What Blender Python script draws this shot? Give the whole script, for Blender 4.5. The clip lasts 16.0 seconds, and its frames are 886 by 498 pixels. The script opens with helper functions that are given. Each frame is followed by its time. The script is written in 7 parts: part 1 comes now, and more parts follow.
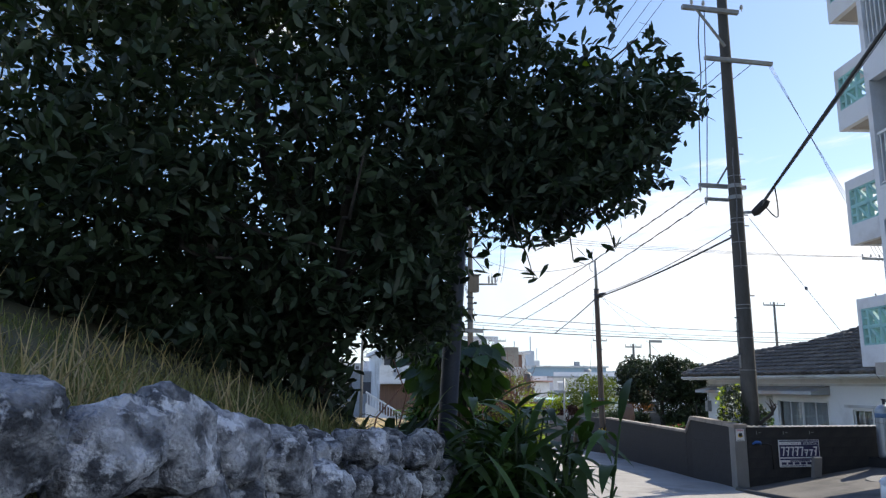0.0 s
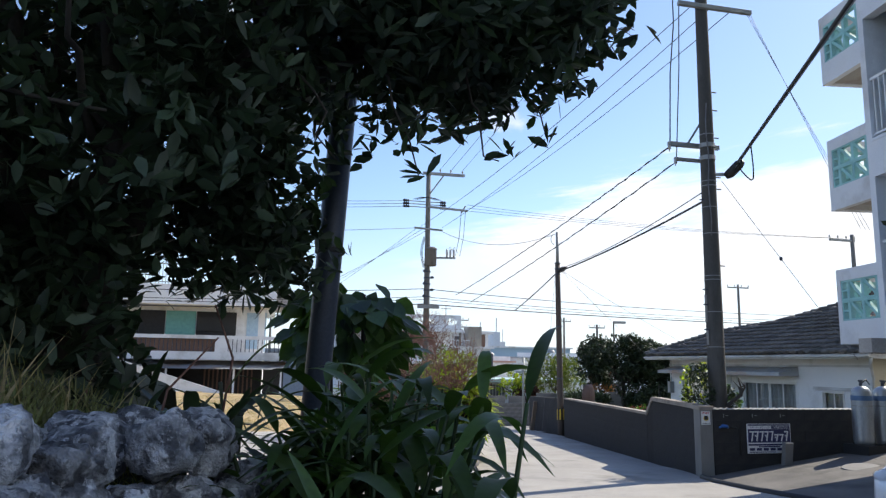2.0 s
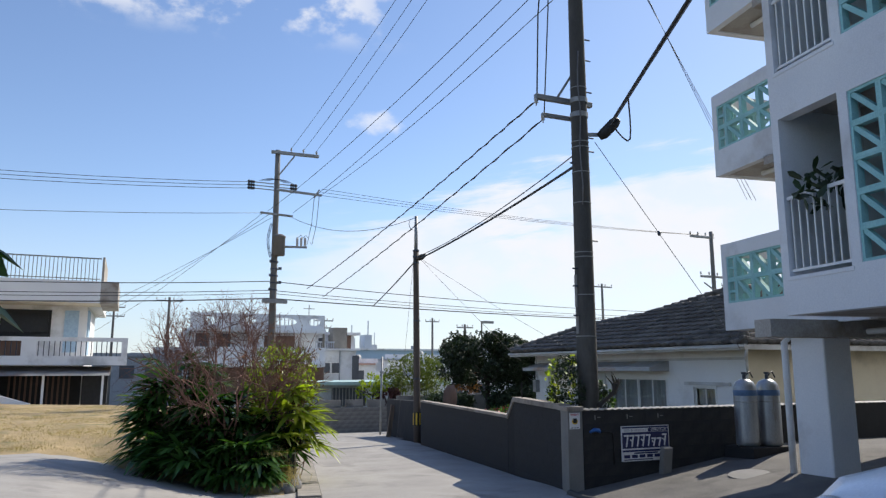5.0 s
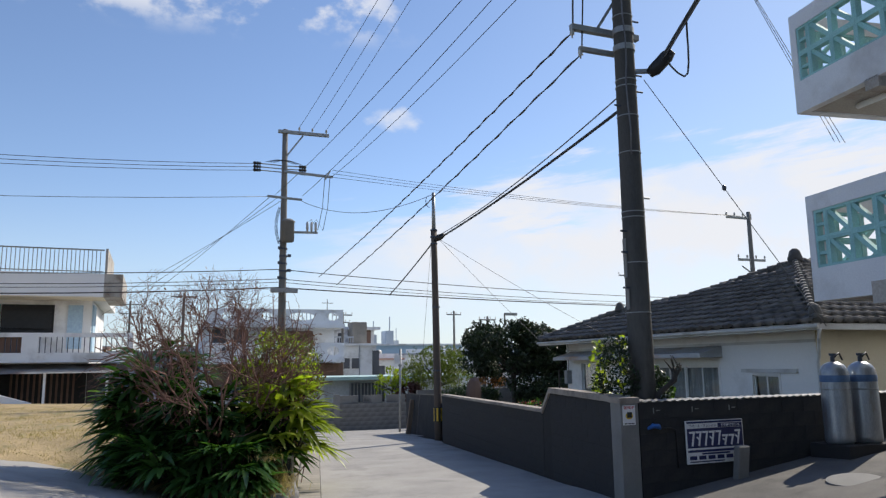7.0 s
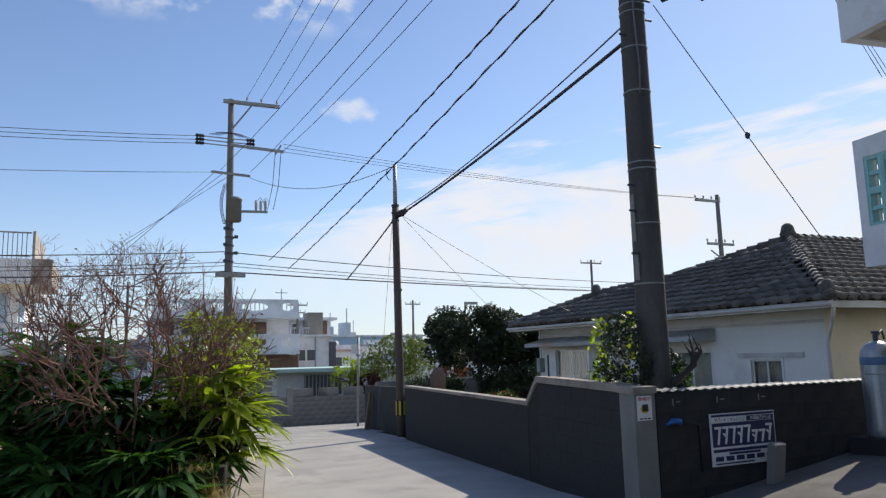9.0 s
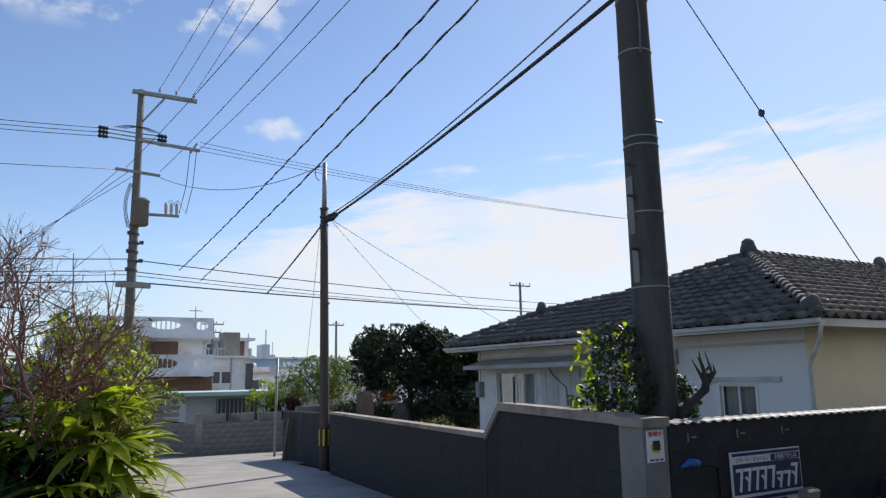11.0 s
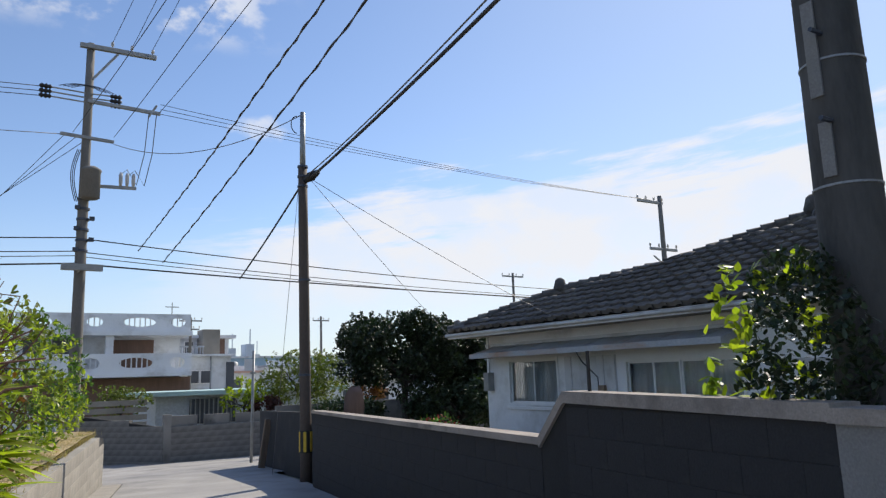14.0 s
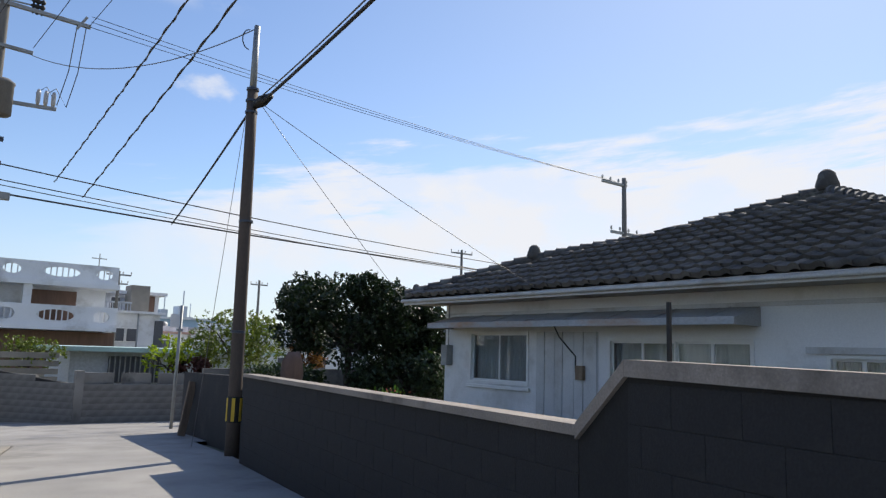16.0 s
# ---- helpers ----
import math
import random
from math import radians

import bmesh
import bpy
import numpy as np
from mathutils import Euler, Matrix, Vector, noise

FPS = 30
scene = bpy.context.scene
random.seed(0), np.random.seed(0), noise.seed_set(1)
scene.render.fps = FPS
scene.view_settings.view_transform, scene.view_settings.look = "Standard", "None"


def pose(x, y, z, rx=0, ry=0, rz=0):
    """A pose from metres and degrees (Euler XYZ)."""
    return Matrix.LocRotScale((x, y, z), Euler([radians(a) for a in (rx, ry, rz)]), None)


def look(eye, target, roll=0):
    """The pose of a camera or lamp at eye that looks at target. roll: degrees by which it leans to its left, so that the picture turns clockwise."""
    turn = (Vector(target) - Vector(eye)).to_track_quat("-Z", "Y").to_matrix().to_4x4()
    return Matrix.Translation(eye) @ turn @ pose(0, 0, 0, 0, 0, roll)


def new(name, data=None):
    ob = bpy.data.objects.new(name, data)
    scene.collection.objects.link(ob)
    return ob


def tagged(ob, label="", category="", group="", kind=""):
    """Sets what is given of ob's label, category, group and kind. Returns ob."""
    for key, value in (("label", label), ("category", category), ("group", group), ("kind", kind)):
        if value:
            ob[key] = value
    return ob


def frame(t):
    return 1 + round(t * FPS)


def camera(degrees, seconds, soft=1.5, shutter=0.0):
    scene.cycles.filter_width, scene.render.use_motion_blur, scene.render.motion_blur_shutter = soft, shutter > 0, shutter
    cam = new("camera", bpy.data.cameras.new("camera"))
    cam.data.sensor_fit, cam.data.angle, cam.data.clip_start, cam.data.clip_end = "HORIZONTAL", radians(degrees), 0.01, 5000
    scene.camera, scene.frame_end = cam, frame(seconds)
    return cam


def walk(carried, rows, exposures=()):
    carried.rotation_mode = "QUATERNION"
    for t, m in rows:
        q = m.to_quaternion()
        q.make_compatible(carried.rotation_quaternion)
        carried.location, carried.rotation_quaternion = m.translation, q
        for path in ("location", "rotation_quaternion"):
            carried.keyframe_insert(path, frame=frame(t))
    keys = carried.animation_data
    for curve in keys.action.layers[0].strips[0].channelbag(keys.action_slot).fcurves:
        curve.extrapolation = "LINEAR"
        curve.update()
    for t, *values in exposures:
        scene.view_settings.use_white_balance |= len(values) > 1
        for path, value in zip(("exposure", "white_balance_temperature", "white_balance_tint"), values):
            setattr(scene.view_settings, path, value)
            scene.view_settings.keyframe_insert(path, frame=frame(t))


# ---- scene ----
cam = camera(62.8, 16.0, 1.3)
PATH = [
    (0, (0.611, 0.736, 1.721), (0.976, 2.668, 2.087), 0.3),
    (0.5, (0.868, 1.091, 1.698), (1.232, 3.026, 2.049), 0.6),
    (1, (1.092, 1.499, 1.681), (1.463, 3.436, 2.016), 0.8),
    (1.5, (1.339, 1.928, 1.668), (1.739, 3.861, 1.989), 0.8),
    (2, (1.518, 2.368, 1.624), (1.969, 4.29, 1.939), 0.9),
    (2.5, (1.772, 2.799, 1.616), (2.283, 4.707, 1.929), 1.0),
    (3, (2.036, 3.205, 1.611), (2.618, 5.092, 1.927), 1.2),
    (3.5, (2.348, 3.632, 1.617), (2.999, 5.496, 1.94), 1.2),
    (4, (2.588, 4.023, 1.594), (3.31, 5.859, 1.922), 1.2),
    (4.2, (2.682, 4.195, 1.584), (3.428, 6.022, 1.911), 1.0),
    (6.3, (3.735, 6.27, 1.399), (4.517, 8.081, 1.728), -0.6),
    (6.5, (3.804, 6.452, 1.394), (4.568, 8.271, 1.721), -0.6),
    (7, (3.927, 6.912, 1.378), (4.654, 8.748, 1.693), -0.8),
    (7.5, (4.014, 7.382, 1.345), (4.726, 9.227, 1.641), -1.2),
    (8, (4.168, 7.843, 1.315), (4.895, 9.685, 1.595), -1.7),
    (8.5, (4.306, 8.324, 1.317), (5.082, 10.146, 1.594), -1.9),
    (9, (4.512, 8.782, 1.3), (5.348, 10.575, 1.59), -1.4),
    (9.5, (4.683, 9.273, 1.284), (5.567, 11.04, 1.594), -0.6),
    (9.7, (4.747, 9.453, 1.315), (5.648, 11.211, 1.627), -0.4),
    (12, (5.438, 11.523, 1.22), (6.509, 13.173, 1.583), -2.0),
    (12.5, (5.649, 11.967, 1.201), (6.724, 13.614, 1.56), -2.1),
    (13, (5.858, 12.4, 1.183), (6.925, 14.055, 1.533), -2.1),
    (13.5, (6.079, 12.832, 1.166), (7.137, 14.495, 1.512), -2.2),
    (14, (6.283, 13.295, 1.132), (7.336, 14.961, 1.474), -1.9),
    (14.5, (6.48, 13.75, 1.111), (7.548, 15.406, 1.448), -1.4),
    (15, (6.652, 14.192, 1.075), (7.748, 15.834, 1.396), -0.5),
    (15.5, (6.865, 14.652, 1.018), (8.001, 16.27, 1.32), 0.7),
    (16, (6.989, 15.089, 0.99), (8.174, 16.675, 1.273), 1.8),
]
walk(cam, [(t, look(eye, target, roll)) for t, eye, target, roll in PATH], [(0, 0.5), (2.5, 0.48), (4.2, 0.3), (6.5, 0.06), (16, 0.08)])

# ---- light ----
SUN_DIR = Vector((0.922 * math.cos(radians(40)), 0.387 * math.cos(radians(40)), math.sin(radians(40)))).normalized()
sun_data = bpy.data.lights.new("sun", "SUN")
sun_data.energy, sun_data.angle, sun_data.color = 5.0, radians(0.6), (1.0, 0.92, 0.8)
sun = new("sun", sun_data)
sun.matrix_world = look((30, 20, 40), Vector((30, 20, 40)) - SUN_DIR)

world = bpy.data.worlds.new("sky")
scene.world = world
world.use_nodes = True
wn, wl = world.node_tree.nodes, world.node_tree.links
wn.clear()


def wmath(op, a, b=None, c=None):
    n = wn.new("ShaderNodeMath")
    n.operation = op
    for i, v in enumerate((a, b, c)):
        if v is None:
            continue
        if isinstance(v, (int, float)):
            n.inputs[i].default_value = v
        else:
            wl.new(v, n.inputs[i])
    return n.outputs[0]


sky = wn.new("ShaderNodeTexSky")
sky.sky_type = "NISHITA"
sky.sun_disc = False
sky.sun_elevation = radians(40)
sky.sun_rotation = math.atan2(SUN_DIR.x, SUN_DIR.y)
sky.air_density, sky.dust_density, sky.ozone_density = 1.0, 0.15, 1.6
coord = wn.new("ShaderNodeTexCoord")
sep = wn.new("ShaderNodeSeparateXYZ")
wl.new(coord.outputs["Generated"], sep.inputs[0])
flat_len = wmath("SQRT", wmath("ADD", wmath("MULTIPLY", sep.outputs[0], sep.outputs[0]), wmath("MULTIPLY", sep.outputs[1], sep.outputs[1])))
elev = wmath("MULTIPLY", wmath("ARCTAN2", sep.outputs[2], flat_len), 57.296)
azim = wmath("MULTIPLY", wmath("ARCTAN2", sep.outputs[0], sep.outputs[1]), 57.296)
comb = wn.new("ShaderNodeCombineXYZ")
wl.new(wmath("MULTIPLY", azim, 0.05), comb.inputs[0])
wl.new(wmath("MULTIPLY", wmath("SUBTRACT", elev, wmath("MULTIPLY", azim, 0.1)), 0.3), comb.inputs[1])
cn = wn.new("ShaderNodeTexNoise")
cn.inputs["Scale"].default_value, cn.inputs["Detail"].default_value, cn.inputs["Roughness"].default_value = 1.6, 9.0, 0.6
wl.new(comb.outputs[0], cn.inputs["Vector"])
puffc = wn.new("ShaderNodeCombineXYZ")
wl.new(wmath("MULTIPLY", azim, 0.11), puffc.inputs[0])
wl.new(wmath("MULTIPLY", elev, 0.17), puffc.inputs[1])
pn = wn.new("ShaderNodeTexNoise")
pn.inputs["Scale"].default_value, pn.inputs["Detail"].default_value, pn.inputs["Roughness"].default_value = 1.5, 7.0, 0.55
wl.new(puffc.outputs[0], pn.inputs["Vector"])


def ramp(value, a, b):
    n = wn.new("ShaderNodeMapRange")
    n.interpolation_type = "SMOOTHSTEP"
    n.inputs["From Min"].default_value, n.inputs["From Max"].default_value = a, b
    wl.new(value, n.inputs["Value"])
    return n.outputs["Result"]


# cloud bank: its upper edge rises to the right of the view, broken by stretched noise
edge = wmath("MINIMUM", wmath("ADD", wmath("MULTIPLY", wmath("SUBTRACT", azim, 10.0), 0.3), 9.5), wmath("ADD", wmath("MULTIPLY", wmath("SUBTRACT", azim, 25.0), 0.07), 14.6))
below = wmath("SUBTRACT", edge, elev)
bank = ramp(wmath("ADD", below, wmath("MULTIPLY", wmath("SUBTRACT", cn.outputs["Fac"], 0.5), 17.0)), -0.6, 3.0)
fade_low = ramp(elev, 0.5, 9.0)
bank = wmath("MULTIPLY", wmath("MULTIPLY", bank, fade_low), ramp(azim, 4.0, 22.0))
streak = wmath("ADD", 0.7, wmath("MULTIPLY", ramp(pn.outputs["Fac"], 0.36, 0.6), 0.3))
bank = wmath("MULTIPLY", bank, streak)
# small puffs high up
puff = wmath("MULTIPLY", ramp(pn.outputs["Fac"], 0.48, 0.62), wmath("MULTIPLY", ramp(elev, 24.0, 27.0), ramp(wmath("SUBTRACT", 42.0, elev), 0.0, 8.0)))
puff = wmath("MULTIPLY", puff, ramp(wmath("SUBTRACT", 22.0, azim), 0.0, 8.0))
dist = wmath("SQRT", wmath("ADD", wmath("POWER", wmath("MULTIPLY", wmath("SUBTRACT", azim, 17.8), 0.55), 2.0), wmath("POWER", wmath("SUBTRACT", elev, 19.6), 2.0)))
small = wmath("MULTIPLY", ramp(wmath("SUBTRACT", wmath("ADD", 1.0, wmath("MULTIPLY", wmath("SUBTRACT", pn.outputs["Fac"], 0.5), 5.0)), dist), 0.0, 1.0), 0.8)
puff = wmath("MAXIMUM", puff, small)
cloud = wmath("MULTIPLY", wmath("MAXIMUM", wmath("MULTIPLY", bank, 0.97), wmath("MULTIPLY", puff, 0.85)), 1.0)
haze = wmath("MAXIMUM", wmath("MULTIPLY", ramp(wmath("SUBTRACT", 14.0, elev), 0.0, 14.0), 0.6), wmath("MULTIPLY", ramp(azim, 12.0, 60.0), 0.3))
mixh = wn.new("ShaderNodeMix")
mixh.data_type = "RGBA"
wl.new(haze, mixh.inputs[0])
mixc = wn.new("ShaderNodeMix")
mixc.data_type = "RGBA"
wl.new(cloud, mixc.inputs[0])
tint = wn.new("ShaderNodeMix")
tint.data_type, tint.blend_type = "RGBA", "MULTIPLY"
tint.inputs[0].default_value = 1.0
wl.new(sky.outputs[0], tint.inputs[6])
tint.inputs[7].default_value = (1.31, 1.33, 1.46, 1)
zenith = wn.new("ShaderNodeMix")
zenith.data_type, zenith.blend_type = "RGBA", "MULTIPLY"
wl.new(ramp(elev, 28.0, 75.0), zenith.inputs[0])
wl.new(tint.outputs[2], zenith.inputs[6])
zenith.inputs[7].default_value = (0.8, 0.96, 1.3, 1)
wl.new(zenith.outputs[2], mixh.inputs[6])
mixh.inputs[7].default_value = (5.4, 6.45, 7.8, 1)
wl.new(mixh.outputs[2], mixc.inputs[6])
mixc.inputs[7].default_value = (8.2, 8.3, 8.7, 1)
bg = wn.new("ShaderNodeBackground")
bg.inputs["Strength"].default_value = 0.1
wl.new(mixc.outputs[2], bg.inputs["Color"])
wo = wn.new("ShaderNodeOutputWorld")
wl.new(bg.outputs[0], wo.inputs["Surface"])


# ---- materials ----
def mat(name, a, b=None, rough=0.8, scale=6.0, fine=60.0, bump=0.15, metal=0.0, spec=0.5, stain=None, stain_scale=1.2, stretch=(1, 1, 1), vary=0.0, depth=0.01, translucent=0.0, crisp=0.2):
    """A surface with two scales of variation, stains, relief and, with vary, a difference from piece to piece."""
    m = bpy.data.materials.new(name)
    m.use_nodes = True
    n, l = m.node_tree.nodes, m.node_tree.links
    p = n["Principled BSDF"]
    p.inputs["Roughness"].default_value, p.inputs["Metallic"].default_value = rough, metal
    p.inputs["Specular IOR Level"].default_value = spec
    tc = n.new("ShaderNodeTexCoord")
    mp = n.new("ShaderNodeMapping")
    mp.inputs["Scale"].default_value = stretch
    l.new(tc.outputs["Object"], mp.inputs[0])
    n1, n2 = n.new("ShaderNodeTexNoise"), n.new("ShaderNodeTexNoise")
    for t, s, d in ((n1, scale, 6), (n2, fine, 4)):
        t.inputs["Scale"].default_value, t.inputs["Detail"].default_value = s, d
        l.new(mp.outputs[0], t.inputs["Vector"])
    b = b or tuple(v * 0.75 for v in a)
    mx = n.new("ShaderNodeMix")
    mx.data_type = "RGBA"
    r1 = n.new("ShaderNodeMapRange")
    r1.inputs["From Min"].default_value, r1.inputs["From Max"].default_value = 0.5 - crisp, 0.5 + crisp
    l.new(n1.outputs["Fac"], r1.inputs["Value"])
    l.new(r1.outputs[0], mx.inputs[0])
    mx.inputs[6].default_value, mx.inputs[7].default_value = (*a, 1), (*b, 1)
    col = mx.outputs[2]
    fm = n.new("ShaderNodeMix")
    fm.data_type, fm.blend_type = "RGBA", "OVERLAY"
    fm.inputs[0].default_value = 0.35
    l.new(col, fm.inputs[6])
    l.new(n2.outputs["Fac"], fm.inputs[7])
    col = fm.outputs[2]
    if stain:
        n3 = n.new("ShaderNodeTexNoise")
        n3.inputs["Scale"].default_value, n3.inputs["Detail"].default_value, n3.inputs["Roughness"].default_value = stain_scale, 8, 0.65
        l.new(mp.outputs[0], n3.inputs["Vector"])
        r3 = n.new("ShaderNodeMapRange")
        r3.inputs["From Min"].default_value, r3.inputs["From Max"].default_value = 0.52, 0.52 + crisp * 0.8
        l.new(n3.outputs["Fac"], r3.inputs["Value"])
        sm = n.new("ShaderNodeMix")
        sm.data_type = "RGBA"
        l.new(r3.outputs[0], sm.inputs[0])
        l.new(col, sm.inputs[6])
        sm.inputs[7].default_value = (*stain, 1)
        col = sm.outputs[2]
    if vary:
        oi, gi = n.new("ShaderNodeObjectInfo"), n.new("ShaderNodeNewGeometry")
        add = n.new("ShaderNodeMath")
        l.new(oi.outputs["Random"], add.inputs[0])
        l.new(gi.outputs["Random Per Island"], add.inputs[1])
        fr = n.new("ShaderNodeMath")
        fr.operation = "FRACT"
        l.new(add.outputs[0], fr.inputs[0])
        rr = n.new("ShaderNodeMapRange")
        rr.inputs["To Min"].default_value, rr.inputs["To Max"].default_value = 1 - vary, 1 + vary
        l.new(fr.outputs[0], rr.inputs["Value"])
        hv = n.new("ShaderNodeHueSaturation")
        l.new(rr.outputs[0], hv.inputs["Value"])
        l.new(col, hv.inputs["Color"])
        col = hv.outputs[0]
    l.new(col, p.inputs["Base Color"])
    if bump:
        bp = n.new("ShaderNodeBump")
        bp.inputs["Strength"].default_value, bp.inputs["Distance"].default_value = bump, depth
        l.new(n2.outputs["Fac"], bp.inputs["Height"])
        l.new(bp.outputs[0], p.inputs["Normal"])
    if translucent:
        tr = n.new("ShaderNodeBsdfTranslucent")
        tm = n.new("ShaderNodeMix")
        tm.data_type, tm.blend_type = "RGBA", "MULTIPLY"
        tm.inputs[0].default_value = 1.0
        l.new(col, tm.inputs[6])
        tm.inputs[7].default_value = (1.6, 1.9, 0.5, 1)
        l.new(tm.outputs[2], tr.inputs["Color"])
        ms = n.new("ShaderNodeMixShader")
        ms.inputs[0].default_value = translucent
        l.new(p.outputs[0], ms.inputs[1])
        l.new(tr.outputs[0], ms.inputs[2])
        l.new(ms.outputs[0], n["Material Output"].inputs["Surface"])
    return m


M = {}
M["soil"] = mat("soil", (0.13, 0.12, 0.07), (0.08, 0.085, 0.05), 0.95, 1.5, 30, 0.5, stain=(0.12, 0.13, 0.06), depth=0.03)
M["concrete_road"] = mat("concrete_road", (0.36, 0.342, 0.312), (0.265, 0.253, 0.232), 0.88, 1.1, 120, 0.4, stain=(0.2, 0.192, 0.177), stain_scale=0.8)
# base also darkened for forecourt shadow that nothing here casts
M["asphalt"] = mat("asphalt", (0.15, 0.14, 0.127), (0.085, 0.081, 0.075), 0.9, 1.4, 160, 0.5, stain=(0.06, 0.058, 0.054), stain_scale=0.9)
# weathered block, its base taken near black to hold the walls' shade
M["block_wall_shade"] = mat("block_wall_shade", (0.031, 0.0305, 0.031), (0.02, 0.02, 0.021), 0.95, 0.9, 70, 0.4, stain=(0.048, 0.045, 0.04), stain_scale=1.3, vary=0.03)
M["block_grey"] = mat("block_grey", (0.25, 0.24, 0.22), (0.15, 0.143, 0.133), 0.95, 0.8, 60, 0.4, stain=(0.08, 0.078, 0.072), stain_scale=0.7, vary=0.07)
M["block_pale"] = mat("block_pale", (0.34, 0.315, 0.27), (0.23, 0.21, 0.18), 0.95, 0.8, 60, 0.35, stain=(0.19, 0.185, 0.17), stain_scale=0.6, vary=0.1)
M["coping"] = mat("coping", (0.36, 0.31, 0.26), (0.25, 0.22, 0.19), 0.9, 2.0, 80, 0.3, stain=(0.14, 0.12, 0.1))
M["pillar"] = mat("pillar", (0.24, 0.233, 0.22), (0.17, 0.166, 0.157), 0.9, 1.5, 80, 0.3, stain=(0.2, 0.2, 0.18), stain_scale=2)
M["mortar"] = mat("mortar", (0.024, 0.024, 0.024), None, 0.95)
M["white_wall"] = mat("white_wall", (0.8, 0.8, 0.8), (0.74, 0.74, 0.75), 0.8, 0.7, 50, 0.1, stain=(0.5, 0.49, 0.47), stain_scale=0.5)
M["apartment_wall"] = mat("apartment_wall", (0.74, 0.76, 0.78), (0.66, 0.68, 0.71), 0.8, 0.8, 60, 0.15, stain=(0.5, 0.5, 0.5), stain_scale=0.6)
# undersides' shade is put into this colour, greyer than the walls
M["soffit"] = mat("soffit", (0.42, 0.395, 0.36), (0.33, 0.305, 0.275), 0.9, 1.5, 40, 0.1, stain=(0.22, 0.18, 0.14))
M["teal"] = mat("teal", (0.32, 0.58, 0.58), (0.25, 0.5, 0.5), 0.75, 3, 60, 0.15, vary=0.07)
M["cream"] = mat("cream", (0.74, 0.66, 0.5), (0.62, 0.55, 0.42), 0.85, 1, 50, 0.1, stain=(0.42, 0.36, 0.28), stain_scale=0.5)
M["tile"] = mat("tile", (0.16, 0.148, 0.137), (0.058, 0.055, 0.052), 0.85, 2.2, 40, 0.4, stain=(0.07, 0.066, 0.06), stain_scale=1.4, vary=0.3)
M["tile_cap"] = mat("tile_cap", (0.12, 0.115, 0.11), (0.07, 0.068, 0.065), 0.9, 4.0, 40, 0.4, stain=(0.2, 0.2, 0.18), stain_scale=3, vary=0.2)
M["alu"] = mat("alu", (0.3, 0.3, 0.3), (0.2, 0.2, 0.195), 0.6, 5, 90, 0.05, 0.2, stain=(0.26, 0.25, 0.23), stain_scale=3)
M["white_frame"] = mat("white_frame", (0.8, 0.8, 0.79), (0.72, 0.72, 0.71), 0.45, 4, 90, 0.03)
M["curtain"] = mat("curtain", (0.42, 0.43, 0.43), (0.3, 0.31, 0.31), 0.9, 3, 40, 0.1, stretch=(18, 18, 0.3))
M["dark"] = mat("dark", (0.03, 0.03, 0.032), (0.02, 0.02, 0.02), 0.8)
M["awning"] = mat("awning", (0.42, 0.43, 0.44), (0.34, 0.35, 0.36), 0.6, 2, 40, 0.1, stain=(0.36, 0.22, 0.13), stain_scale=1.1, stretch=(1, 0.5, 1))
M["siding"] = mat("siding", (0.62, 0.62, 0.62), (0.52, 0.52, 0.52), 0.7, 2, 60, 0.1, stain=(0.4, 0.38, 0.36), vary=0.06)
M["pole_concrete"] = mat("pole_concrete", (0.072, 0.068, 0.062), (0.05, 0.048, 0.044), 0.9, 2, 60, 0.25, stain=(0.1, 0.096, 0.088), stain_scale=2, stretch=(1, 1, 0.25))
M["pole_grey"] = mat("pole_grey", (0.18, 0.172, 0.16), (0.13, 0.126, 0.118), 0.9, 2, 60, 0.2, stain=(0.14, 0.135, 0.125), stretch=(1, 1, 0.25))
M["pole_brown"] = mat("pole_brown", (0.1, 0.075, 0.06), (0.07, 0.055, 0.045), 0.8, 2, 50, 0.2, stretch=(1, 1, 0.3))
M["galv"] = mat("galv", (0.33, 0.34, 0.34), (0.24, 0.25, 0.25), 0.55, 5, 60, 0.1, 0.5)
M["dark_metal"] = mat("dark_metal", (0.06, 0.072, 0.1), (0.04, 0.05, 0.07), 0.45, 4, 60, 0.1, 0.2)
M["rubber"] = mat("rubber", (0.018, 0.018, 0.02), (0.012, 0.012, 0.013), 0.6)
M["cable"] = mat("cable", (0.03, 0.03, 0.033), (0.02, 0.02, 0.022), 0.6)
M["wire"] = mat("wire", (0.16, 0.16, 0.17), (0.12, 0.12, 0.13), 0.5, metal=0.3)
M["ceramic"] = mat("ceramic", (0.5, 0.49, 0.47), (0.4, 0.39, 0.38), 0.35)
M["yellow"] = mat("yellow", (0.7, 0.48, 0.04), (0.6, 0.4, 0.04), 0.6)
M["black"] = mat("black", (0.02, 0.02, 0.02), (0.012, 0.012, 0.012), 0.6)
M["navy"] = mat("navy", (0.015, 0.02, 0.09), (0.012, 0.016, 0.07), 0.4, 3, 60, 0.02)
M["sign_white"] = mat("sign_white", (0.75, 0.75, 0.74), (0.66, 0.66, 0.65), 0.45, 3, 60, 0.02)
M["red"] = mat("red", (0.5, 0.03, 0.04), (0.42, 0.03, 0.04), 0.5)
M["tank"] = mat("tank", (0.33, 0.36, 0.39), (0.24, 0.26, 0.28), 0.36, 3, 60, 0.05, 0.55, stain=(0.2, 0.15, 0.12), stain_scale=2.5, stretch=(2, 2, 0.4))
M["tank_band"] = mat("tank_band", (0.08, 0.16, 0.3), (0.06, 0.12, 0.24), 0.5)
M["blue"] = mat("blue", (0.02, 0.12, 0.4), (0.02, 0.09, 0.3), 0.45)
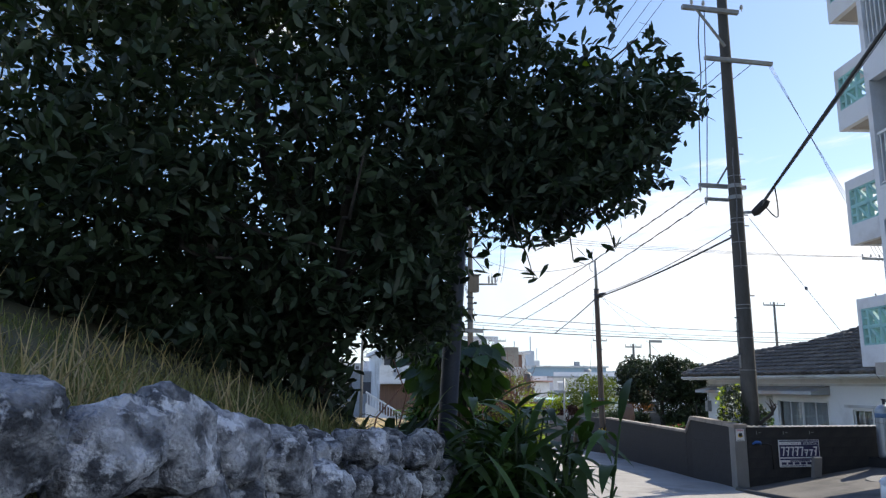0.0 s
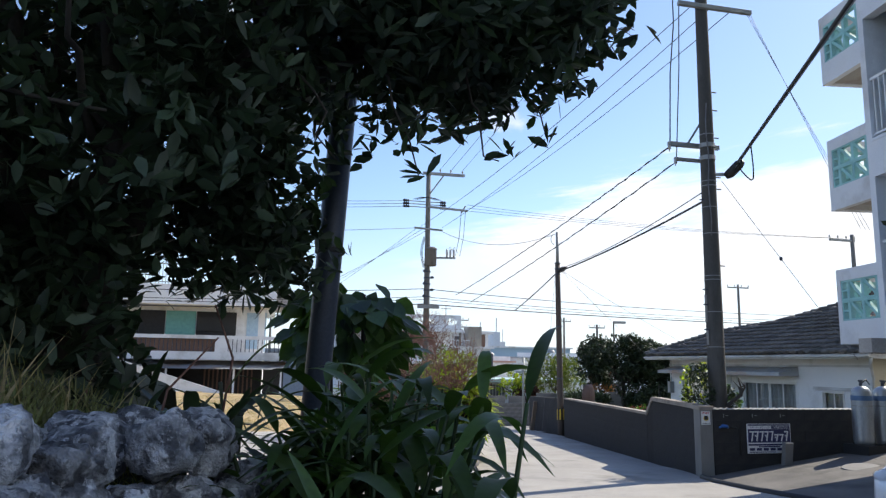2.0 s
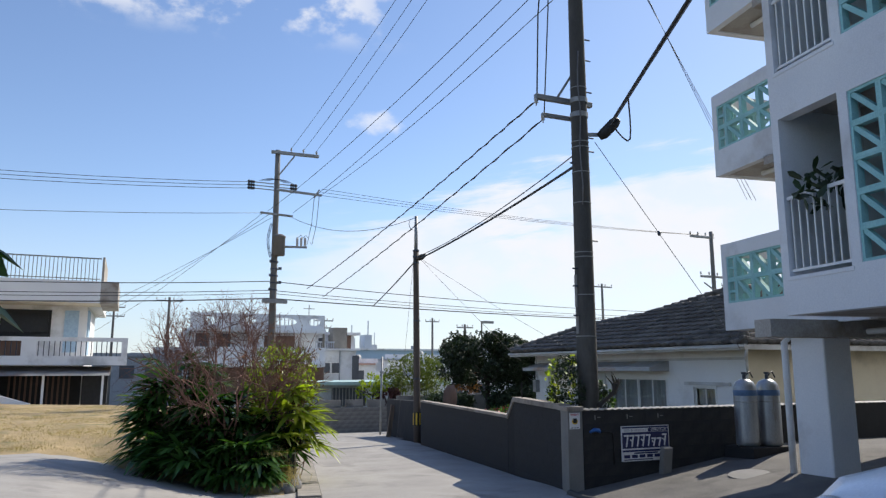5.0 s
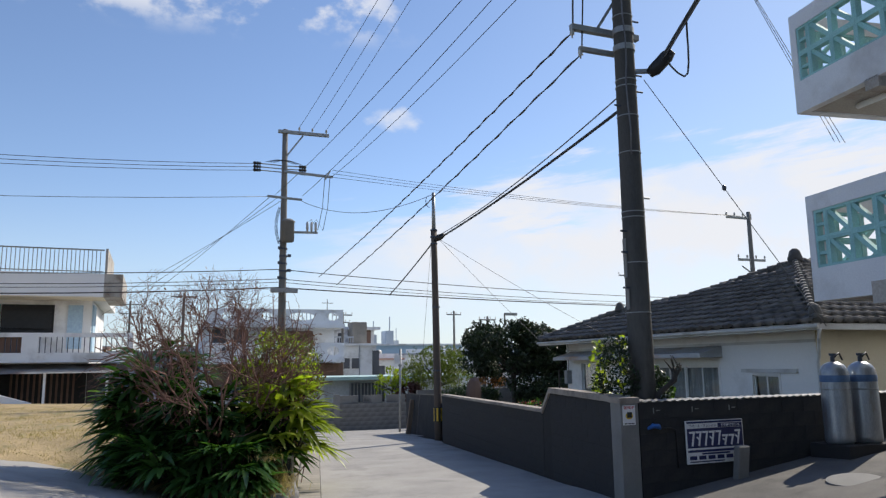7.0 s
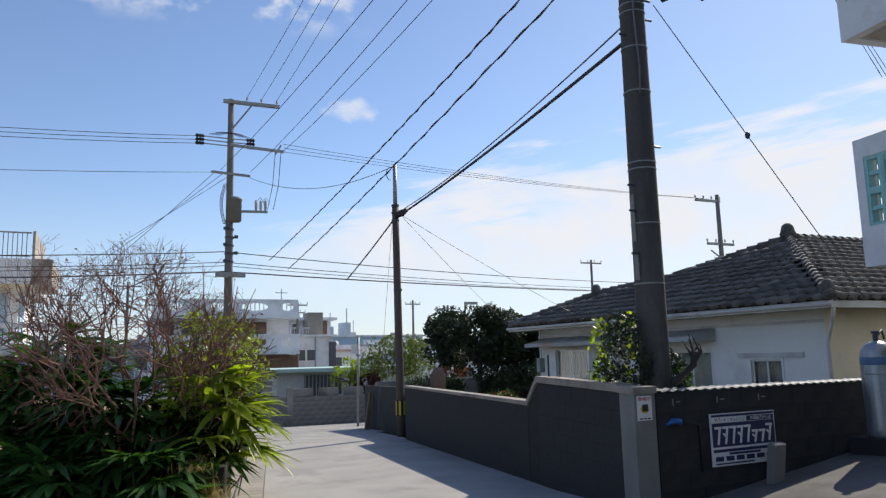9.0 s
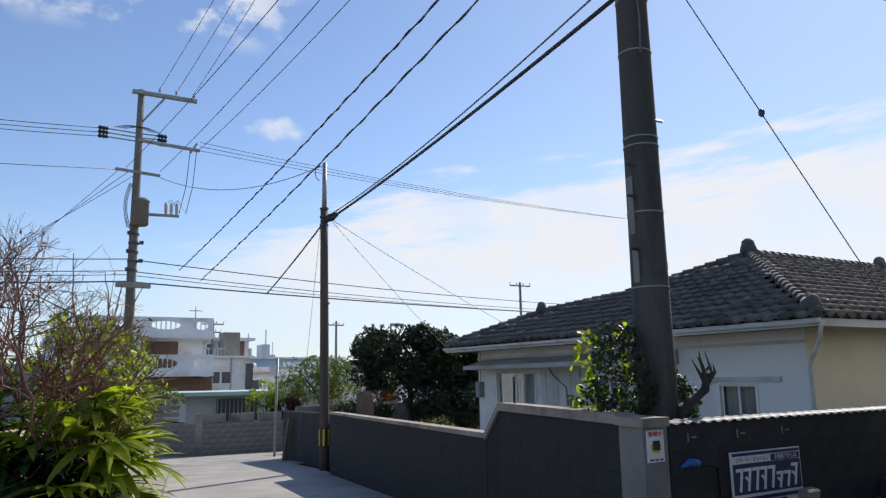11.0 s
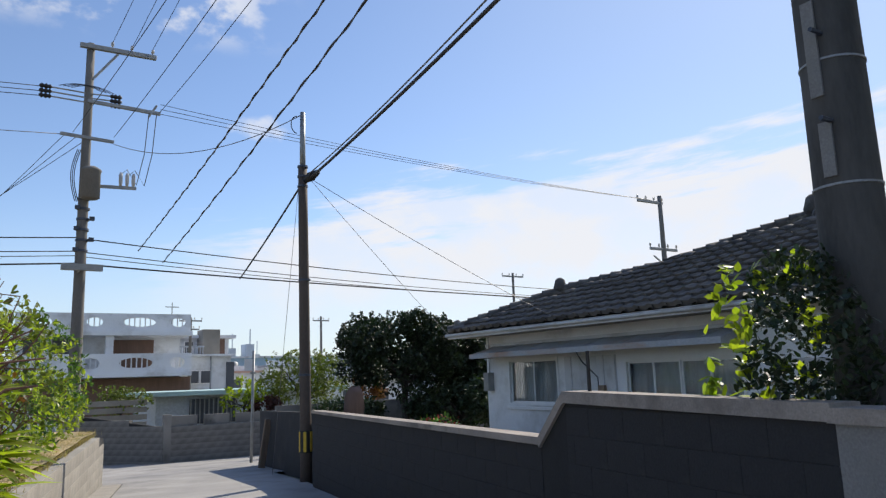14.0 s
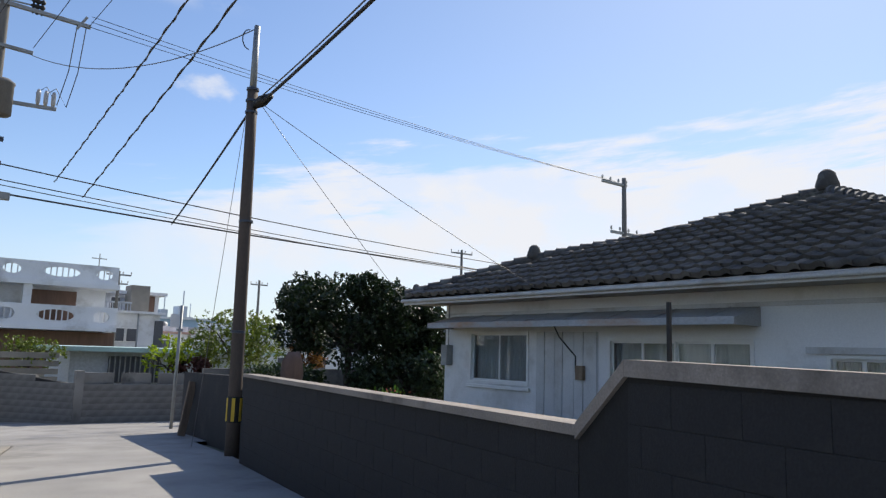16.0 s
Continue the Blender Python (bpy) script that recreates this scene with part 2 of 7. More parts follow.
M["wood"] = mat("wood", (0.27, 0.2, 0.14), (0.18, 0.13, 0.09), 0.8, 3, 50, 0.3, stretch=(6, 6, 0.6))
M["stone"] = mat("stone", (0.4, 0.41, 0.43), (0.085, 0.09, 0.1), 0.95, 14, 80, 1.0, stain=(0.66, 0.67, 0.69), stain_scale=11.0, crisp=0.09, vary=0.4, depth=0.03)
M["grass"] = mat("grass", (0.14, 0.17, 0.06), (0.26, 0.23, 0.11), 0.8, 1.5, 30, 0.0, vary=0.35, translucent=0.25)
M["dry_grass"] = mat("dry_grass", (0.46, 0.35, 0.2), (0.32, 0.25, 0.13), 0.85, 2, 30, 0.0, vary=0.3, translucent=0.2)
M["lawn"] = mat("lawn", (0.46, 0.34, 0.18), (0.27, 0.205, 0.1), 0.95, 1.6, 25, 0.8, stain=(0.15, 0.155, 0.06), stain_scale=1.1, depth=0.03)
M["leaf_dark"] = mat("leaf_dark", (0.04, 0.064, 0.032), (0.026, 0.044, 0.023), 0.55, 2, 30, 0.05, vary=0.45, translucent=0.16)
M["leaf_round"] = mat("leaf_round", (0.022, 0.04, 0.014), (0.015, 0.028, 0.011), 0.5, 2, 30, 0.05, vary=0.4, translucent=0.1)
M["leaf_ginger"] = mat("leaf_ginger", (0.06, 0.105, 0.025), (0.035, 0.07, 0.018), 0.5, 3, 40, 0.05, vary=0.5, translucent=0.3)
M["leaf_palm"] = mat("leaf_palm", (0.06, 0.13, 0.036), (0.036, 0.085, 0.026), 0.27, 3, 40, 0.05, vary=0.4, translucent=0.3)
M["leaf_yellow"] = mat("leaf_yellow", (0.27, 0.29, 0.035), (0.15, 0.2, 0.025), 0.4, 3, 40, 0.05, vary=0.4, translucent=0.5)
M["leaf_mid"] = mat("leaf_mid", (0.07, 0.13, 0.03), (0.045, 0.09, 0.022), 0.5, 3, 40, 0.05, vary=0.35, translucent=0.35)
M["leaf_olive"] = mat("leaf_olive", (0.13, 0.15, 0.03), (0.075, 0.1, 0.022), 0.5, 3, 40, 0.05, vary=0.45, translucent=0.35)
M["leaf_wine"] = mat("leaf_wine", (0.09, 0.025, 0.025), (0.05, 0.02, 0.018), 0.5, 3, 40, 0.05, vary=0.4, translucent=0.2)
M["leaf_rust"] = mat("leaf_rust", (0.22, 0.09, 0.03), (0.14, 0.06, 0.025), 0.6, 3, 40, 0.05, vary=0.35, translucent=0.3)
M["bark"] = mat("bark", (0.065, 0.054, 0.044), (0.035, 0.03, 0.026), 0.95, 6, 60, 0.6, stretch=(1, 1, 0.3))
M["twig"] = mat("twig", (0.26, 0.14, 0.105), (0.13, 0.068, 0.052), 0.9, 6, 60, 0.3)
M["rust_roof"] = mat("rust_roof", (0.2, 0.12, 0.09), (0.14, 0.09, 0.07), 0.85, 2, 50, 0.2, stretch=(6, 6, 0.5))
M["shed_roof"] = mat("shed_roof", (0.42, 0.58, 0.55), (0.34, 0.47, 0.45), 0.7, 1, 50, 0.1, stain=(0.3, 0.36, 0.34))
M["far_white"] = mat("far_white", (0.8, 0.82, 0.85), (0.68, 0.7, 0.73), 0.85, 0.6, 20, 0.0, stain=(0.46, 0.46, 0.46), stain_scale=0.45)
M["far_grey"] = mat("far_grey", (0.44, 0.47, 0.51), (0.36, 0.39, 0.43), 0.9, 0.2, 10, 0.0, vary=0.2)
# towers' haze is painted in as a pale blue-grey base
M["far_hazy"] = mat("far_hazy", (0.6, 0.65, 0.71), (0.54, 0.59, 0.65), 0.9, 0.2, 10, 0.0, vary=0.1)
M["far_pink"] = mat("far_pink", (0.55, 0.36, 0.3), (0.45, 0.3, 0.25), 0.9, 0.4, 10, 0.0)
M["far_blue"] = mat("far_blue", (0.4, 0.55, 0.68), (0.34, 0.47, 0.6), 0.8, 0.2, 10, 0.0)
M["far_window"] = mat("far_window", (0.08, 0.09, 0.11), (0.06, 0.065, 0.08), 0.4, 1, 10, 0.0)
# hills' haze is likewise painted into the blue-grey base
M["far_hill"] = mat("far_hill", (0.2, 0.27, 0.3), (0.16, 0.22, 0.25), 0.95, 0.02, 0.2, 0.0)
M["car_paint"] = mat("car_paint", (0.72, 0.75, 0.79), (0.7, 0.73, 0.77), 0.22, 2, 50, 0.0, 0.1)
M["shed_wall"] = mat("shed_wall", (0.2, 0.2, 0.2), (0.14, 0.14, 0.14), 0.9, 1, 40, 0.1)
M["green_stripe"] = mat("green_stripe", (0.2, 0.45, 0.4), (0.15, 0.36, 0.33), 0.8)


def glass_mat(name, tint=(0.9, 0.95, 0.96), rough=0.02):
    m = bpy.data.materials.new(name)
    m.use_nodes = True
    p = m.node_tree.nodes["Principled BSDF"]
    p.inputs["Base Color"].default_value = (*tint, 1)
    p.inputs["Transmission Weight"].default_value = 1.0
    p.inputs["Roughness"].default_value, p.inputs["IOR"].default_value = rough, 1.45
    return m


M["glass"] = glass_mat("glass")
M["lamp_glass"] = glass_mat("lamp_glass", (0.95, 0.95, 0.95), 0.1)


# ---- building helpers ----
def thing(name, base, label="", category="", group="", kind=""):
    ob = new(name)
    ob.empty_display_size = 0.2
    ob.location = base
    ob["made_at"] = tuple(base)
    tagged(ob, label, category, group, kind)
    return ob


def link_mesh(name, me, material, parent=None, label="", smooth=False):
    ob = new(name, me)
    if material is not None:
        me.materials.append(material)
    if parent is not None:
        ob.parent = parent
        if parent.data is None:
            ob.matrix_parent_inverse = Matrix.Translation(Vector(parent["made_at"])).inverted()
    if smooth:
        me.polygons.foreach_set("use_smooth", [True] * len(me.polygons))
    if label:
        tagged(ob, label)
    return ob


def part(name, bm, material, parent=None, label="", smooth=False, bevel=0.0):
    if bevel:
        bmesh.ops.bevel(bm, geom=[e for e in bm.edges if len(e.link_faces) == 2 and e.calc_face_angle(0) > 0.6], offset=bevel, segments=1, affect="EDGES")
    bmesh.ops.recalc_face_normals(bm, faces=bm.faces)
    me = bpy.data.meshes.new(name)
    bm.to_mesh(me)
    bm.free()
    return link_mesh(name, me, material, parent, label, smooth)


def soup(name, verts, faces, material, parent=None, label="", smooth=False):
    me = bpy.data.meshes.new(name)
    me.from_pydata([tuple(v) for v in verts], [], faces)
    me.update()
    return link_mesh(name, me, material, parent, label, smooth)


def quads(name, verts, quad, material, parent=None, label="", smooth=False):
    """A mesh from numpy arrays of vertices (n, 3) and quads (m, 4)."""
    me = bpy.data.meshes.new(name)
    verts, quad = np.asarray(verts, dtype=np.float32), np.asarray(quad, dtype=np.int32)
    me.vertices.add(len(verts))
    me.vertices.foreach_set("co", verts.ravel())
    k = quad.shape[1]
    me.loops.add(quad.size)
    me.loops.foreach_set("vertex_index", quad.ravel())
    me.polygons.add(len(quad))
    me.polygons.foreach_set("loop_start", np.arange(0, quad.size, k, dtype=np.int32))
    me.polygons.foreach_set("loop_total", np.full(len(quad), k, dtype=np.int32))
    me.update(calc_edges=True)
    me.validate()
    return link_mesh(name, me, material, parent, label, smooth)


def box(bm, x0, x1, y0, y1, z0, z1, m=None):
    vs = [bm.verts.new((x, y, z)) for z in (z0, z1) for y in (y0, y1) for x in (x0, x1)]
    for f in ((0, 2, 3, 1), (4, 5, 7, 6), (0, 1, 5, 4), (2, 6, 7, 3), (0, 4, 6, 2), (1, 3, 7, 5)):
        bm.faces.new([vs[i] for i in f])
    if m is not None:
        bmesh.ops.transform(bm, matrix=m, verts=vs)
    return bm


def one_box(x0, x1, y0, y1, z0, z1, m=None):
    return box(bmesh.new(), x0, x1, y0, y1, z0, z1, m)


def prism(bm, outline, z0, z1, m=None):
    """An upright prism over a ground outline."""
    lo, hi = [bm.verts.new((x, y, z0)) for x, y in outline], [bm.verts.new((x, y, z1)) for x, y in outline]
    bm.faces.new(lo[::-1])
    bm.faces.new(hi)
    for i in range(len(outline)):
        j = (i + 1) % len(outline)
        bm.faces.new((lo[i], lo[j], hi[j], hi[i]))
    if m is not None:
        bmesh.ops.transform(bm, matrix=m, verts=lo + hi)
    return bm


def slab_between(bm, a, b, thick, za0, za1, zb0, zb1):
    """A straight wall from a to b, with its own foot and top at either end."""
    a, b = Vector(a), Vector(b)
    d = (b - a).normalized()
    n = Vector((-d.y, d.x)) * thick / 2
    vs = [bm.verts.new((*p, z)) for p, z in ((a - n, za0), (a + n, za0), (b + n, zb0), (b - n, zb0), (a - n, za1), (a + n, za1), (b + n, zb1), (b - n, zb1))]
    for f in ((3, 2, 1, 0), (4, 5, 6, 7), (0, 1, 5, 4), (1, 2, 6, 5), (2, 3, 7, 6), (3, 0, 4, 7)):
        bm.faces.new([vs[i] for i in f])
    return bm


def tube(bm, pts, radii, seg=8, caps=True):
    pts = [Vector(p) for p in pts]
    if isinstance(radii, (int, float)):
        radii = [radii] * len(pts)
    rings = []
    side = None
    for i, p in enumerate(pts):
        d = (pts[min(i + 1, len(pts) - 1)] - pts[max(i - 1, 0)]).normalized()
        if side is None:
            side = d.orthogonal().normalized()
        side = (side - d * side.dot(d)).normalized()
        up = d.cross(side)
        rings.append([bm.verts.new(p + (side * math.cos(k * math.tau / seg) + up * math.sin(k * math.tau / seg)) * radii[i]) for k in range(seg)])
    for r0, r1 in zip(rings, rings[1:]):
        for k in range(seg):
            bm.faces.new((r0[k], r0[(k + 1) % seg], r1[(k + 1) % seg], r1[k]))
    if caps:
        bm.faces.new(rings[0][::-1])
        bm.faces.new(rings[-1])
    return bm


def lathe(bm, profile, at=(0, 0, 0), seg=20):
    """A turned body from (radius, height) pairs."""
    rings = [[bm.verts.new((at[0] + r * math.cos(k * math.tau / seg), at[1] + r * math.sin(k * math.tau / seg), at[2] + z)) for k in range(seg)] for r, z in profile]
    for r0, r1 in zip(rings, rings[1:]):
        for k in range(seg):
            bm.faces.new((r0[k], r0[(k + 1) % seg], r1[(k + 1) % seg], r1[k]))
    bm.faces.new(rings[0][::-1])
    bm.faces.new(rings[-1])
    return bm


def hang(a, b, sag, n=16):
    a, b = Vector(a), Vector(b)
    return [a.lerp(b, i / n) - Vector((0, 0, sag * 4 * (i / n) * (1 - i / n))) for i in range(n + 1)]


def cable(name, pts, r, material, label, seg=5, parent=None):
    ob = part(name, tube(bmesh.new(), pts, r, seg), M[material], parent, "", True)
    return ob if parent else tagged(ob, label, "cable")


# ---- the lie of the land ----
def base_z(y):
    pts = ((-60, 1.2), (-10, 0.8), (0, 0.35), (15, -0.4), (26.4, -0.71), (40.4, -1.55), (60, -2.2), (120, -4), (900, -6))
    for (y0, z0), (y1, z1) in zip(pts, pts[1:]):
        if y <= y1:
            return z0 + (z1 - z0) * max(0.0, (y - y0)) / (y1 - y0)
    return pts[-1][1]


def zg(x, y):
    z = base_z(y)
    z += min(max(x - 9.3, 0.0) * 0.13, 0.6) * min(max((17.0 - y) / 1.5, 0.0), 1.0)
    z += min(max(4.6 - x, 0.0) * 0.2, 0.55) * min(max((y - 7.0) / 7.0, 0.0), 1.0) * min(max((27.0 - y) / 3.0, 0.0), 1.0)
    return z


def lawn_edge(x):
    """Where the road gives way to the lawn and its planted corner."""
    e = 16.9 + min(max(5.7 - x, 0.0) * 1.1, 3.7)
    return e + 0.22 * noise.noise(Vector((x * 1.3, 4.0, 0)))


def lawn_z(x, y):
    e = lawn_edge(x)
    t = min(max((y - e) / 1.7, 0.0), 1.0)
    return zg(x, y) + (0.12 - zg(x, y)) * t * t * (3 - 2 * t) + 0.05 * min(max((y - e) / 0.3, -1.6), 1.0)


def planter_x(y):
    return 6.04 + 0.208 * (y - 19.04)


def wall_x(y):
    return 9.52 + 0.1667 * (y - 15.2)


def sheet(name, xs, ys, zf, material, kind="structure", label="", category=""):
    nx, ny = len(xs), len(ys)
    v = [(x, y, zf(x, y)) for y in ys for x in xs]
    f = [(j * nx + i, j * nx + i + 1, (j + 1) * nx + i + 1, (j + 1) * nx + i) for j in range(ny - 1) for i in range(nx - 1)]
    ob = soup(name, v, f, material, None, "", True)
    return tagged(ob, label, category, "", kind)


def strip(name, left, right, ys, nx, zf, material, label="", category=""):
    """A sheet between two edges given as functions of y."""
    v, f = [], []
    for y in ys:
        for i in range(nx + 1):
            x = left(y) + (right(y) - left(y)) * i / nx
            v.append((x, y, zf(x, y)))
    for j in range(len(ys) - 1):
        for i in range(nx):
            a = j * (nx + 1) + i
            f.append((a, a + 1, a + nx + 2, a + nx + 1))
    return tagged(soup(name, v, f, material, None, "", True), label, category, "", "structure")


def steps(a, b, s):
    n = max(1, round((b - a) / s))
    return [a + (b - a) * i / n for i in range(n + 1)]


gx = [-900, -400, -180, -90, -50] + steps(-30, 45, 1.5) + [60, 90, 180, 400, 900]
gy = [-300, -120, -60, -30] + steps(-16, 62, 1.5) + [75, 100, 160, 300, 600, 1500]
sheet("ground", gx, gy, lambda x, y: zg(x, y) - 0.07 - (0.5 if abs(x) > 60 or y > 62 else 0), M["soil"], label="bare earth ground under the whole lane", category="ground")
# near road: wide crossing, then the lane between planter and wall
strip("road", lambda y: -12.0, lambda y: 22.0, steps(-14, 14.9, 0.55), 68, zg, M["concrete_road"], "worn pale concrete crossing before the lane", "road")
strip("road", lambda y: -12.0, lambda y: wall_x(y) + 0.05, steps(14.9, 20.6, 0.4), 46, zg, M["concrete_road"], "worn pale concrete lane sloping downhill", "road")
strip("road", lambda y: planter_x(y) + 0.08, lambda y: wall_x(y) + 0.05, steps(20.6, 29.9, 0.5), 14, zg, M["concrete_road"], "worn pale concrete lane between low walls", "road")
strip("road", lambda y: planter_x(y) + 0.08 if y < 31 else planter_x(31) - (y - 31) * 1.6, lambda y: 14.5 + (y - 30) * 0.4, steps(29.9, 42.0, 0.6), 24, zg, M["concrete_road"], "concrete lane end turning before a block wall", "road")
strip("lawn", lambda y: -34.0, lambda y: planter_x(y) - 0.1 if y < 31 else max(planter_x(31) - 0.1 - (y - 31) * 1.3, -1.5), steps(16.2, 21.4, 0.2) + steps(22.0, 44.0, 0.6), 130,
      lambda x, y: lawn_z(x, y) + 0.012 + 0.02 * math.sin(x * 2.1) * math.sin(y * 1.7), M["lawn"], "dry yellow lawn with green patches", "lawn")
strip("apron", lambda y: 9.35 + 0.0 * y, lambda y: 21.9, steps(-2, 14.8, 0.56), 26, lambda x, y: zg(x, y) + 0.012, M["asphalt"], "patched asphalt forecourt rising from the lane", "forecourt")


# ---- walls along the lane ----
def block_mesh(name, sx, sy, sz):
    bm = one_box(-sx / 2, sx / 2, -sy / 2, sy / 2, -sz / 2, sz / 2)
    bmesh.ops.bevel(bm, geom=[e for e in bm.edges], offset=0.002, segments=1, affect="EDGES")
    bmesh.ops.recalc_face_normals(bm, faces=bm.faces)
    me = bpy.data.meshes.new(name)
    bm.to_mesh(me)
    bm.free()
    return me


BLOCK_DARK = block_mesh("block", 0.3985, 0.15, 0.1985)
BLOCK_DARK.materials.append(M["block_wall_shade"])
BLOCK_PALE = block_mesh("block", 0.3985, 0.15, 0.1985)
BLOCK_PALE.materials.append(M["block_pale"])
LATE = []  # pieces of walls and roofs, laid last


def lay_blocks(wall, me, a, b, top, foot, name="block"):
    """Courses of blocks from the top down along a wall from a to b; top and foot are functions of the way along."""
    a, b = Vector(a), Vector(b)
    length = (b - a).length
    d = (b - a) / length
    ang = math.atan2(d.y, d.x)
    zmax = max(top(0), top(length / 2), top(length))
    k = 0
    while True:
        z = zmax - 0.1 - 0.2 * k
        s = -0.2 * (k % 2)
        low = False
        while s < length - 0.03:
            s0, s1 = max(s, 0.0), min(s + 0.4, length)
            mid = (s0 + s1) / 2
            if s1 - s0 > 0.06 and z + 0.05 <= top(mid) and z + 0.1 > foot(mid):
                p = a + d * mid
                LATE.append((name, me, Matrix.Translation((p.x, p.y, z)) @ Matrix.Rotation(ang, 4, "Z") @ Matrix.Diagonal(((s1 - s0) / 0.4, 1, 1, 1)), wall))
                low = True
            s += 0.4
        k += 1
        if not low and k > 3 or k > 14:
            break


W_P, W_H, W_L, W_E = (9.63, 15.2), (10.02, 17.46), (10.09, 17.85), (11.28, 25.5)
bm = bmesh.new()
slab_between(bm, W_P, W_H, 0.14, -0.7, 0.865, -0.8, 0.9)
slab_between(bm, W_H, W_L, 0.14, -0.8, 0.9, -0.8, 0.55)
slab_between(bm, W_L, W_E, 0.14, -0.8, 0.57, -1.3, 0.55)
wall_west = tagged(part("wall_west", bm, M["mortar"]), "weathered concrete block wall, shade put into its colour, stepping down the lane", "wall", "", "structure")
bm = bmesh.new()
slab_between(bm, W_P, W_H, 0.2, 0.865, 0.95, 0.9, 0.985)
slab_between(bm, W_H, W_L, 0.2, 0.9, 0.985, 0.55, 0.635)
slab_between(bm, W_L, W_E, 0.2, 0.57, 0.63, 0.55, 0.595)
part("coping", bm, M["coping"], wall_west, "worn brownish coping", bevel=0.008)
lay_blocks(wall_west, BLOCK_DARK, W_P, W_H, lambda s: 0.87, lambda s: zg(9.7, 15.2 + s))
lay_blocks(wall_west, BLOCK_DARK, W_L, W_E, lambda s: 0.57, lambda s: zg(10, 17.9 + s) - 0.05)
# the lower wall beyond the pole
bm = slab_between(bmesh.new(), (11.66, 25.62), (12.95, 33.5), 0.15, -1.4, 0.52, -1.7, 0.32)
far_wall = tagged(part("wall_lower", bm, M["block_wall_shade"]), "lower dark block wall beyond the wooden-brown pole", "wall", "", "structure")

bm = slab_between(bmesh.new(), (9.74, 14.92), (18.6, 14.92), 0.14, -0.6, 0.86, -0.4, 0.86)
wall_sign = tagged(part("wall_south", bm, M["mortar"]), "stained block wall, shade put into its colour, carrying an estate sign", "wall", "", "structure")
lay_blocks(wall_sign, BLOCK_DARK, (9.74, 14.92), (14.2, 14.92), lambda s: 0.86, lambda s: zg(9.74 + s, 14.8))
# corrugated sheet along its top
v, f = [], []
n = 300
for i in range(n + 1):
    x = 9.74 + (18.6 - 9.74) * i / n
    w = 0.01 * math.sin(i / n * (18.6 - 9.74) / 0.13 * math.tau)
    for y, z in ((14.835, 0.868 + w), (15.03, 0.882 + w), (15.03, 0.888 + w), (14.835, 0.874 + w)):
        v.append((x, y, z))
for i in range(n):
    for k in range(4):
        f.append((i * 4 + k, i * 4 + (k + 1) % 4, i * 4 + 4 + (k + 1) % 4, i * 4 + 4 + k))
soup("corrugated_cap", v, f, M["alu"], wall_sign, "pale corrugated sheet capping", True)

bm = prism(bmesh.new(), ((9.45, 14.84), (9.72, 14.84), (9.78, 15.24), (9.56, 15.22)), zg(9.5, 15) - 0.3, 0.86)
pillar = tagged(part("gate_pillar", bm, M["pillar"], bevel=0.012), "pale concrete corner pillar with a warning plate", "pillar", "", "structure")
part("pillar_cap", prism(bmesh.new(), ((9.43, 14.82), (9.735, 14.82), (9.8, 15.26), (9.535, 15.24)), 0.86, 0.93), M["coping"], pillar, bevel=0.01)

# planter edge of the lane
planter = tagged(part("planter_wall", slab_between(bmesh.new(), (planter_x(17.75), 17.75), (planter_x(31), 31), 0.12, -0.7, 0.08, -1.3, 0.02), M["mortar"]), "low weathered block edging holding back the lawn", "wall", "", "structure")
lay_blocks(planter, BLOCK_PALE, (planter_x(17.75), 17.75), (planter_x(31), 31), lambda s: 0.11 - 0.004 * s, lambda s: zg(8, 17.2 + s) - 0.05)
# dark stones at the near end of the planter
rng = random.Random(4)


def boulder(r, seed, squash=(1, 0.85, 0.75), sub=3, rough=0.42, scale=1.5):
    bm = bmesh.new()
    bmesh.ops.create_icosphere(bm, subdivisions=sub, radius=1.0)
    off = Vector((seed * 3.1, seed * 1.7, seed * 0.9))
    for v in bm.verts:
        p = v.co.copy()
        cell = noise.cell(p * 1.5 + off)
        ridge = 1 - abs(noise.noise(p * 3.2 + off)) * 2
        k = 1 + rough * noise.fractal(p * scale + off, 0.9, 2.1, 4) + 0.1 * ridge + 0.09 * noise.noise(p * 8 + off) + 0.05 * noise.noise(p * 17 + off) + 0.03 * cell
        c = Vector((max(-0.82, min(0.82, p.x)), max(-0.82, min(0.82, p.y)), max(-0.8, min(0.8, p.z))))
        v.co = Vector((c.x * squash[0], c.y * squash[1], c.z * squash[2])) * k * r * 1.15
    return bm


def place(bm, m):
    bmesh.ops.transform(bm, matrix=m, verts=bm.verts)
    return bm


edging = thing("stone_edging", (5.8, 17.3, -0.3), "rough dark stones edging the planted corner", "edging stones", "", "structure")
for i, (x, y, r) in enumerate(((5.76, 17.62, 0.17), (5.72, 17.36, 0.14), (5.6, 17.2, 0.12), (5.42, 17.22, 0.1), (5.2, 17.45, 0.1))):
    part("stone", place(boulder(r, i + 50, sub=2), pose(x, y, zg(x, y) + r * 0.5, 0, 0, rng.uniform(0, 360))), M["shed_wall"], edging, smooth=True)
# drain slabs beside the planter
gut = tagged(strip("gutter", lambda y: planter_x(y) + 0.1, lambda y: planter_x(y) + 0.5, steps(16.4, 31, 0.5), 2, lambda x, y: zg(x, y) + 0.008, M["asphalt"]), "dark concrete drain strip along the lane", "gutter", "", "structure")
SLAB = block_mesh("drain_slab", 0.36, 0.24, 0.05)
SLAB.materials.append(M["block_pale"])
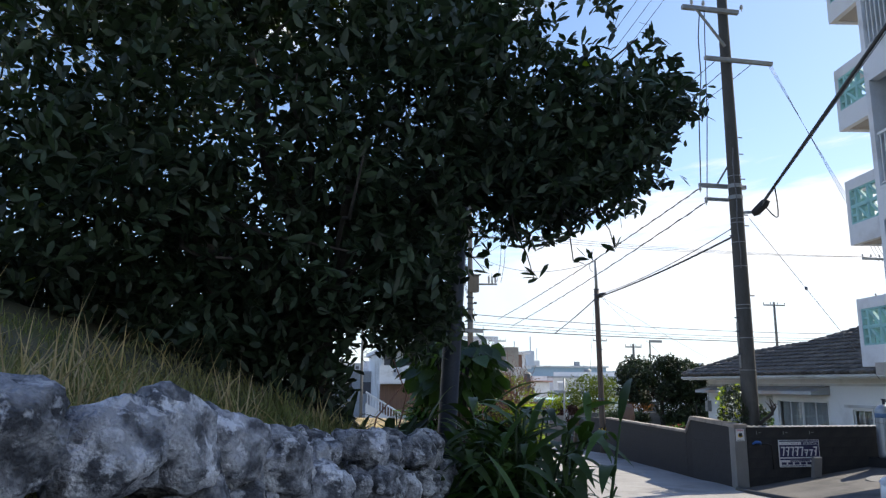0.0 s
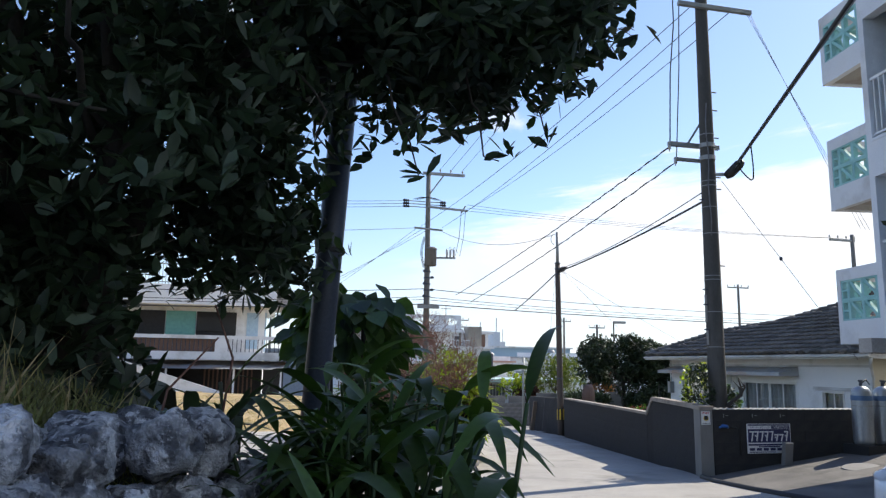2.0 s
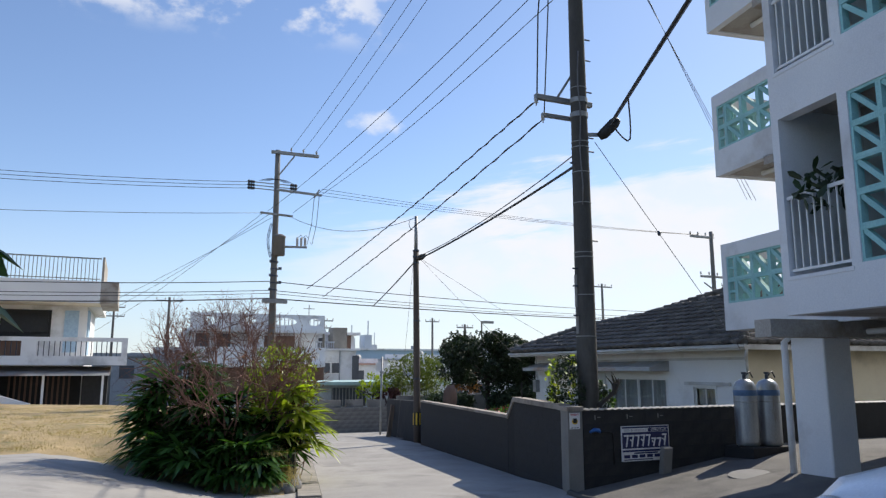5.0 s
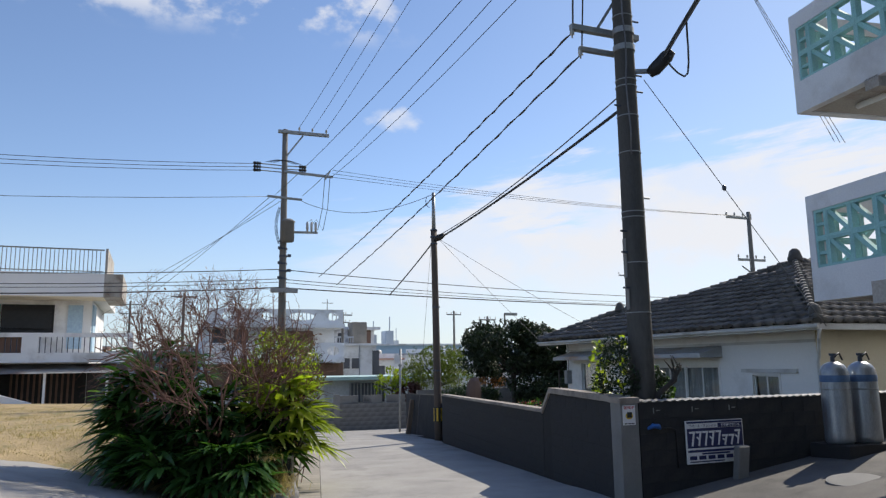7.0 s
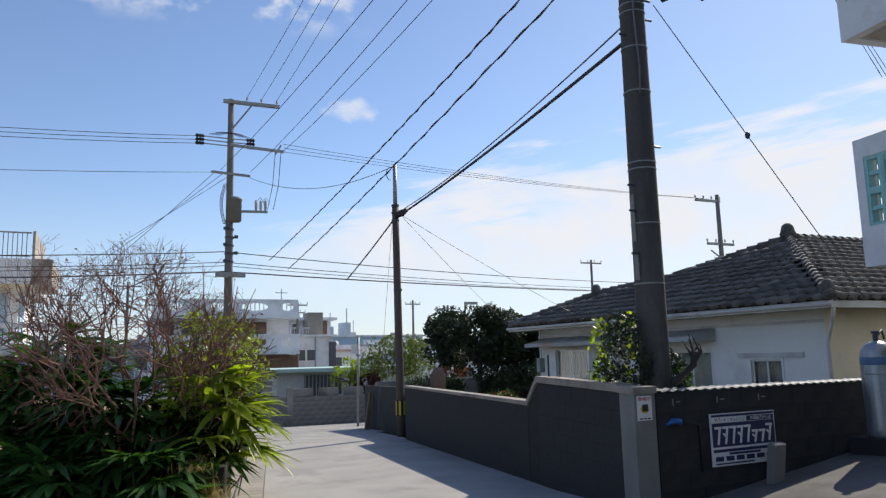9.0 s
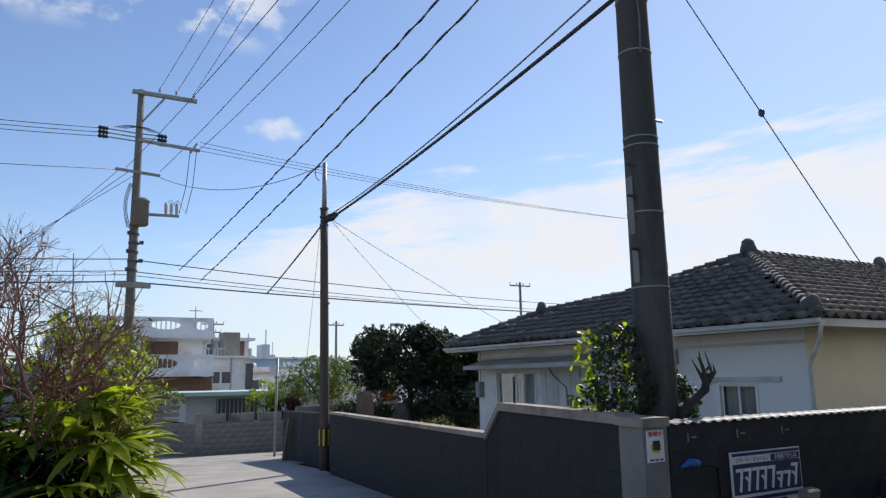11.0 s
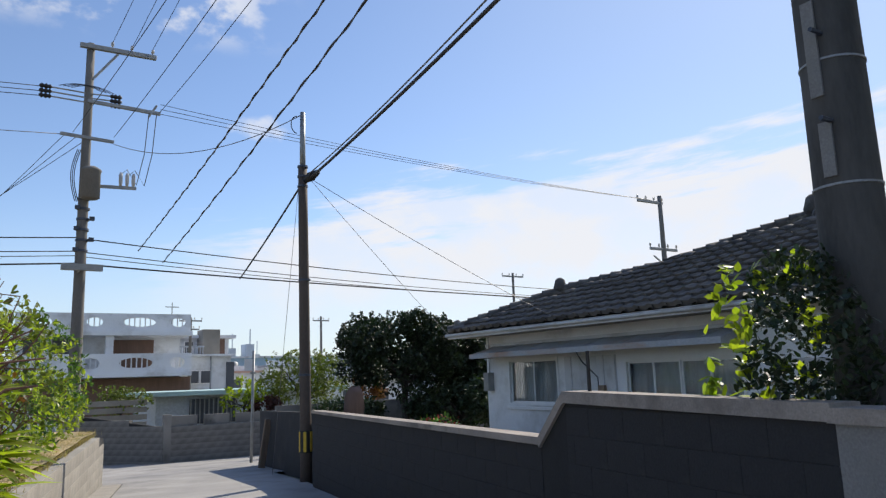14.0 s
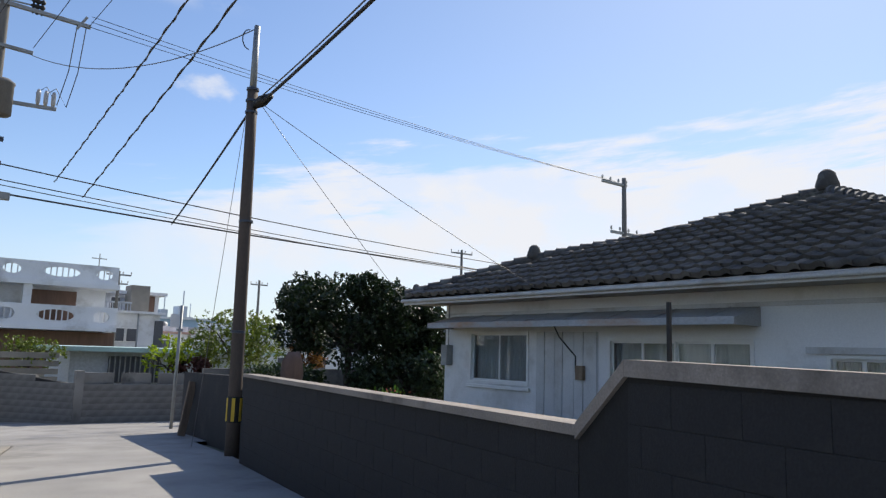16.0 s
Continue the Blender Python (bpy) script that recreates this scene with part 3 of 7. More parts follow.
for i in range(50):
    y = 16.6 + i * 0.28
    LATE.append(("drain_slab", SLAB, Matrix.Translation((planter_x(y) + 0.3, y, zg(planter_x(y), y) + 0.012)) @ Matrix.Rotation(radians(-11.7), 4, "Z"), gut))

tagged(part("drain_edge", tube(bmesh.new(), ((9.43, 14.8, zg(9.43, 14.8) + 0.02), (9.3, 14.2, zg(9.3, 14.2) + 0.02), (9.22, 13.2, zg(9.2, 13.2) + 0.02), (9.2, 11.0, zg(9.2, 11.0) + 0.02)), 0.055, 8), M["rubber"], smooth=True), "black rounded edge strip between lane and forecourt", "edge strip", "", "structure")
# garden wall behind the trees
tagged(part("wall_garden", slab_between(bmesh.new(), (14.6, 37.2), (27.0, 36.4), 0.15, -1.8, 0.3, -1.8, 0.4), M["block_grey"]), "low grey block wall behind the garden trees", "wall", "", "structure")
# block walls closing the lane's far end
end_a, end_b, end_c = (9.2, 43.6), (11.75, 40.4), (17.5, 40.2)
bm = slab_between(bmesh.new(), end_b, end_c, 0.14, -2.4, -0.35, -2.4, -0.4)
slab_between(bm, end_a, end_b, 0.14, -2.2, 0.1, -2.4, -0.35)
end_wall = tagged(part("wall_end", bm, M["mortar"]), "grey concrete block wall across the lane's end", "wall", "", "structure")
BLOCK_GREY = block_mesh("block", 0.3985, 0.15, 0.1985)
BLOCK_GREY.materials.append(M["block_grey"])
lay_blocks(end_wall, BLOCK_GREY, end_b, end_c, lambda s: -0.34, lambda s: -1.65)
lay_blocks(end_wall, BLOCK_GREY, end_a, end_b, lambda s: 0.1 - 0.1 * s, lambda s: -1.6)
bm = bmesh.new()
for i in range(5):
    box(bm, 11.95 + i * 1.15, 12.85 + i * 1.15, 40.42, 40.56, -0.34, 0.02)
box(bm, 11.7, 11.95, 40.3, 40.6, -2.3, 0.08)
part("upper_course", bm, M["block_grey"], end_wall, bevel=0.01)
# no hole is cut: a dark block paints the shade inside
part("drain_opening", one_box(13.55, 14.1, 40.28, 40.34, -1.15, -0.98), M["dark"], end_wall, "dark drain opening")

# ---- sign, plate and small things at the corner ----
sign = thing("estate_sign", (10.9, 14.83, 0.33), "navy and white estate agent's board on the block wall", "sign board")
SX, SZ = 10.43, 0.055
part("board", one_box(SX, SX + 0.95, 14.812, 14.83, SZ, SZ + 0.55), M["sign_white"], sign, bevel=0.003)
part("top_band", one_box(SX + 0.015, SX + 0.935, 14.807, 14.812, SZ + 0.515, SZ + 0.54), M["navy"], sign)
part("title_band", one_box(SX + 0.02, SX + 0.52, 14.807, 14.812, SZ + 0.455, SZ + 0.505), M["sign_white"], sign)
part("title_band", one_box(SX + 0.525, SX + 0.93, 14.806, 14.812, SZ + 0.455, SZ + 0.508), M["navy"], sign)
part("name_band", one_box(SX + 0.015, SX + 0.935, 14.807, 14.812, SZ + 0.2, SZ + 0.45), M["navy"], sign)
part("lower_band", one_box(SX + 0.015, SX + 0.935, 14.807, 14.812, SZ + 0.145, SZ + 0.175), M["navy"], sign)


def stroke(bm, pts, w, y0, y1, sx, sz, ox, oz):
    """A thick pen stroke in the board's plane."""
    for (x0, z0), (x1, z1) in zip(pts, pts[1:]):
        a, b = Vector((ox + x0 * sx, oz + z0 * sz)), Vector((ox + x1 * sx, oz + z1 * sz))
        d = (b - a).normalized() * w / 2
        n = Vector((-d.y, d.x))
        q = [a - d - n, b + d - n, b + d + n, a - d + n]
        lo = [bm.verts.new((p.x, y0, p.y)) for p in q]
        hi = [bm.verts.new((p.x, y1, p.y)) for p in q]
        bm.faces.new(lo)
        bm.faces.new(hi[::-1])
        for i in range(4):
            bm.faces.new((lo[i], hi[i], hi[(i + 1) % 4], lo[(i + 1) % 4]))


# the agent's mark: eight plain slanted shapes
for i in range(8):
    bm = bmesh.new()
    ox = SX + 0.05 + i * 0.108
    hh = 0.19 if i not in (5, 6) else 0.13
    stroke(bm, ((0.1, 0.95), (0.9, 0.95)), 0.026, 14.802, 14.807, 0.085, hh, ox, SZ + 0.22)
    stroke(bm, ((0.8, 0.9), (0.45, 0.1)), 0.026, 14.8015, 14.807, 0.085, hh, ox, SZ + 0.22)
    if i % 2:
        stroke(bm, ((0.15, 0.6), (0.55, 0.45)), 0.02, 14.801, 14.807, 0.085, hh, ox, SZ + 0.22)
    part("mark", bm, M["sign_white"], sign)
for i in range(6):
    part("letter_bar", one_box(SX + 0.04 + i * 0.15, SX + 0.15 + i * 0.15, 14.806, 14.812, SZ + 0.052, SZ + 0.1), M["navy"], sign)
part("letter_bar", one_box(SX + 0.04, SX + 0.6, 14.806, 14.812, SZ + 0.018, SZ + 0.032), M["navy"], sign)
part("letter_bar", one_box(SX + 0.24, SX + 0.7, 14.806, 14.812, SZ + 0.113, SZ + 0.135), M["navy"], sign)


def lettering(text, size, loc, rot, material, parent, depth=0.001):
    cu = bpy.data.curves.new("lettering", "FONT")
    cu.body, cu.size, cu.extrude, cu.align_x, cu.align_y = text, size, depth, "CENTER", "CENTER"
    cu.materials.append(material)
    ob = new("lettering", cu)
    ob.parent = parent
    ob.matrix_parent_inverse = Matrix.Translation(Vector(parent["made_at"])).inverted()
    ob.matrix_basis = pose(*loc, *rot)
    return ob


lettering("アパート・マンション", 0.045, (SX + 0.27, 14.804, SZ + 0.48), (90, 0, 0), M["navy"], sign)
lettering("お部屋さがしは", 0.045, (SX + 0.73, 14.803, SZ + 0.481), (90, 0, 0), M["sign_white"], sign)

plate = thing("security_plate", (9.6, 14.83, 0.85), "small white security plate with red heading", "sign")
part("plate", one_box(9.515, 9.7, 14.828, 14.838, 0.62, 0.93), M["sign_white"], plate, bevel=0.002)
lettering("警備中", 0.055, (9.607, 14.826, 0.89), (90, 0, 0), M["red"], plate)
bm = lathe(bmesh.new(), ((0.055, 0.0), (0.055, 0.004)), seg=20)
part("emblem", place(bm, pose(9.607, 14.827, 0.765, 90, 0, 0)), M["yellow"], plate)
part("emblem", one_box(9.572, 9.642, 14.818, 14.823, 0.735, 0.825), M["black"], plate, bevel=0.002)
for i in range(3):
    part("letter_bar", one_box(9.535 + i * 0.052, 9.575 + i * 0.052, 14.825, 14.828, 0.635, 0.65), M["black"], plate)

plate.location = (9.565, 14.83, 0.772)
plate.scale = (1, 1, 0.79)

bm = tube(bmesh.new(), ((9.84, 14.83, 0.53), (9.9, 14.79, 0.57), (9.98, 14.78, 0.56), (10.03, 14.82, 0.53)), (0.015, 0.032, 0.032, 0.018), 10)
tagged(part("water_tap_cover", bm, M["blue"], smooth=True), "blue plastic tap cover hanging on the block wall", "tap cover")
tagged(part("water_pipe", tube(bmesh.new(), ((10.03, 14.825, 0.53), (10.2, 14.825, 0.53), (10.28, 14.825, 0.5), (10.29, 14.825, 0.02)), 0.012, 8), M["rubber"], smooth=True), "thin dark water pipe fixed to the block wall", "pipe")
tagged(part("stone_marker", place(one_box(-0.1, 0.1, -0.05, 0.05, 0, 0.45), pose(11.13, 14.65, zg(11.13, 14.65) - 0.02, 8, 0, 4)), M["pillar"], bevel=0.015), "worn upright concrete block leaning by the sign", "concrete block")
for (x, y, r) in ((11.55, 13.3, 0.3), (10.9, 11.0, 0.32)):
    tagged(part("manhole_cover", place(lathe(bmesh.new(), ((r, 0.0), (r, 0.022), (r - 0.03, 0.024)), seg=28), pose(x, y, zg(x, y), 1.5, -7.4, 0)), M["pillar"]), "round pale concrete manhole cover", "manhole cover", "manhole covers")
for i in range(3):
    bm = bmesh.new()
    x = 9.95 + i * 0.62
    box(bm, x, x + 0.015, 14.836, 14.841, 0.72, 0.79)
    box(bm, x + 0.05, x + 0.11, 14.836, 14.841, 0.75, 0.762)
    tagged(part("painted_mark", bm, M["pillar"]), "faded pale painted mark on the block wall", "painted mark", "painted marks")

# gas cylinders
for i, (x, y) in enumerate(((12.72, 14.44), (13.15, 14.36))):
    z0 = 0.24
    gas = thing("gas_cylinder", (x, y, z0), "tall grey propane gas cylinder with blue shoulder band", "gas cylinder", "gas cylinders")
    part("body", lathe(bmesh.new(), ((0.16, 0), (0.185, 0.03), (0.188, 0.1), (0.188, 0.92), (0.18, 0.99), (0.14, 1.06), (0.07, 1.1), (0.05, 1.105)), (x, y, z0), 28), M["tank"], gas, smooth=True)
    part("band", lathe(bmesh.new(), ((0.189, 0), (0.19, 0.002), (0.19, 0.09), (0.189, 0.092)), (x, y, z0 + 0.83), 28), M["tank_band"], gas, smooth=True)
    part("strap", lathe(bmesh.new(), ((0.189, 0), (0.191, 0.002), (0.191, 0.018), (0.189, 0.02)), (x, y, z0 + 0.72), 28), M["galv"], gas, smooth=True)
    part("valve", lathe(bmesh.new(), ((0.03, 0), (0.03, 0.07), (0.02, 0.08), (0.045, 0.09), (0.045, 0.12)), (x, y, z0 + 1.1), 12), M["dark_metal"], gas)
    part("hose", tube(bmesh.new(), ((x + 0.03, y, z0 + 1.16), (x + 0.15, y + 0.02, z0 + 1.23), (x + 0.3, y + 0.1, z0 + 1.13)), 0.012, 6), M["rubber"], gas, smooth=True)
# added block, coloured dark for the shadow at the cylinders' feet
tagged(part("plinth", one_box(12.5, 13.4, 14.12, 14.75, -0.3, 0.24), M["block_wall_shade"], bevel=0.02), "low dark plinth, added in place of the shadow under the gas cylinders", "plinth")


# ---- white tiled-roof house ----
HX, HY0, HY1 = 16.03, 17.62, 27.0
house = thing("house", (19, 22, -0.5), "single-storey white house with a dark grey tiled hip roof", "house")


W3, W2, W1 = (18.56, 19.37, 0.36, 1.11), (20.3, 22.75, 0.2, 1.3), (24.55, 26.2, 0.45, 1.42)
y = HY0
for ya, yb, za, zb in (W3, W2, W1):
    part("wall", one_box(HX, HX + 0.15, y, ya, -0.8, 2.1), M["white_wall"], house)
    part("wall_below_window", one_box(HX, HX + 0.15, ya, yb, -0.8, za), M["white_wall"], house)
    part("wall_above_window", one_box(HX, HX + 0.15, ya, yb, zb, 2.1), M["white_wall"], house)
    y = yb
part("wall", one_box(HX, HX + 0.15, y, HY1, -0.8, 2.1), M["white_wall"], house)
part("wall", one_box(HX + 0.15, 26.5, HY0, HY0 + 0.15, -0.8, 2.1), M["white_wall"], house)
part("wall", one_box(HX + 0.15, 26.5, HY1 - 0.15, HY1, -0.8, 2.1), M["white_wall"], house)
part("wall", one_box(26.35, 26.5, HY0 + 0.15, HY1 - 0.15, -0.8, 2.1), M["white_wall"], house)
part("wall", one_box(HX + 0.002, 26.5, HY0 - 0.004, HY0 - 0.001, -0.8, 2.0), M["cream"], house, "cream-painted end wall")
part("frieze", one_box(HX - 0.03, HX, HY0, HY1, 1.72, 1.78), M["siding"], house)
part("lintel", one_box(HX - 0.06, HX, 18.1, 19.6, 1.12, 1.2), M["siding"], house, "faded grey lintel strip")


def sliding_window(parent, x, y0, y1, z0, z1, panes, frame_mat, curtain=True):
    win = part("window", place(one_box(x - 0.05, x + 0.04, y0 - 0.05, y1 + 0.05, z0 - 0.09, z0 - 0.03), pose(0, 0, 0)), frame_mat, parent, "white-framed sliding window with drawn curtains", bevel=0.005)
    bm = bmesh.new()
    t = 0.045
    box(bm, x - 0.02, x + 0.08, y0, y0 + t, z0, z1)
    box(bm, x - 0.02, x + 0.08, y1 - t, y1, z0, z1)
    box(bm, x - 0.02, x + 0.08, y0 + t, y1 - t, z0, z0 + t)
    box(bm, x - 0.02, x + 0.08, y0 + t, y1 - t, z1 - t, z1)
    part("window_frame", bm, frame_mat, win, bevel=0.004)
    w = (y1 - y0 - 2 * t) / panes
    for i in range(panes):
        a = y0 + t + i * w
        xx = x + 0.02 + 0.025 * (i % 2)
        bm = bmesh.new()
        for q in ((a, a + 0.03, z0 + t, z1 - t), (a + w - 0.03, a + w, z0 + t, z1 - t), (a + 0.03, a + w - 0.03, z0 + t, z0 + t + 0.035), (a + 0.03, a + w - 0.03, z1 - t - 0.03, z1 - t)):
            box(bm, xx, xx + 0.022, *q)
        part("sash", bm, frame_mat, win)
        g = part("pane", one_box(xx + 0.008, xx + 0.013, a + 0.028, a + w - 0.028, z0 + t + 0.03, z1 - t - 0.028), M["glass"], win)
        g.visible_shadow = False
    if curtain:
        n = 60
        vs, fs = [], []
        for i in range(n + 1):
            y = y0 + t + (y1 - y0 - 2 * t) * i / n
            xx = x + 0.15 + 0.02 * math.sin(i * 1.3) + 0.012 * math.sin(i * 2.9)
            vs += [(xx, y, z0), (xx, y, z1)]
        for i in range(n):
            fs.append((2 * i, 2 * i + 2, 2 * i + 3, 2 * i + 1))
        soup("curtain", vs, fs, M["curtain"], win, "pale grey drawn curtain", True)
    return win


sliding_window(house, HX, *W3, 2, M["white_frame"])
sliding_window(house, HX, *W2, 4, M["white_frame"])
sliding_window(house, HX, *W1, 2, M["white_frame"])
# shutter boards between the windows
shut = part("shutter", one_box(HX - 0.012, HX - 0.004, 22.95, 24.35, -0.3, 1.4), M["siding"], house, "grey boarded shutter panel")
y = 22.97
for i, w in enumerate((0.28, 0.2, 0.26, 0.18, 0.24, 0.2)):
    part("board", one_box(HX - 0.035 - 0.006 * (i % 2), HX - 0.012, y, y + w - 0.012, -0.3, 1.4), M["siding"], shut, bevel=0.004)
    y += w
# awning over the windows
vs = [(HX - 0.005, 20.2, 1.72), (HX - 0.005, 26.75, 1.72), (15.4, 26.75, 1.55), (15.4, 20.2, 1.55)]
bm = bmesh.new()
q = [bm.verts.new(p) for p in vs] + [bm.verts.new((x, y, z - 0.025)) for x, y, z in vs]
for fidx in ((0, 1, 2, 3), (7, 6, 5, 4), (0, 4, 5, 1), (1, 5, 6, 2), (2, 6, 7, 3), (3, 7, 4, 0)):
    bm.faces.new([q[i] for i in fidx])
aw = part("awning", bm, M["awning"], house, "rust-stained sheet metal awning")
part("awning_lip", one_box(15.385, 15.4, 20.19, 26.76, 1.46, 1.56), M["awning"], aw)
for yy in (20.2, 26.74):
    bm = bmesh.new()
    vv = [bm.verts.new(p) for p in ((HX, yy, 1.7), (15.4, yy, 1.53), (15.4, yy, 1.46), (HX, yy, 1.46))]
    ww = [bm.verts.new((p.co.x, yy + 0.01, p.co.z)) for p in vv]
    bm.faces.new(vv)
    bm.faces.new(ww[::-1])
    for i in range(4):
        bm.faces.new((vv[i], ww[i], ww[(i + 1) % 4], vv[(i + 1) % 4]))
    part("awning_end", bm, M["awning"], aw)
for i in range(8):
    yy = 20.6 + i * 0.86
    part("awning_seam", tube(bmesh.new(), ((HX - 0.02, yy, 1.728), (15.4, yy, 1.558)), 0.008, 5), M["awning"], aw)

# roof
RA, RB, RC, RD, RE, RF = Vector((15.35, 16.95, 2.06)), Vector((15.35, 27.5, 2.08)), Vector((17.05, 25.5, 2.86)), Vector((19.05, 20.68, 3.8)), Vector((24.3, 20.68, 3.8)), Vector((28.0, 16.95, 2.06))
RG, RH = Vector((28.0, 27.5, 2.08)), Vector((22.0, 25.5, 2.86))
RM = Vector((17.8, 23.05, 3.13))
bm = bmesh.new()
rv = [bm.verts.new(p) for p in (RA, RB, RC, RD, RE, RF, RG, RH, RM)]
for fidx in ((0, 3, 8), (0, 8, 2), (0, 2, 1), (2, 8, 3), (0, 5, 4), (0, 4, 3), (1, 2, 7), (1, 7, 6), (2, 3, 4), (2, 4, 7), (5, 6, 4), (4, 6, 7), (0, 1, 6, 5)):
    bm.faces.new([rv[i] for i in fidx])
roof = part("roof", bm, M["tile_cap"], house, "dark weathered cement-tiled hip roof")
bm = bmesh.new()
box(bm, 15.32, 15.36, 16.93, 27.52, 1.93, 2.05)
box(bm, 15.36, 28.0, 16.93, 16.97, 1.93, 2.05)
box(bm, 15.36, 28.0, 27.48, 27.52, 1.98, 2.1)
part("fascia", bm, M["siding"], roof, "grey-white weathered fascia board", bevel=0.004)
part("soffit_board", one_box(15.36, 16.03, 16.97, 27.48, 1.95, 1.965), M["soffit"], roof)
part("gutter", tube(bmesh.new(), ((15.29, 16.9, 1.99), (15.29, 27.55, 2.01)), 0.035, 8), M["siding"], roof, smooth=True)
part("downpipe", tube(bmesh.new(), ((15.4, 16.95, 1.96), (15.42, 17.0, 1.75), (15.95, 17.5, 1.45), (15.97, 17.55, 1.35), (15.97, 17.55, -0.6)), 0.035, 8), M["siding"], house, smooth=True)
part("electric_meter", one_box(15.87, 16.03, 26.75, 26.93, 0.75, 1.15), M["galv"], house, bevel=0.02)
part("conduit", tube(bmesh.new(), ((15.98, 26.84, 1.15), (15.98, 26.84, 2.0)), 0.015, 6), M["galv"], house)
part("conduit", tube(bmesh.new(), ((15.42, 23.4, 1.56), (15.6, 23.4, 1.3), (15.98, 23.4, 1.0), (15.98, 23.4, 0.75)), 0.012, 6), M["cable"], house)
part("socket_box", one_box(15.93, 16.03, 23.2, 23.36, 0.62, 0.85), M["wood"], house, bevel=0.01)


def tile_mesh(name):
    """One cement tile: a roll and a pan, thick at its lower edge."""
    n = 8
    v, f = [], []
    for s, lift in ((0.0, 0.06), (0.33, 0.0)):
        for i in range(n + 1):
            a = i / n
            h = 0.034 * max(0.0, math.sin(a * math.pi * 2.0)) - 0.01 * math.sin(a * math.pi) + lift
            v.append(((a - 0.5) * 0.298, s + 0.022 * (a - 0.5), h + 0.012))
    for i in range(n + 1):
        x, y, z = v[i]
        v.append((x, y + 0.02, z - 0.08))
    for i in range(n):
        f.append((i, i + 1, n + 2 + i, n + 1 + i))
        f.append((2 * n + 2 + i, 2 * n + 3 + i, i + 1, i))
    me = bpy.data.meshes.new(name)
    me.from_pydata(v, [], f)
    me.materials.append(M["tile"])
    me.polygons.foreach_set("use_smooth", [i % 2 == 0 for i in range(len(f))])
    return me


TILE = tile_mesh("roof_tile")
TV = np.array([v.co for v in TILE.vertices])
TF = np.array([tuple(p.vertices) for p in TILE.polygons])


def lay_tiles(origin, along, up, inside, near, length, rise):
    """Courses of tiles on a slope; the near ones singly, the rest joined."""
    along, up = along.normalized(), up.normalized()
    nrm = along.cross(up).normalized()
    if nrm.z < 0:
        nrm = -nrm
    m3 = np.array((along, up, nrm)).T
    vs, fs, k = [], [], 0
    rows = int(rise / 0.29) + 1
    jit = random.Random(9)
    for j in range(rows):
        for i in range(int(length / 0.29) + 1):
            a, s = (i + 0.5) * 0.29, j * 0.29 - 0.03
            p = origin + along * a + up * (s + 0.14)
            if not inside(p):
                continue
            q = origin + along * a + up * s + nrm * (0.012 + jit.uniform(0, 0.008))
            rot = Matrix.Rotation(radians(jit.uniform(-1.2, 1.2)), 3, nrm)
            mm = rot @ Matrix(m3.tolist())
            if near(p):
                LATE.append(("roof_tile", TILE, Matrix.Translation(q) @ mm.to_4x4(), roof))
            else:
                vs.append(TV @ np.array(mm).T + np.array(q))
                fs.append(TF + k)
                k += len(TV)
    if vs:
        tagged(quads("tile_field", np.concatenate(vs), np.concatenate(fs), M["tile"], roof), "", "", "", "stuff")


def side2(p, a, b):
    return (b.x - a.x) * (p.y - a.y) - (b.y - a.y) * (p.x - a.x)


lay_tiles(RA + Vector((-0.06, 0, 0.0)), RB - RA, Vector((1, 0, 0.471)), lambda p: side2(p, RA, RD) > 0.0 and side2(p, RD, RM) > 0.0 and side2(p, RM, RC) > 0.0 and side2(p, RC, RB) > 0.0, lambda p: p.y > 18.9 and p.x < 17.9, 10.6, 4.6)
lay_tiles(RA + Vector((0, -0.06, 0.0)), Vector((1, 0, 0)), Vector((0, 1, 0.466)), lambda p: side2(p, RA, RD) < 0 and side2(p, RD, RE) < 0, lambda p: False, 10.0, 4.4)


def ridge_caps(a, b, step=0.26, r=0.085):
    n = int((b - a).length / step)
    d = (b - a).normalized()
    caps = part("ridge_bed", tube(bmesh.new(), (a + Vector((0, 0, 0.03)), b + Vector((0, 0, 0.03))), 0.085, 8), M["tile_cap"], roof)
    for i in range(n):
        p = a + d * (i * step) + Vector((0, 0, 0.06))
        part("ridge_tile", tube(bmesh.new(), (p, p + d * 0.04, p + d * step * 1.02), (r + 0.03, r + 0.022, r * 0.9), 9), M["tile_cap"], caps, smooth=True)


ridge_caps(RA, RD)
ridge_caps(RC, RM)
ridge_caps(RM, RD)
ridge_caps(RB, RC)
ridge_caps(RD, RE)
for p, s in ((RD, 1.0), (RC, 0.8), (RE, 0.9), (RA + Vector((0.15, 0.15, 0.08)), 0.7), (RB + Vector((0.15, -0.15, 0.08)), 0.5)):
    part("ridge_ornament", lathe(bmesh.new(), ((0.16 * s, 0), (0.19 * s, 0.1 * s), (0.15 * s, 0.22 * s), (0.13 * s, 0.3 * s), (0.06 * s, 0.36 * s)), p + Vector((0, 0, 0.03)), 10), M["tile_cap"], roof, "rounded end tile", True)
tagged(part("iron_stub", one_box(10.0, 10.018, 17.26, 17.278, 0.96, 1.27), M["rubber"], bevel=0.003), "thin dark iron rod standing on the wall", "post")


# ---- apartment building ----
AO = pose(11.76, 13.80, 0, 0, 0, -8.51)
apt = thing("apartment_building", (13.5, 8, 0.2), "white concrete apartment block with teal pierced-block screens", "apartment building")
ST, Z0 = 2.5, 2.13


def apt_part(name, bm, material, parent=apt, label="", bevel=0.0, smooth=False):
    return part(name, place(bm, AO), material, parent, label, smooth, bevel)


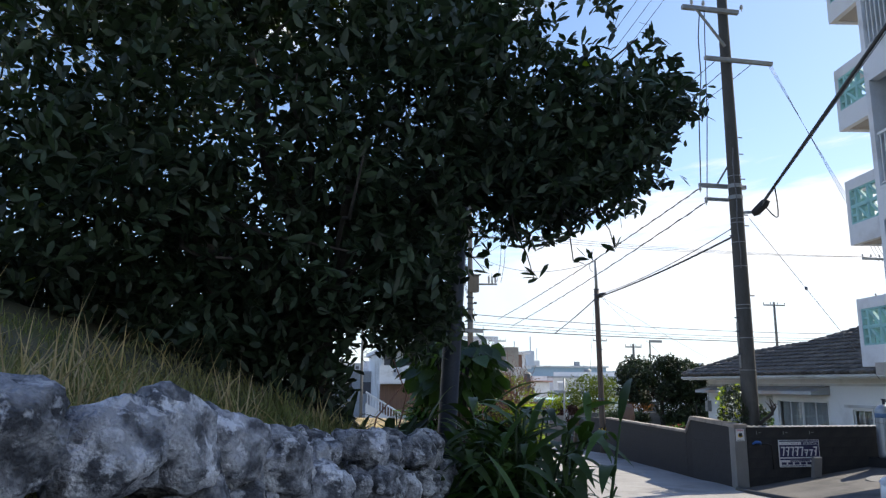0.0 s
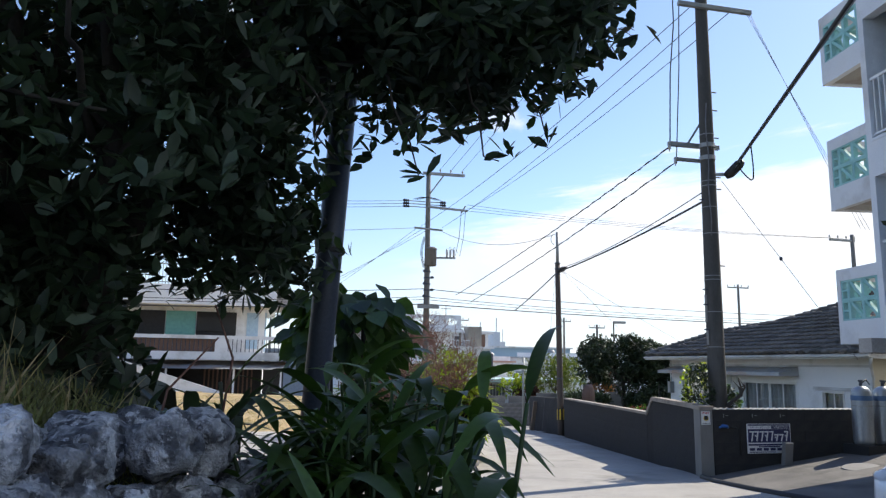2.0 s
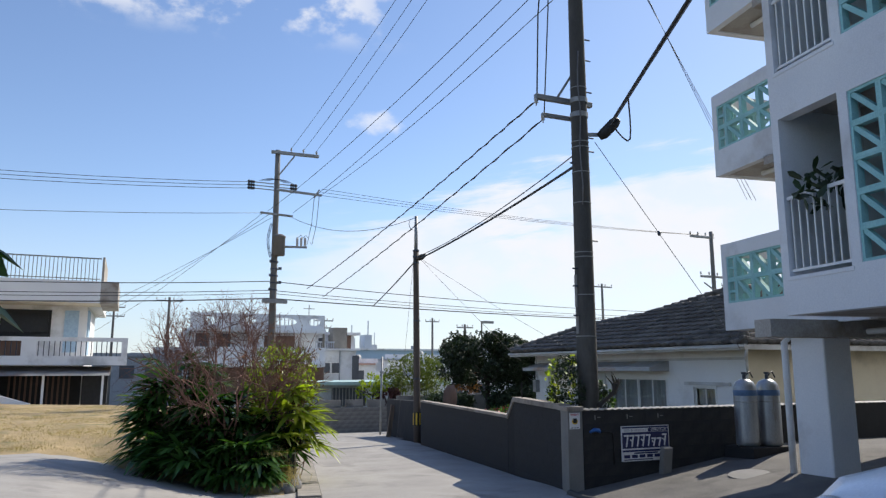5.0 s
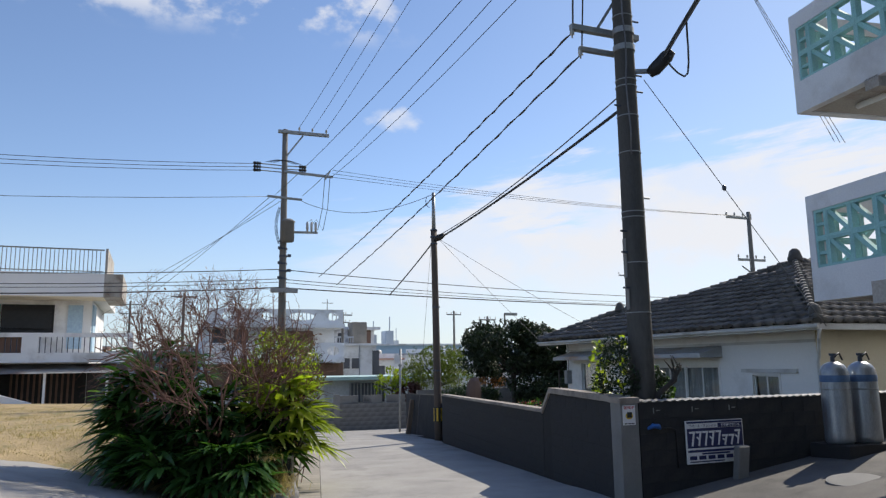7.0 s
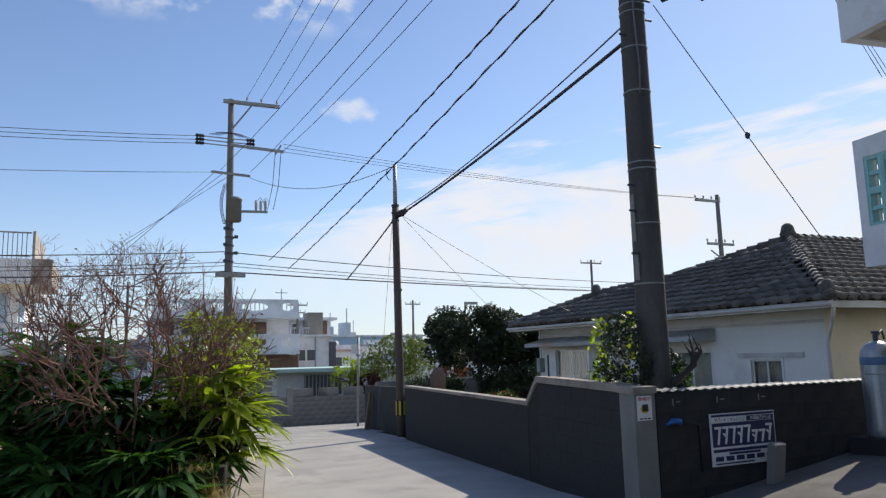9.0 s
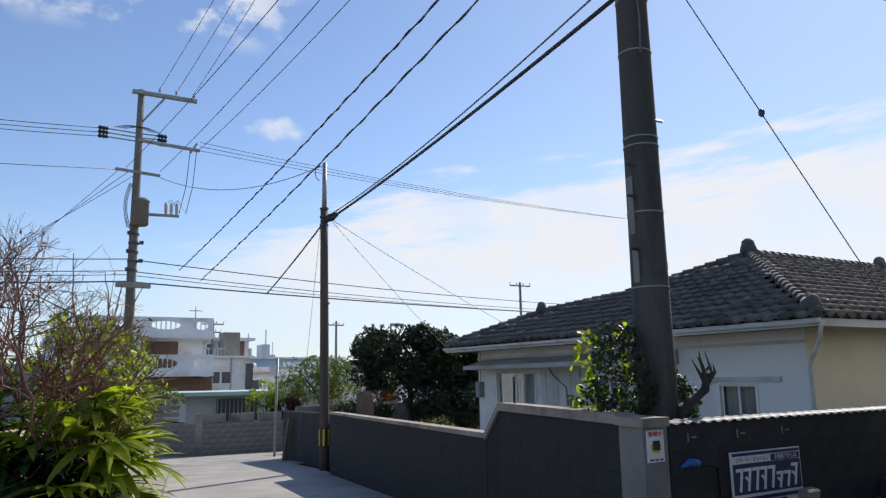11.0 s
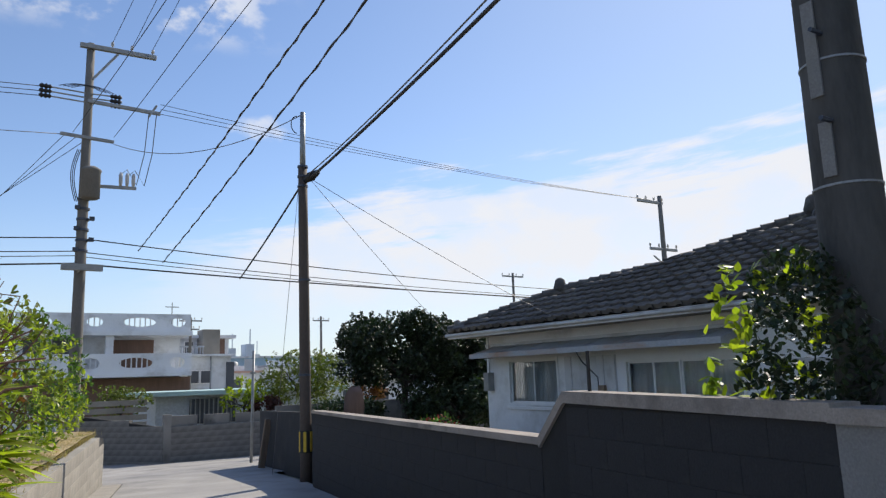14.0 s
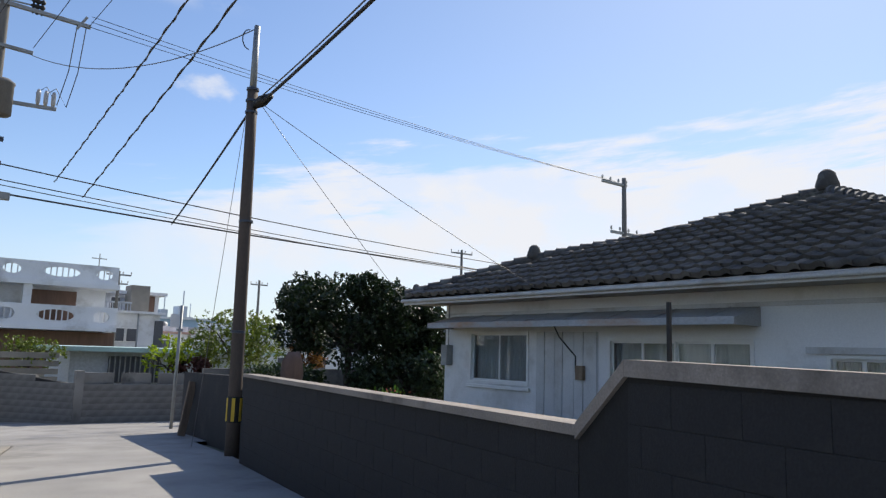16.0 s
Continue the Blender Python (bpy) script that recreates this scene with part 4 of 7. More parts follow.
def lattice(parent, origin, ax, cols, rows, cw, ch, depth):
    """A screen of pierced blocks, each a square frame with one diagonal bar; ax: 'u' or 'v' runs along the screen."""
    t = 0.035
    for r in range(rows):
        for c in range(cols):
            bm = bmesh.new()
            w = cw if not isinstance(cw, (list, tuple)) else cw[c]
            s0 = sum(cw[:c]) if isinstance(cw, (list, tuple)) else c * cw
            a, b, z0, z1 = 0.0, w, 0.0, ch
            for q in ((a, b, z0, z0 + t), (a, b, z1 - t, z1), (a, a + t, z0 + t, z1 - t), (b - t, b, z0 + t, z1 - t)):
                box(bm, 0, depth, q[0] + 0.001, q[1] - 0.001, q[2], q[3])
            if w > 0.25:
                length = math.hypot(w - 2 * t, ch - 2 * t)
                ang = math.degrees(math.atan2(ch - 2 * t, w - 2 * t))
                box(bm, 0.012, depth - 0.012, -length / 2, length / 2, -0.028, 0.028, pose(0, w / 2, ch / 2, ang, 0, 0))
            else:
                box(bm, 0.01, depth - 0.01, t, w - t, ch / 2 - 0.02, ch / 2 + 0.02)
            m = pose(*origin) @ pose(0, s0, r * ch)
            if ax == "v":
                m = pose(*origin) @ Matrix(((0, 1, 0, s0), (-1, 0, 0, 0), (0, 0, 1, r * ch), (0, 0, 0, 1)))
            part("lattice_block", place(place(bm, m), AO), M["teal"], parent, bevel=0)


for k in range(4):
    z = Z0 + ST * k
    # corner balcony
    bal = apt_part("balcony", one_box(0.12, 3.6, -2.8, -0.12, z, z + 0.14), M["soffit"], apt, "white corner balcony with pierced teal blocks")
    for x0, x1, y0, y1, lo, hi in ((0, 0.12, -2.8, 0, -0.02, 0.4), (0, 0.12, -2.8, 0, 1.14, 1.35), (0, 0.12, -0.11, 0, 0.4, 1.14), (0, 0.12, -2.8, -1.87, 0.4, 1.14), (0.12, 3.6, -0.12, 0, -0.02, 0.4), (0.12, 3.6, -0.12, 0, 1.14, 1.35), (0.12, 0.16, -0.12, 0, 0.4, 1.14), (2.72, 3.6, -0.12, 0, 0.4, 1.14)):
        apt_part("parapet_panel", one_box(x0, x1, y0, y1, z + lo, z + hi), M["apartment_wall"], bal)
    lattice(bal, (0.012, -1.87, z + 0.4), "u", 5, 2, [0.39, 0.39, 0.39, 0.39, 0.2], 0.37, 0.09)
    lattice(bal, (0.16, -0.012, z + 0.4), "v", 7, 2, [0.2, 0.39, 0.39, 0.39, 0.39, 0.39, 0.39], 0.37, 0.09)
    apt_part("edge_beam", one_box(0.0, 3.6, -1.35, -1.15, z - 0.14, z), M["soffit"], bal)
    apt_part("drain_pipe", tube(bmesh.new(), ((0.5, -0.5, z - 0.05), (0.5, -1.6, z - 0.09), (0.45, -2.2, z - 0.14), (0.45, -2.6, z - 0.14)), 0.04, 8), M["apartment_wall"], bal, "", 0, True)
    # stair tower front, thrown forward of the balconies
    zb, zt = z, z + ST
    u0, ua, ub, uc, ud = -2.78, -2.9, -3.82, -3.95, -6.29
    tower = apt_part("stair_front", one_box(-1.19, -1.02, uc, ub, zb, zt), M["apartment_wall"], apt, "white stair front with a railed opening")
    for a, b, lo, hi in ((ua, u0, zb, zt), (-14.0, ud, zb, zt), (ub, ua, zb, zb + 0.44), (ub, ua, zb + 2.36, zt), (ud, uc, zb, zb + 0.47), (ud, uc, zb + 2.32, zt)):
        apt_part("wall_panel", one_box(-1.19, -1.02, a, b, lo, hi), M["apartment_wall"], tower)
    apt_part("wall_panel", one_box(-1.02, 0.6, u0 - 0.12, u0, zb, zt), M["apartment_wall"], tower)
    lattice(tower, (-1.175, ud, z + 0.47), "u", 6, 5, 0.39, 0.37, 0.09)
    apt_part("handrail", one_box(-1.15, -1.12, ub, ua, z + 1.36, z + 1.4), M["white_frame"], tower, "white-painted steel railing")
    apt_part("bottom_rail", one_box(-1.15, -1.12, ub, ua, z + 0.5, z + 0.53), M["white_frame"], tower)
    for i in range(8):
        u = ub + 0.06 + i * (ua - ub - 0.12) / 7
        apt_part("baluster", one_box(-1.143, -1.127, u - 0.008, u + 0.008, z + 0.53, z + 1.36), M["white_frame"], tower)
    bm = one_box(-1.2, -1.0, ub - 0.03, ua + 0.03, z + 0.4, z + 0.445)
    apt_part("sill", bm, M["apartment_wall"], tower)
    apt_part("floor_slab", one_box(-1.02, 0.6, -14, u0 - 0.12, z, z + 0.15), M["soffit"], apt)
    apt_part("back_wall", one_box(0.6, 0.7, -14, -2.78, z, z + ST), M["siding"], apt)
    lattice(apt, (0.5, -5.2, z + 0.9), "u", 6, 4, 0.39, 0.37, 0.09)
bm = bmesh.new()
box(bm, 0.7, 10, -14, -2.78, Z0, Z0 + ST * 4)
apt_part("wall", bm, M["apartment_wall"], apt)
apt_part("roof", one_box(-1.3, 10.1, -14.1, 0.1, Z0 + ST * 4, Z0 + ST * 4 + 0.3), M["apartment_wall"], apt)
for (v0, v1, ua, ub) in ((0.3, 0.75, -1.68, -1.05), (-1.0, -0.6, -7.6, -7.1), (-1.0, -0.6, -12.5, -12.0), (5.0, 5.5, -2.5, -2.0), (5.0, 5.5, -7.6, -7.1), (5, 5.5, -12.5, -12)):
    apt_part("column", one_box(v0, v1, ua, ub, -0.4, Z0), M["apartment_wall"], apt, "pale painted ground-floor column", 0.015)
apt_part("downpipe", tube(bmesh.new(), ((0.28, -0.95, -0.1), (0.28, -0.95, 1.9), (0.4, -1.2, 2.1)), 0.05, 10), M["apartment_wall"], apt, "white downpipe beside the column", 0, True)
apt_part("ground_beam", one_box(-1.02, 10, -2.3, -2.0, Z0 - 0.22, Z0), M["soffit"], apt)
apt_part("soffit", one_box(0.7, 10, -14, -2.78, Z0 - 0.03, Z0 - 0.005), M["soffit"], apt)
apt_part("ground_floor_wall", one_box(8.5, 8.7, -14, -1, -0.5, Z0), M["siding"], apt)
pl = thing("potted_plant", AO @ Vector((-0.9, -3.4, Z0 + 1.35)), "dark trailing plant on the stair railing", "plant")


# ---- utility poles ----
def pole_shaft(pole, base, top, r0, r1, material, label, lean=(0, 0)):
    b, t = Vector(base), Vector(top)
    pts = [b.lerp(t, i / 6) for i in range(7)]
    return part("shaft", tube(bmesh.new(), pts, [r0 + (r1 - r0) * i / 6 for i in range(7)], 20), M[material], pole, label, True)


def bar(pole, a, b, w=0.045, name="crossarm", material="galv"):
    a, b = Vector(a), Vector(b)
    d = (b - a)
    m = Matrix.Translation(a) @ d.to_track_quat("X", "Z").to_matrix().to_4x4()
    return part(name, one_box(0, d.length, -w, w, -w, w, m), M[material], pole, bevel=0.004)


def insulator(pole, p, s=1.0):
    prof = ((0.012 * s, 0), (0.012 * s, 0.05 * s), (0.045 * s, 0.06 * s), (0.025 * s, 0.09 * s), (0.045 * s, 0.1 * s), (0.025 * s, 0.13 * s), (0.035 * s, 0.15 * s), (0.01 * s, 0.17 * s))
    return part("insulator", lathe(bmesh.new(), prof, p, 10), M["ceramic"], pole, smooth=True)


def ring(pole, p, r, h=0.05, material="galv"):
    return part("band", lathe(bmesh.new(), ((r, 0), (r + 0.012, 0.002), (r + 0.012, h), (r, h + 0.002)), p, 20), M[material], pole)


P1 = Vector((10.2, 15.36, 0))
pole1 = thing("utility_pole", (P1.x, P1.y, -0.3), "tall dark concrete utility pole behind the corner wall", "utility pole", "utility poles")
pole_shaft(pole1, (P1.x, P1.y, -0.6), (P1.x, P1.y, 14.2), 0.185, 0.095, "pole_concrete", "")
rad1 = lambda z: 0.185 + (0.1 - 0.185) * (z + 0.6) / 14.8
for z in (2.05, 2.75, 3.4, 3.48, 4.35, 4.9, 5.35, 5.45, 6.45):
    ring(pole1, (P1.x, P1.y, z), rad1(z) - 0.006, 0.014)
for z in (6.2, 5.93):
    ring(pole1, (P1.x, P1.y, z - 0.02), rad1(z), 0.09)
bar(pole1, (9.42, 15.55, 6.27), (10.6, 15.55, 6.27), 0.045)
bar(pole1, (9.55, 15.55, 5.95), (10.2, 15.55, 5.95), 0.035)
bar(pole1, (9.85, 15.55, 6.27), (10.15, 15.5, 6.75), 0.02, "brace")
bar(pole1, (9.05, 15.2, 10.5), (10.5, 15.2, 10.5), 0.05)
bar(pole1, (9.4, 15.2, 10.5), (10.1, 15.2, 9.6), 0.025, "brace")
bar(pole1, (9.55, 15.2, 9.26), (11.3, 15.2, 9.26), 0.045)
bar(pole1, (9.9, 15.2, 13.65), (11.3, 15.2, 13.65), 0.05)
for x in (9.3, 9.6, 10.6):
    insulator(pole1, (x, 15.2, 10.55))
for x in (9.44, 9.57):
    insulator(pole1, (x, 15.55, 6.1 if x < 9.5 else 5.8), 0.9)
for z in (5.05, 5.3, 5.55, 6.4, 7.0, 7.4, 2.4, 2.9, 3.2, 3.7):
    a = (z * 3.3) % 1
    part("step_bolt", tube(bmesh.new(), ((P1.x - rad1(z) * (1 if a > 0.5 else -1), P1.y - 0.05, z), (P1.x - (rad1(z) + 0.1) * (1 if a > 0.5 else -1), P1.y - 0.05, z)), 0.014, 6), M["dark_metal"], pole1)
bm = tube(bmesh.new(), ((10.5, 15.2, 5.56), (10.55, 15.13, 5.6), (10.66, 14.97, 5.76), (10.7, 14.9, 5.82)), (0.07, 0.1, 0.1, 0.06), 10)
part("cable_closure", bm, M["rubber"], pole1, "black cable splice closure", True)
bar(pole1, (10.3, 15.3, 5.6), (10.52, 15.2, 5.6), 0.03, "bracket")
part("label_plate", one_box(10.02, 10.034, 15.33, 15.4, 2.55, 3.1), M["pillar"], pole1)
part("label_plate", one_box(10.018, 10.032, 15.31, 15.38, 2.1, 2.4), M["pillar"], pole1)
part("down_cable", tube(bmesh.new(), [(P1.x - 0.1 + 0.02 * math.sin(i * 1.7), P1.y - rad1(4.5 + i * 0.3) - 0.015, 4.3 + i * 0.35) for i in range(9)], 0.012, 6), M["wire"], pole1, smooth=True)

P2 = Vector((11.38, 26.45, 0))
pole2 = thing("utility_pole", (P2.x, P2.y, -0.72), "slim brown pole with yellow and black guard at its foot", "utility pole", "utility poles")
pole_shaft(pole2, (P2.x + 0.08, P2.y, -1.2), (P2.x, P2.y, 5.25), 0.115, 0.088, "pole_brown", "")
part("extension", tube(bmesh.new(), ((P2.x, P2.y, 5.1), (P2.x, P2.y, 6.4)), (0.06, 0.05), 12), M["galv"], pole2, "grey steel extension tube", True)
part("guard", lathe(bmesh.new(), ((0.118, 0), (0.121, 0.003), (0.121, 0.4), (0.118, 0.403)), (P2.x + 0.065, P2.y, -0.2), 20), M["black"], pole2)
for i in range(6):
    a = i * math.tau / 6
    part("guard_stripe", place(one_box(0.119, 0.124, -0.026, 0.026, -0.18, 0.18), pose(P2.x + 0.065, P2.y, 0, 0, 0, math.degrees(a))), M["yellow"], pole2)
for z in (5.25, 5.05, 4.85, 1.2, 3.0):
    ring(pole2, (P2.x + (0.0 if z > 4 else 0.04), P2.y, z), 0.092 if z > 4 else 0.104, 0.04, "dark_metal")
part("cable_closure", tube(bmesh.new(), ((11.4, 26.4, 4.97), (11.45, 26.2, 5.02), (11.5, 25.95, 5.06)), (0.05, 0.1, 0.05), 8), M["rubber"], pole2, "black cable splice closure", True)
part("loop_wire", tube(bmesh.new(), [(P2.x - 0.12 - 0.12 * math.sin(i / 10 * math.pi), P2.y, 6.3 - 0.35 * (1 - math.cos(i / 10 * math.pi)) / 2) for i in range(11)], 0.01, 5), M["cable"], pole2)

P3 = Vector((8.26, 34.1, 0))
pole3 = thing("utility_pole", (P3.x, P3.y, -1.0), "grey concrete power pole carrying a transformer can", "utility pole", "utility poles")
pole_shaft(pole3, (P3.x, P3.y, -1.4), (P3.x - 0.03, P3.y, 10.4), 0.17, 0.1, "pole_grey", "")
bar(pole3, (7.95, 34.0, 10.28), (9.9, 33.95, 10.28), 0.06)
bar(pole3, (8.9, 34.0, 10.2), (8.3, 34.0, 9.35), 0.03, "brace")
for x in (8.75, 9.25, 9.8):
    insulator(pole3, (x, 33.97, 10.34), 1.1)
bar(pole3, (8.2, 34.0, 8.72), (10.05, 33.9, 8.62), 0.045)
bar(pole3, (9.75, 33.9, 8.5), (9.95, 33.9, 8.85), 0.03, "bracket")
bar(pole3, (7.6, 34.0, 7.72), (8.9, 34.0, 7.66), 0.04)
bar(pole3, (8.3, 34.0, 6.38), (9.5, 33.9, 6.4), 0.04)
for i in range(3):
    part("cutout", lathe(bmesh.new(), ((0.03, 0), (0.05, 0.1), (0.05, 0.3), (0.03, 0.38)), (9.1 + i * 0.16, 33.9, 6.42), 8), M["ceramic"], pole3, smooth=True)
part("transformer", lathe(bmesh.new(), ((0.2, 0), (0.24, 0.03), (0.24, 0.72), (0.26, 0.74), (0.26, 0.78), (0.15, 0.86)), (8.36, 33.82, 5.98), 18), M["pole_grey"], pole3, "grey cylindrical transformer can", True)
for side, x0 in ((-1, 7.35), (1, 8.75)):
    for i in range(3):
        z = 8.95 - i * 0.13
        x = x0
        part("strain_insulator", place(lathe(bmesh.new(), ((0.02, 0), (0.07, 0.05), (0.04, 0.09), (0.08, 0.14), (0.04, 0.19), (0.08, 0.24), (0.03, 0.3)), seg=10), pose(x, 34.0, z, 0, 90 * side, 0)), M["rubber"], pole3, smooth=True)
        part("link", tube(bmesh.new(), ((x, 34, z), (8.2, 34.05, z)), 0.02, 6), M["galv"], pole3)
for i in range(4):
    part("jumper", tube(bmesh.new(), [(7.5 + 0.35 * k / 2 + 0.1 * i, 33.98, 9.02 + 0.13 * math.sin(k / 6 * math.pi)) for k in range(7)], 0.01, 5), M["cable"], pole3)
for i in range(6):
    z = 4.6 + i * 0.28
    ring(pole3, (P3.x - 0.01, P3.y, z), 0.145, 0.06, "dark_metal")
    part("fitting", one_box(P3.x - 0.22 + 0.36 * (i % 2), P3.x - 0.1 + 0.36 * (i % 2), 33.95, 34.05, z, z + 0.1), M["dark_metal"], pole3)
for i in range(3):
    part("riser_cable", tube(bmesh.new(), [(8.1 - 0.13 * math.sin(k / 7 * math.pi) - 0.04 * i, 33.9, 5.9 + k * 0.2) for k in range(8)], 0.011, 6), M["cable"], pole3)
for x in (9.55, 9.75):
    part("drop_wire", tube(bmesh.new(), ((x + 0.2, 33.9, 8.6), (x + 0.12, 33.9, 7.4), (x - 0.05, 33.9, 6.5), (x - 0.3, 33.9, 6.9), (x - 0.5, 33.9, 6.7)), 0.012, 5), M["cable"], pole3)
lamp = part("lamp_arm", tube(bmesh.new(), ((8.2, 34, 4.05), (8.2, 33.8, 4.1)), 0.025, 6), M["galv"], pole3)
part("lamp_box", one_box(7.78, 8.75, 33.72, 33.9, 4.08, 4.24), M["galv"], pole3, "long grey lamp housing", bevel=0.02)


def far_pole(x, y, z0, top, arms, label="slim grey concrete utility pole in the distance"):
    p = thing("utility_pole", (x, y, z0), label, "utility pole", "distant utility poles")
    pole_shaft(p, (x, y, z0), (x, y, top), 0.16, 0.1, "pole_grey", "")
    for dz, a, b in arms:
        bar(p, (x + a, y, top - dz), (x + b, y, top - dz), 0.06)
        for i in range(4):
            insulator(p, (x + a + (b - a) * i / 3, y, top - dz + 0.05), 1.3)
    return p


p4 = far_pole(33.25, 36.4, -1.5, 9.25, ((0.35, -1.5, 0.15), (2.6, -0.9, 0.9)))
bar(p4, (32.55, 36.4, 6.3), (33.25, 36.4, 5.9), 0.03, "brace")
for x, y, t, arms in ((44, 62, 9.5, ((0.3, -1.1, 1.1),)), (20.5, 75, 6.5, ((0.3, -0.9, 0.9), (1.0, -0.7, 0.7))), (33.2, 78, 7.0, ((0.4, -0.8, 0.8),)), (6.0, 70, 7.5, ((0.3, -1.0, 1.0),)), (1.5, 85, 8.0, ((0.3, -1, 1), (1.2, -1, 1))), (31.5, 66, 5.6, ((0.3, -0.8, 0.8),)), (58, 60, 10.0, ((0.3, -1.1, 1.1), (1.3, -1, 1)))):
    far_pole(x, y, -2.5, t, arms)
slp = thing("street_lamp", (36.2, 70, -2.5), "distant street lamp on a slim pole", "street lamp")
part("post", tube(bmesh.new(), ((35.2, 70, -2.5), (35.2, 70, 6.2)), 0.08, 8), M["pole_grey"], slp)
part("lamp_head", one_box(35.2, 36.5, 69.9, 70.1, 6.0, 6.25), M["galv"], slp, bevel=0.03)

# cables
A1, A2 = (9.48, 15.6, 6.22), (9.62, 15.6, 5.9)
for a, b, n in ((A1, (9.72, 34.6, 4.8), 46), (A2, (10.32, 34.3, 4.46), 30)):
    sag = 0.12 if n == 46 else 0.1
    cable("cable", hang(a, b, sag), 0.011, "cable", "twisted black service cable between poles")
    pts = hang(a, b, sag, n * 4)
    cable("wrap_wire", [p + Vector((0.018 * math.cos(i * 0.9), 0, 0.018 * math.sin(i * 0.9))) for i, p in enumerate(pts)], 0.008, "wire", "thin wire wound round a service cable", 4)
cable("cable", hang((10.6, 14.95, 5.76), (3.8, -8.1, 10.9), 0.0, 8), 0.034, "cable", "thick black telephone cable passing over the lane")
cable("cable", hang((10.58, 15.0, 5.68), (3.9, -8.1, 10.96), 0.06, 60)[:40], 0.01, "wire", "thin grey wire beside a thick cable")
cable("cable", [(10.66, 15.0, 5.75), (10.74, 15.0, 5.63), (10.79, 14.92, 5.5), (10.8, 14.8, 5.4), (10.76, 14.68, 5.4), (10.69, 14.57, 5.5), (10.62, 14.48, 5.65), (10.54, 14.39, 5.8), (10.42, 14.25, 5.93)], 0.014, "cable", "looped black cable at a splice closure")
cable("cable", hang((10.25, 15.5, 5.12), (11.43, 26.2, 4.98), 0.08), 0.026, "cable", "thick black telephone cable between poles")
cable("cable", hang((10.2, 15.5, 5.3), (11.4, 26.2, 5.06), 0.16), 0.012, "wire", "thin wire beside a telephone cable")
cable("cable", hang((11.4, 26.55, 4.95), (12.66, 34.9, 4.19), 0.04, 8), 0.022, "cable", "thick black cable sloping to a crossing span")
for z0, far, sag, r in ((4.98, (46.0, 40.4, 5.3), 0.5, 0.016), (4.62, (46.0, 41.8, 5.1), 0.45, 0.013), (4.5, (46.0, 41.0, 5.0), 0.5, 0.011), (4.3, (46.0, 36.2, 4.3), 0.35, 0.022)):
    cable("cable", hang((8.26, 34.2, z0), far, sag, 24), r, "cable", "black cable span crossing behind the house")
    cable("cable", hang((8.26, 34.05, z0), (-20, 35, z0 + 0.25), 0.55, 16), r, "cable", "black cable span crossing above the lawn")
for i in range(3):
    top = ((10.25, 13.9), (10.5, 13.7), (10.9, 13.8))[i]
    low = ((7.9, 7.8, 9.95), (8.9, 7.8, 10.4), (10.0, 8.62, 10.9))[i]
    cable("wire", hang((8.75 + 0.52 * i, 33.97, 10.5), (top[0], 15.2, top[1]), 0.3), 0.0085, "cable", "overhead power line running down the lane")
    cable("wire", hang((top[0], 15.2, top[1]), (top[0] + 0.4, -14, 14.6), 0.5), 0.0085, "cable", "overhead power line running down the lane")
    cable("wire", hang((low[0], 34.0, low[1]), (low[2], 15.2, 9.32), 0.28), 0.009, "cable", "overhead low-voltage wire between poles")
    cable("wire", hang((10.05, 33.9, 8.9 - i * 0.14), (31.85 + 0.4 * i, 36.4, 9.0), 0.2), 0.0085, "cable", "overhead wire to the pole behind the house")
    cable("wire", hang((7.35, 34.0, 8.95 - i * 0.13), (-25, 33, 9.6 - i * 0.2), 0.9), 0.0105, "cable", "overhead wire running off over the lawn")
    cable("wire", hang((11.25 - 0.05 * i, 15.2, 9.3), (12.4 + i * 0.1, 13.8, 4.3), 0.02, 12), 0.0045, "wire", "thin service wire falling to the apartment block")
    cable("wire", hang((7.7 + 0.3 * i, 34, 7.7), (-2 - 2.0 * i, 62, 2.5), 0.5), 0.009, "cable", "thin wire falling away from a pole")
cable("wire", hang((7.6, 34, 7.7), (-25, 30, 6.6), 0.7), 0.01, "wire", "thin wire running off over the lawn")
cable("wire", hang((8.9, 34, 7.6), (11.36, 26.45, 6.35), 0.5), 0.01, "wire", "thin wire to the slim brown pole")
thin = cable("wire", hang((10.4, 15.2, 5.45), (12.85, 14.6, 1.85), 0.0, 8), 0.006, "wire", "thin stay wire with a ball clamp")
part("ball", lathe(bmesh.new(), ((0.008, -0.045), (0.028, -0.025), (0.033, 0), (0.028, 0.025), (0.008, 0.045)), (11.49, 14.93, 3.85), 12), M["dark_metal"], thin, smooth=True)
cable("wire", hang((11.4, 26.2, 5.0), (16.3, 28.5, 1.8), 0.05, 6), 0.006, "wire", "thin wire from a pole to the garden")
cable("wire", hang((11.4, 26.2, 5.0), (15.35, 23.5, 2.0), 0.06, 6), 0.006, "wire", "thin service wire from a pole to the eaves")
cable("wire", hang((11.38, 26.5, 5.6), (11.2, 27.6, -0.7), 0.0, 4), 0.005, "wire", "thin stay wire down to the lane")
cable("wire", [(9.5, 15.2, 10.5), (9.48, 15.3, 9.8), (9.55, 15.4, 8.9), (9.46, 15.45, 7.8), (9.46, 15.55, 6.3)], 0.014, "cable", "dangling riser wire beside a pole", 5)
cable("wire", [(9.62, 15.2, 10.5), (9.6, 15.25, 9.3), (9.64, 15.4, 7.9), (9.6, 15.55, 6.0)], 0.012, "cable", "dangling riser wire beside a pole", 5)

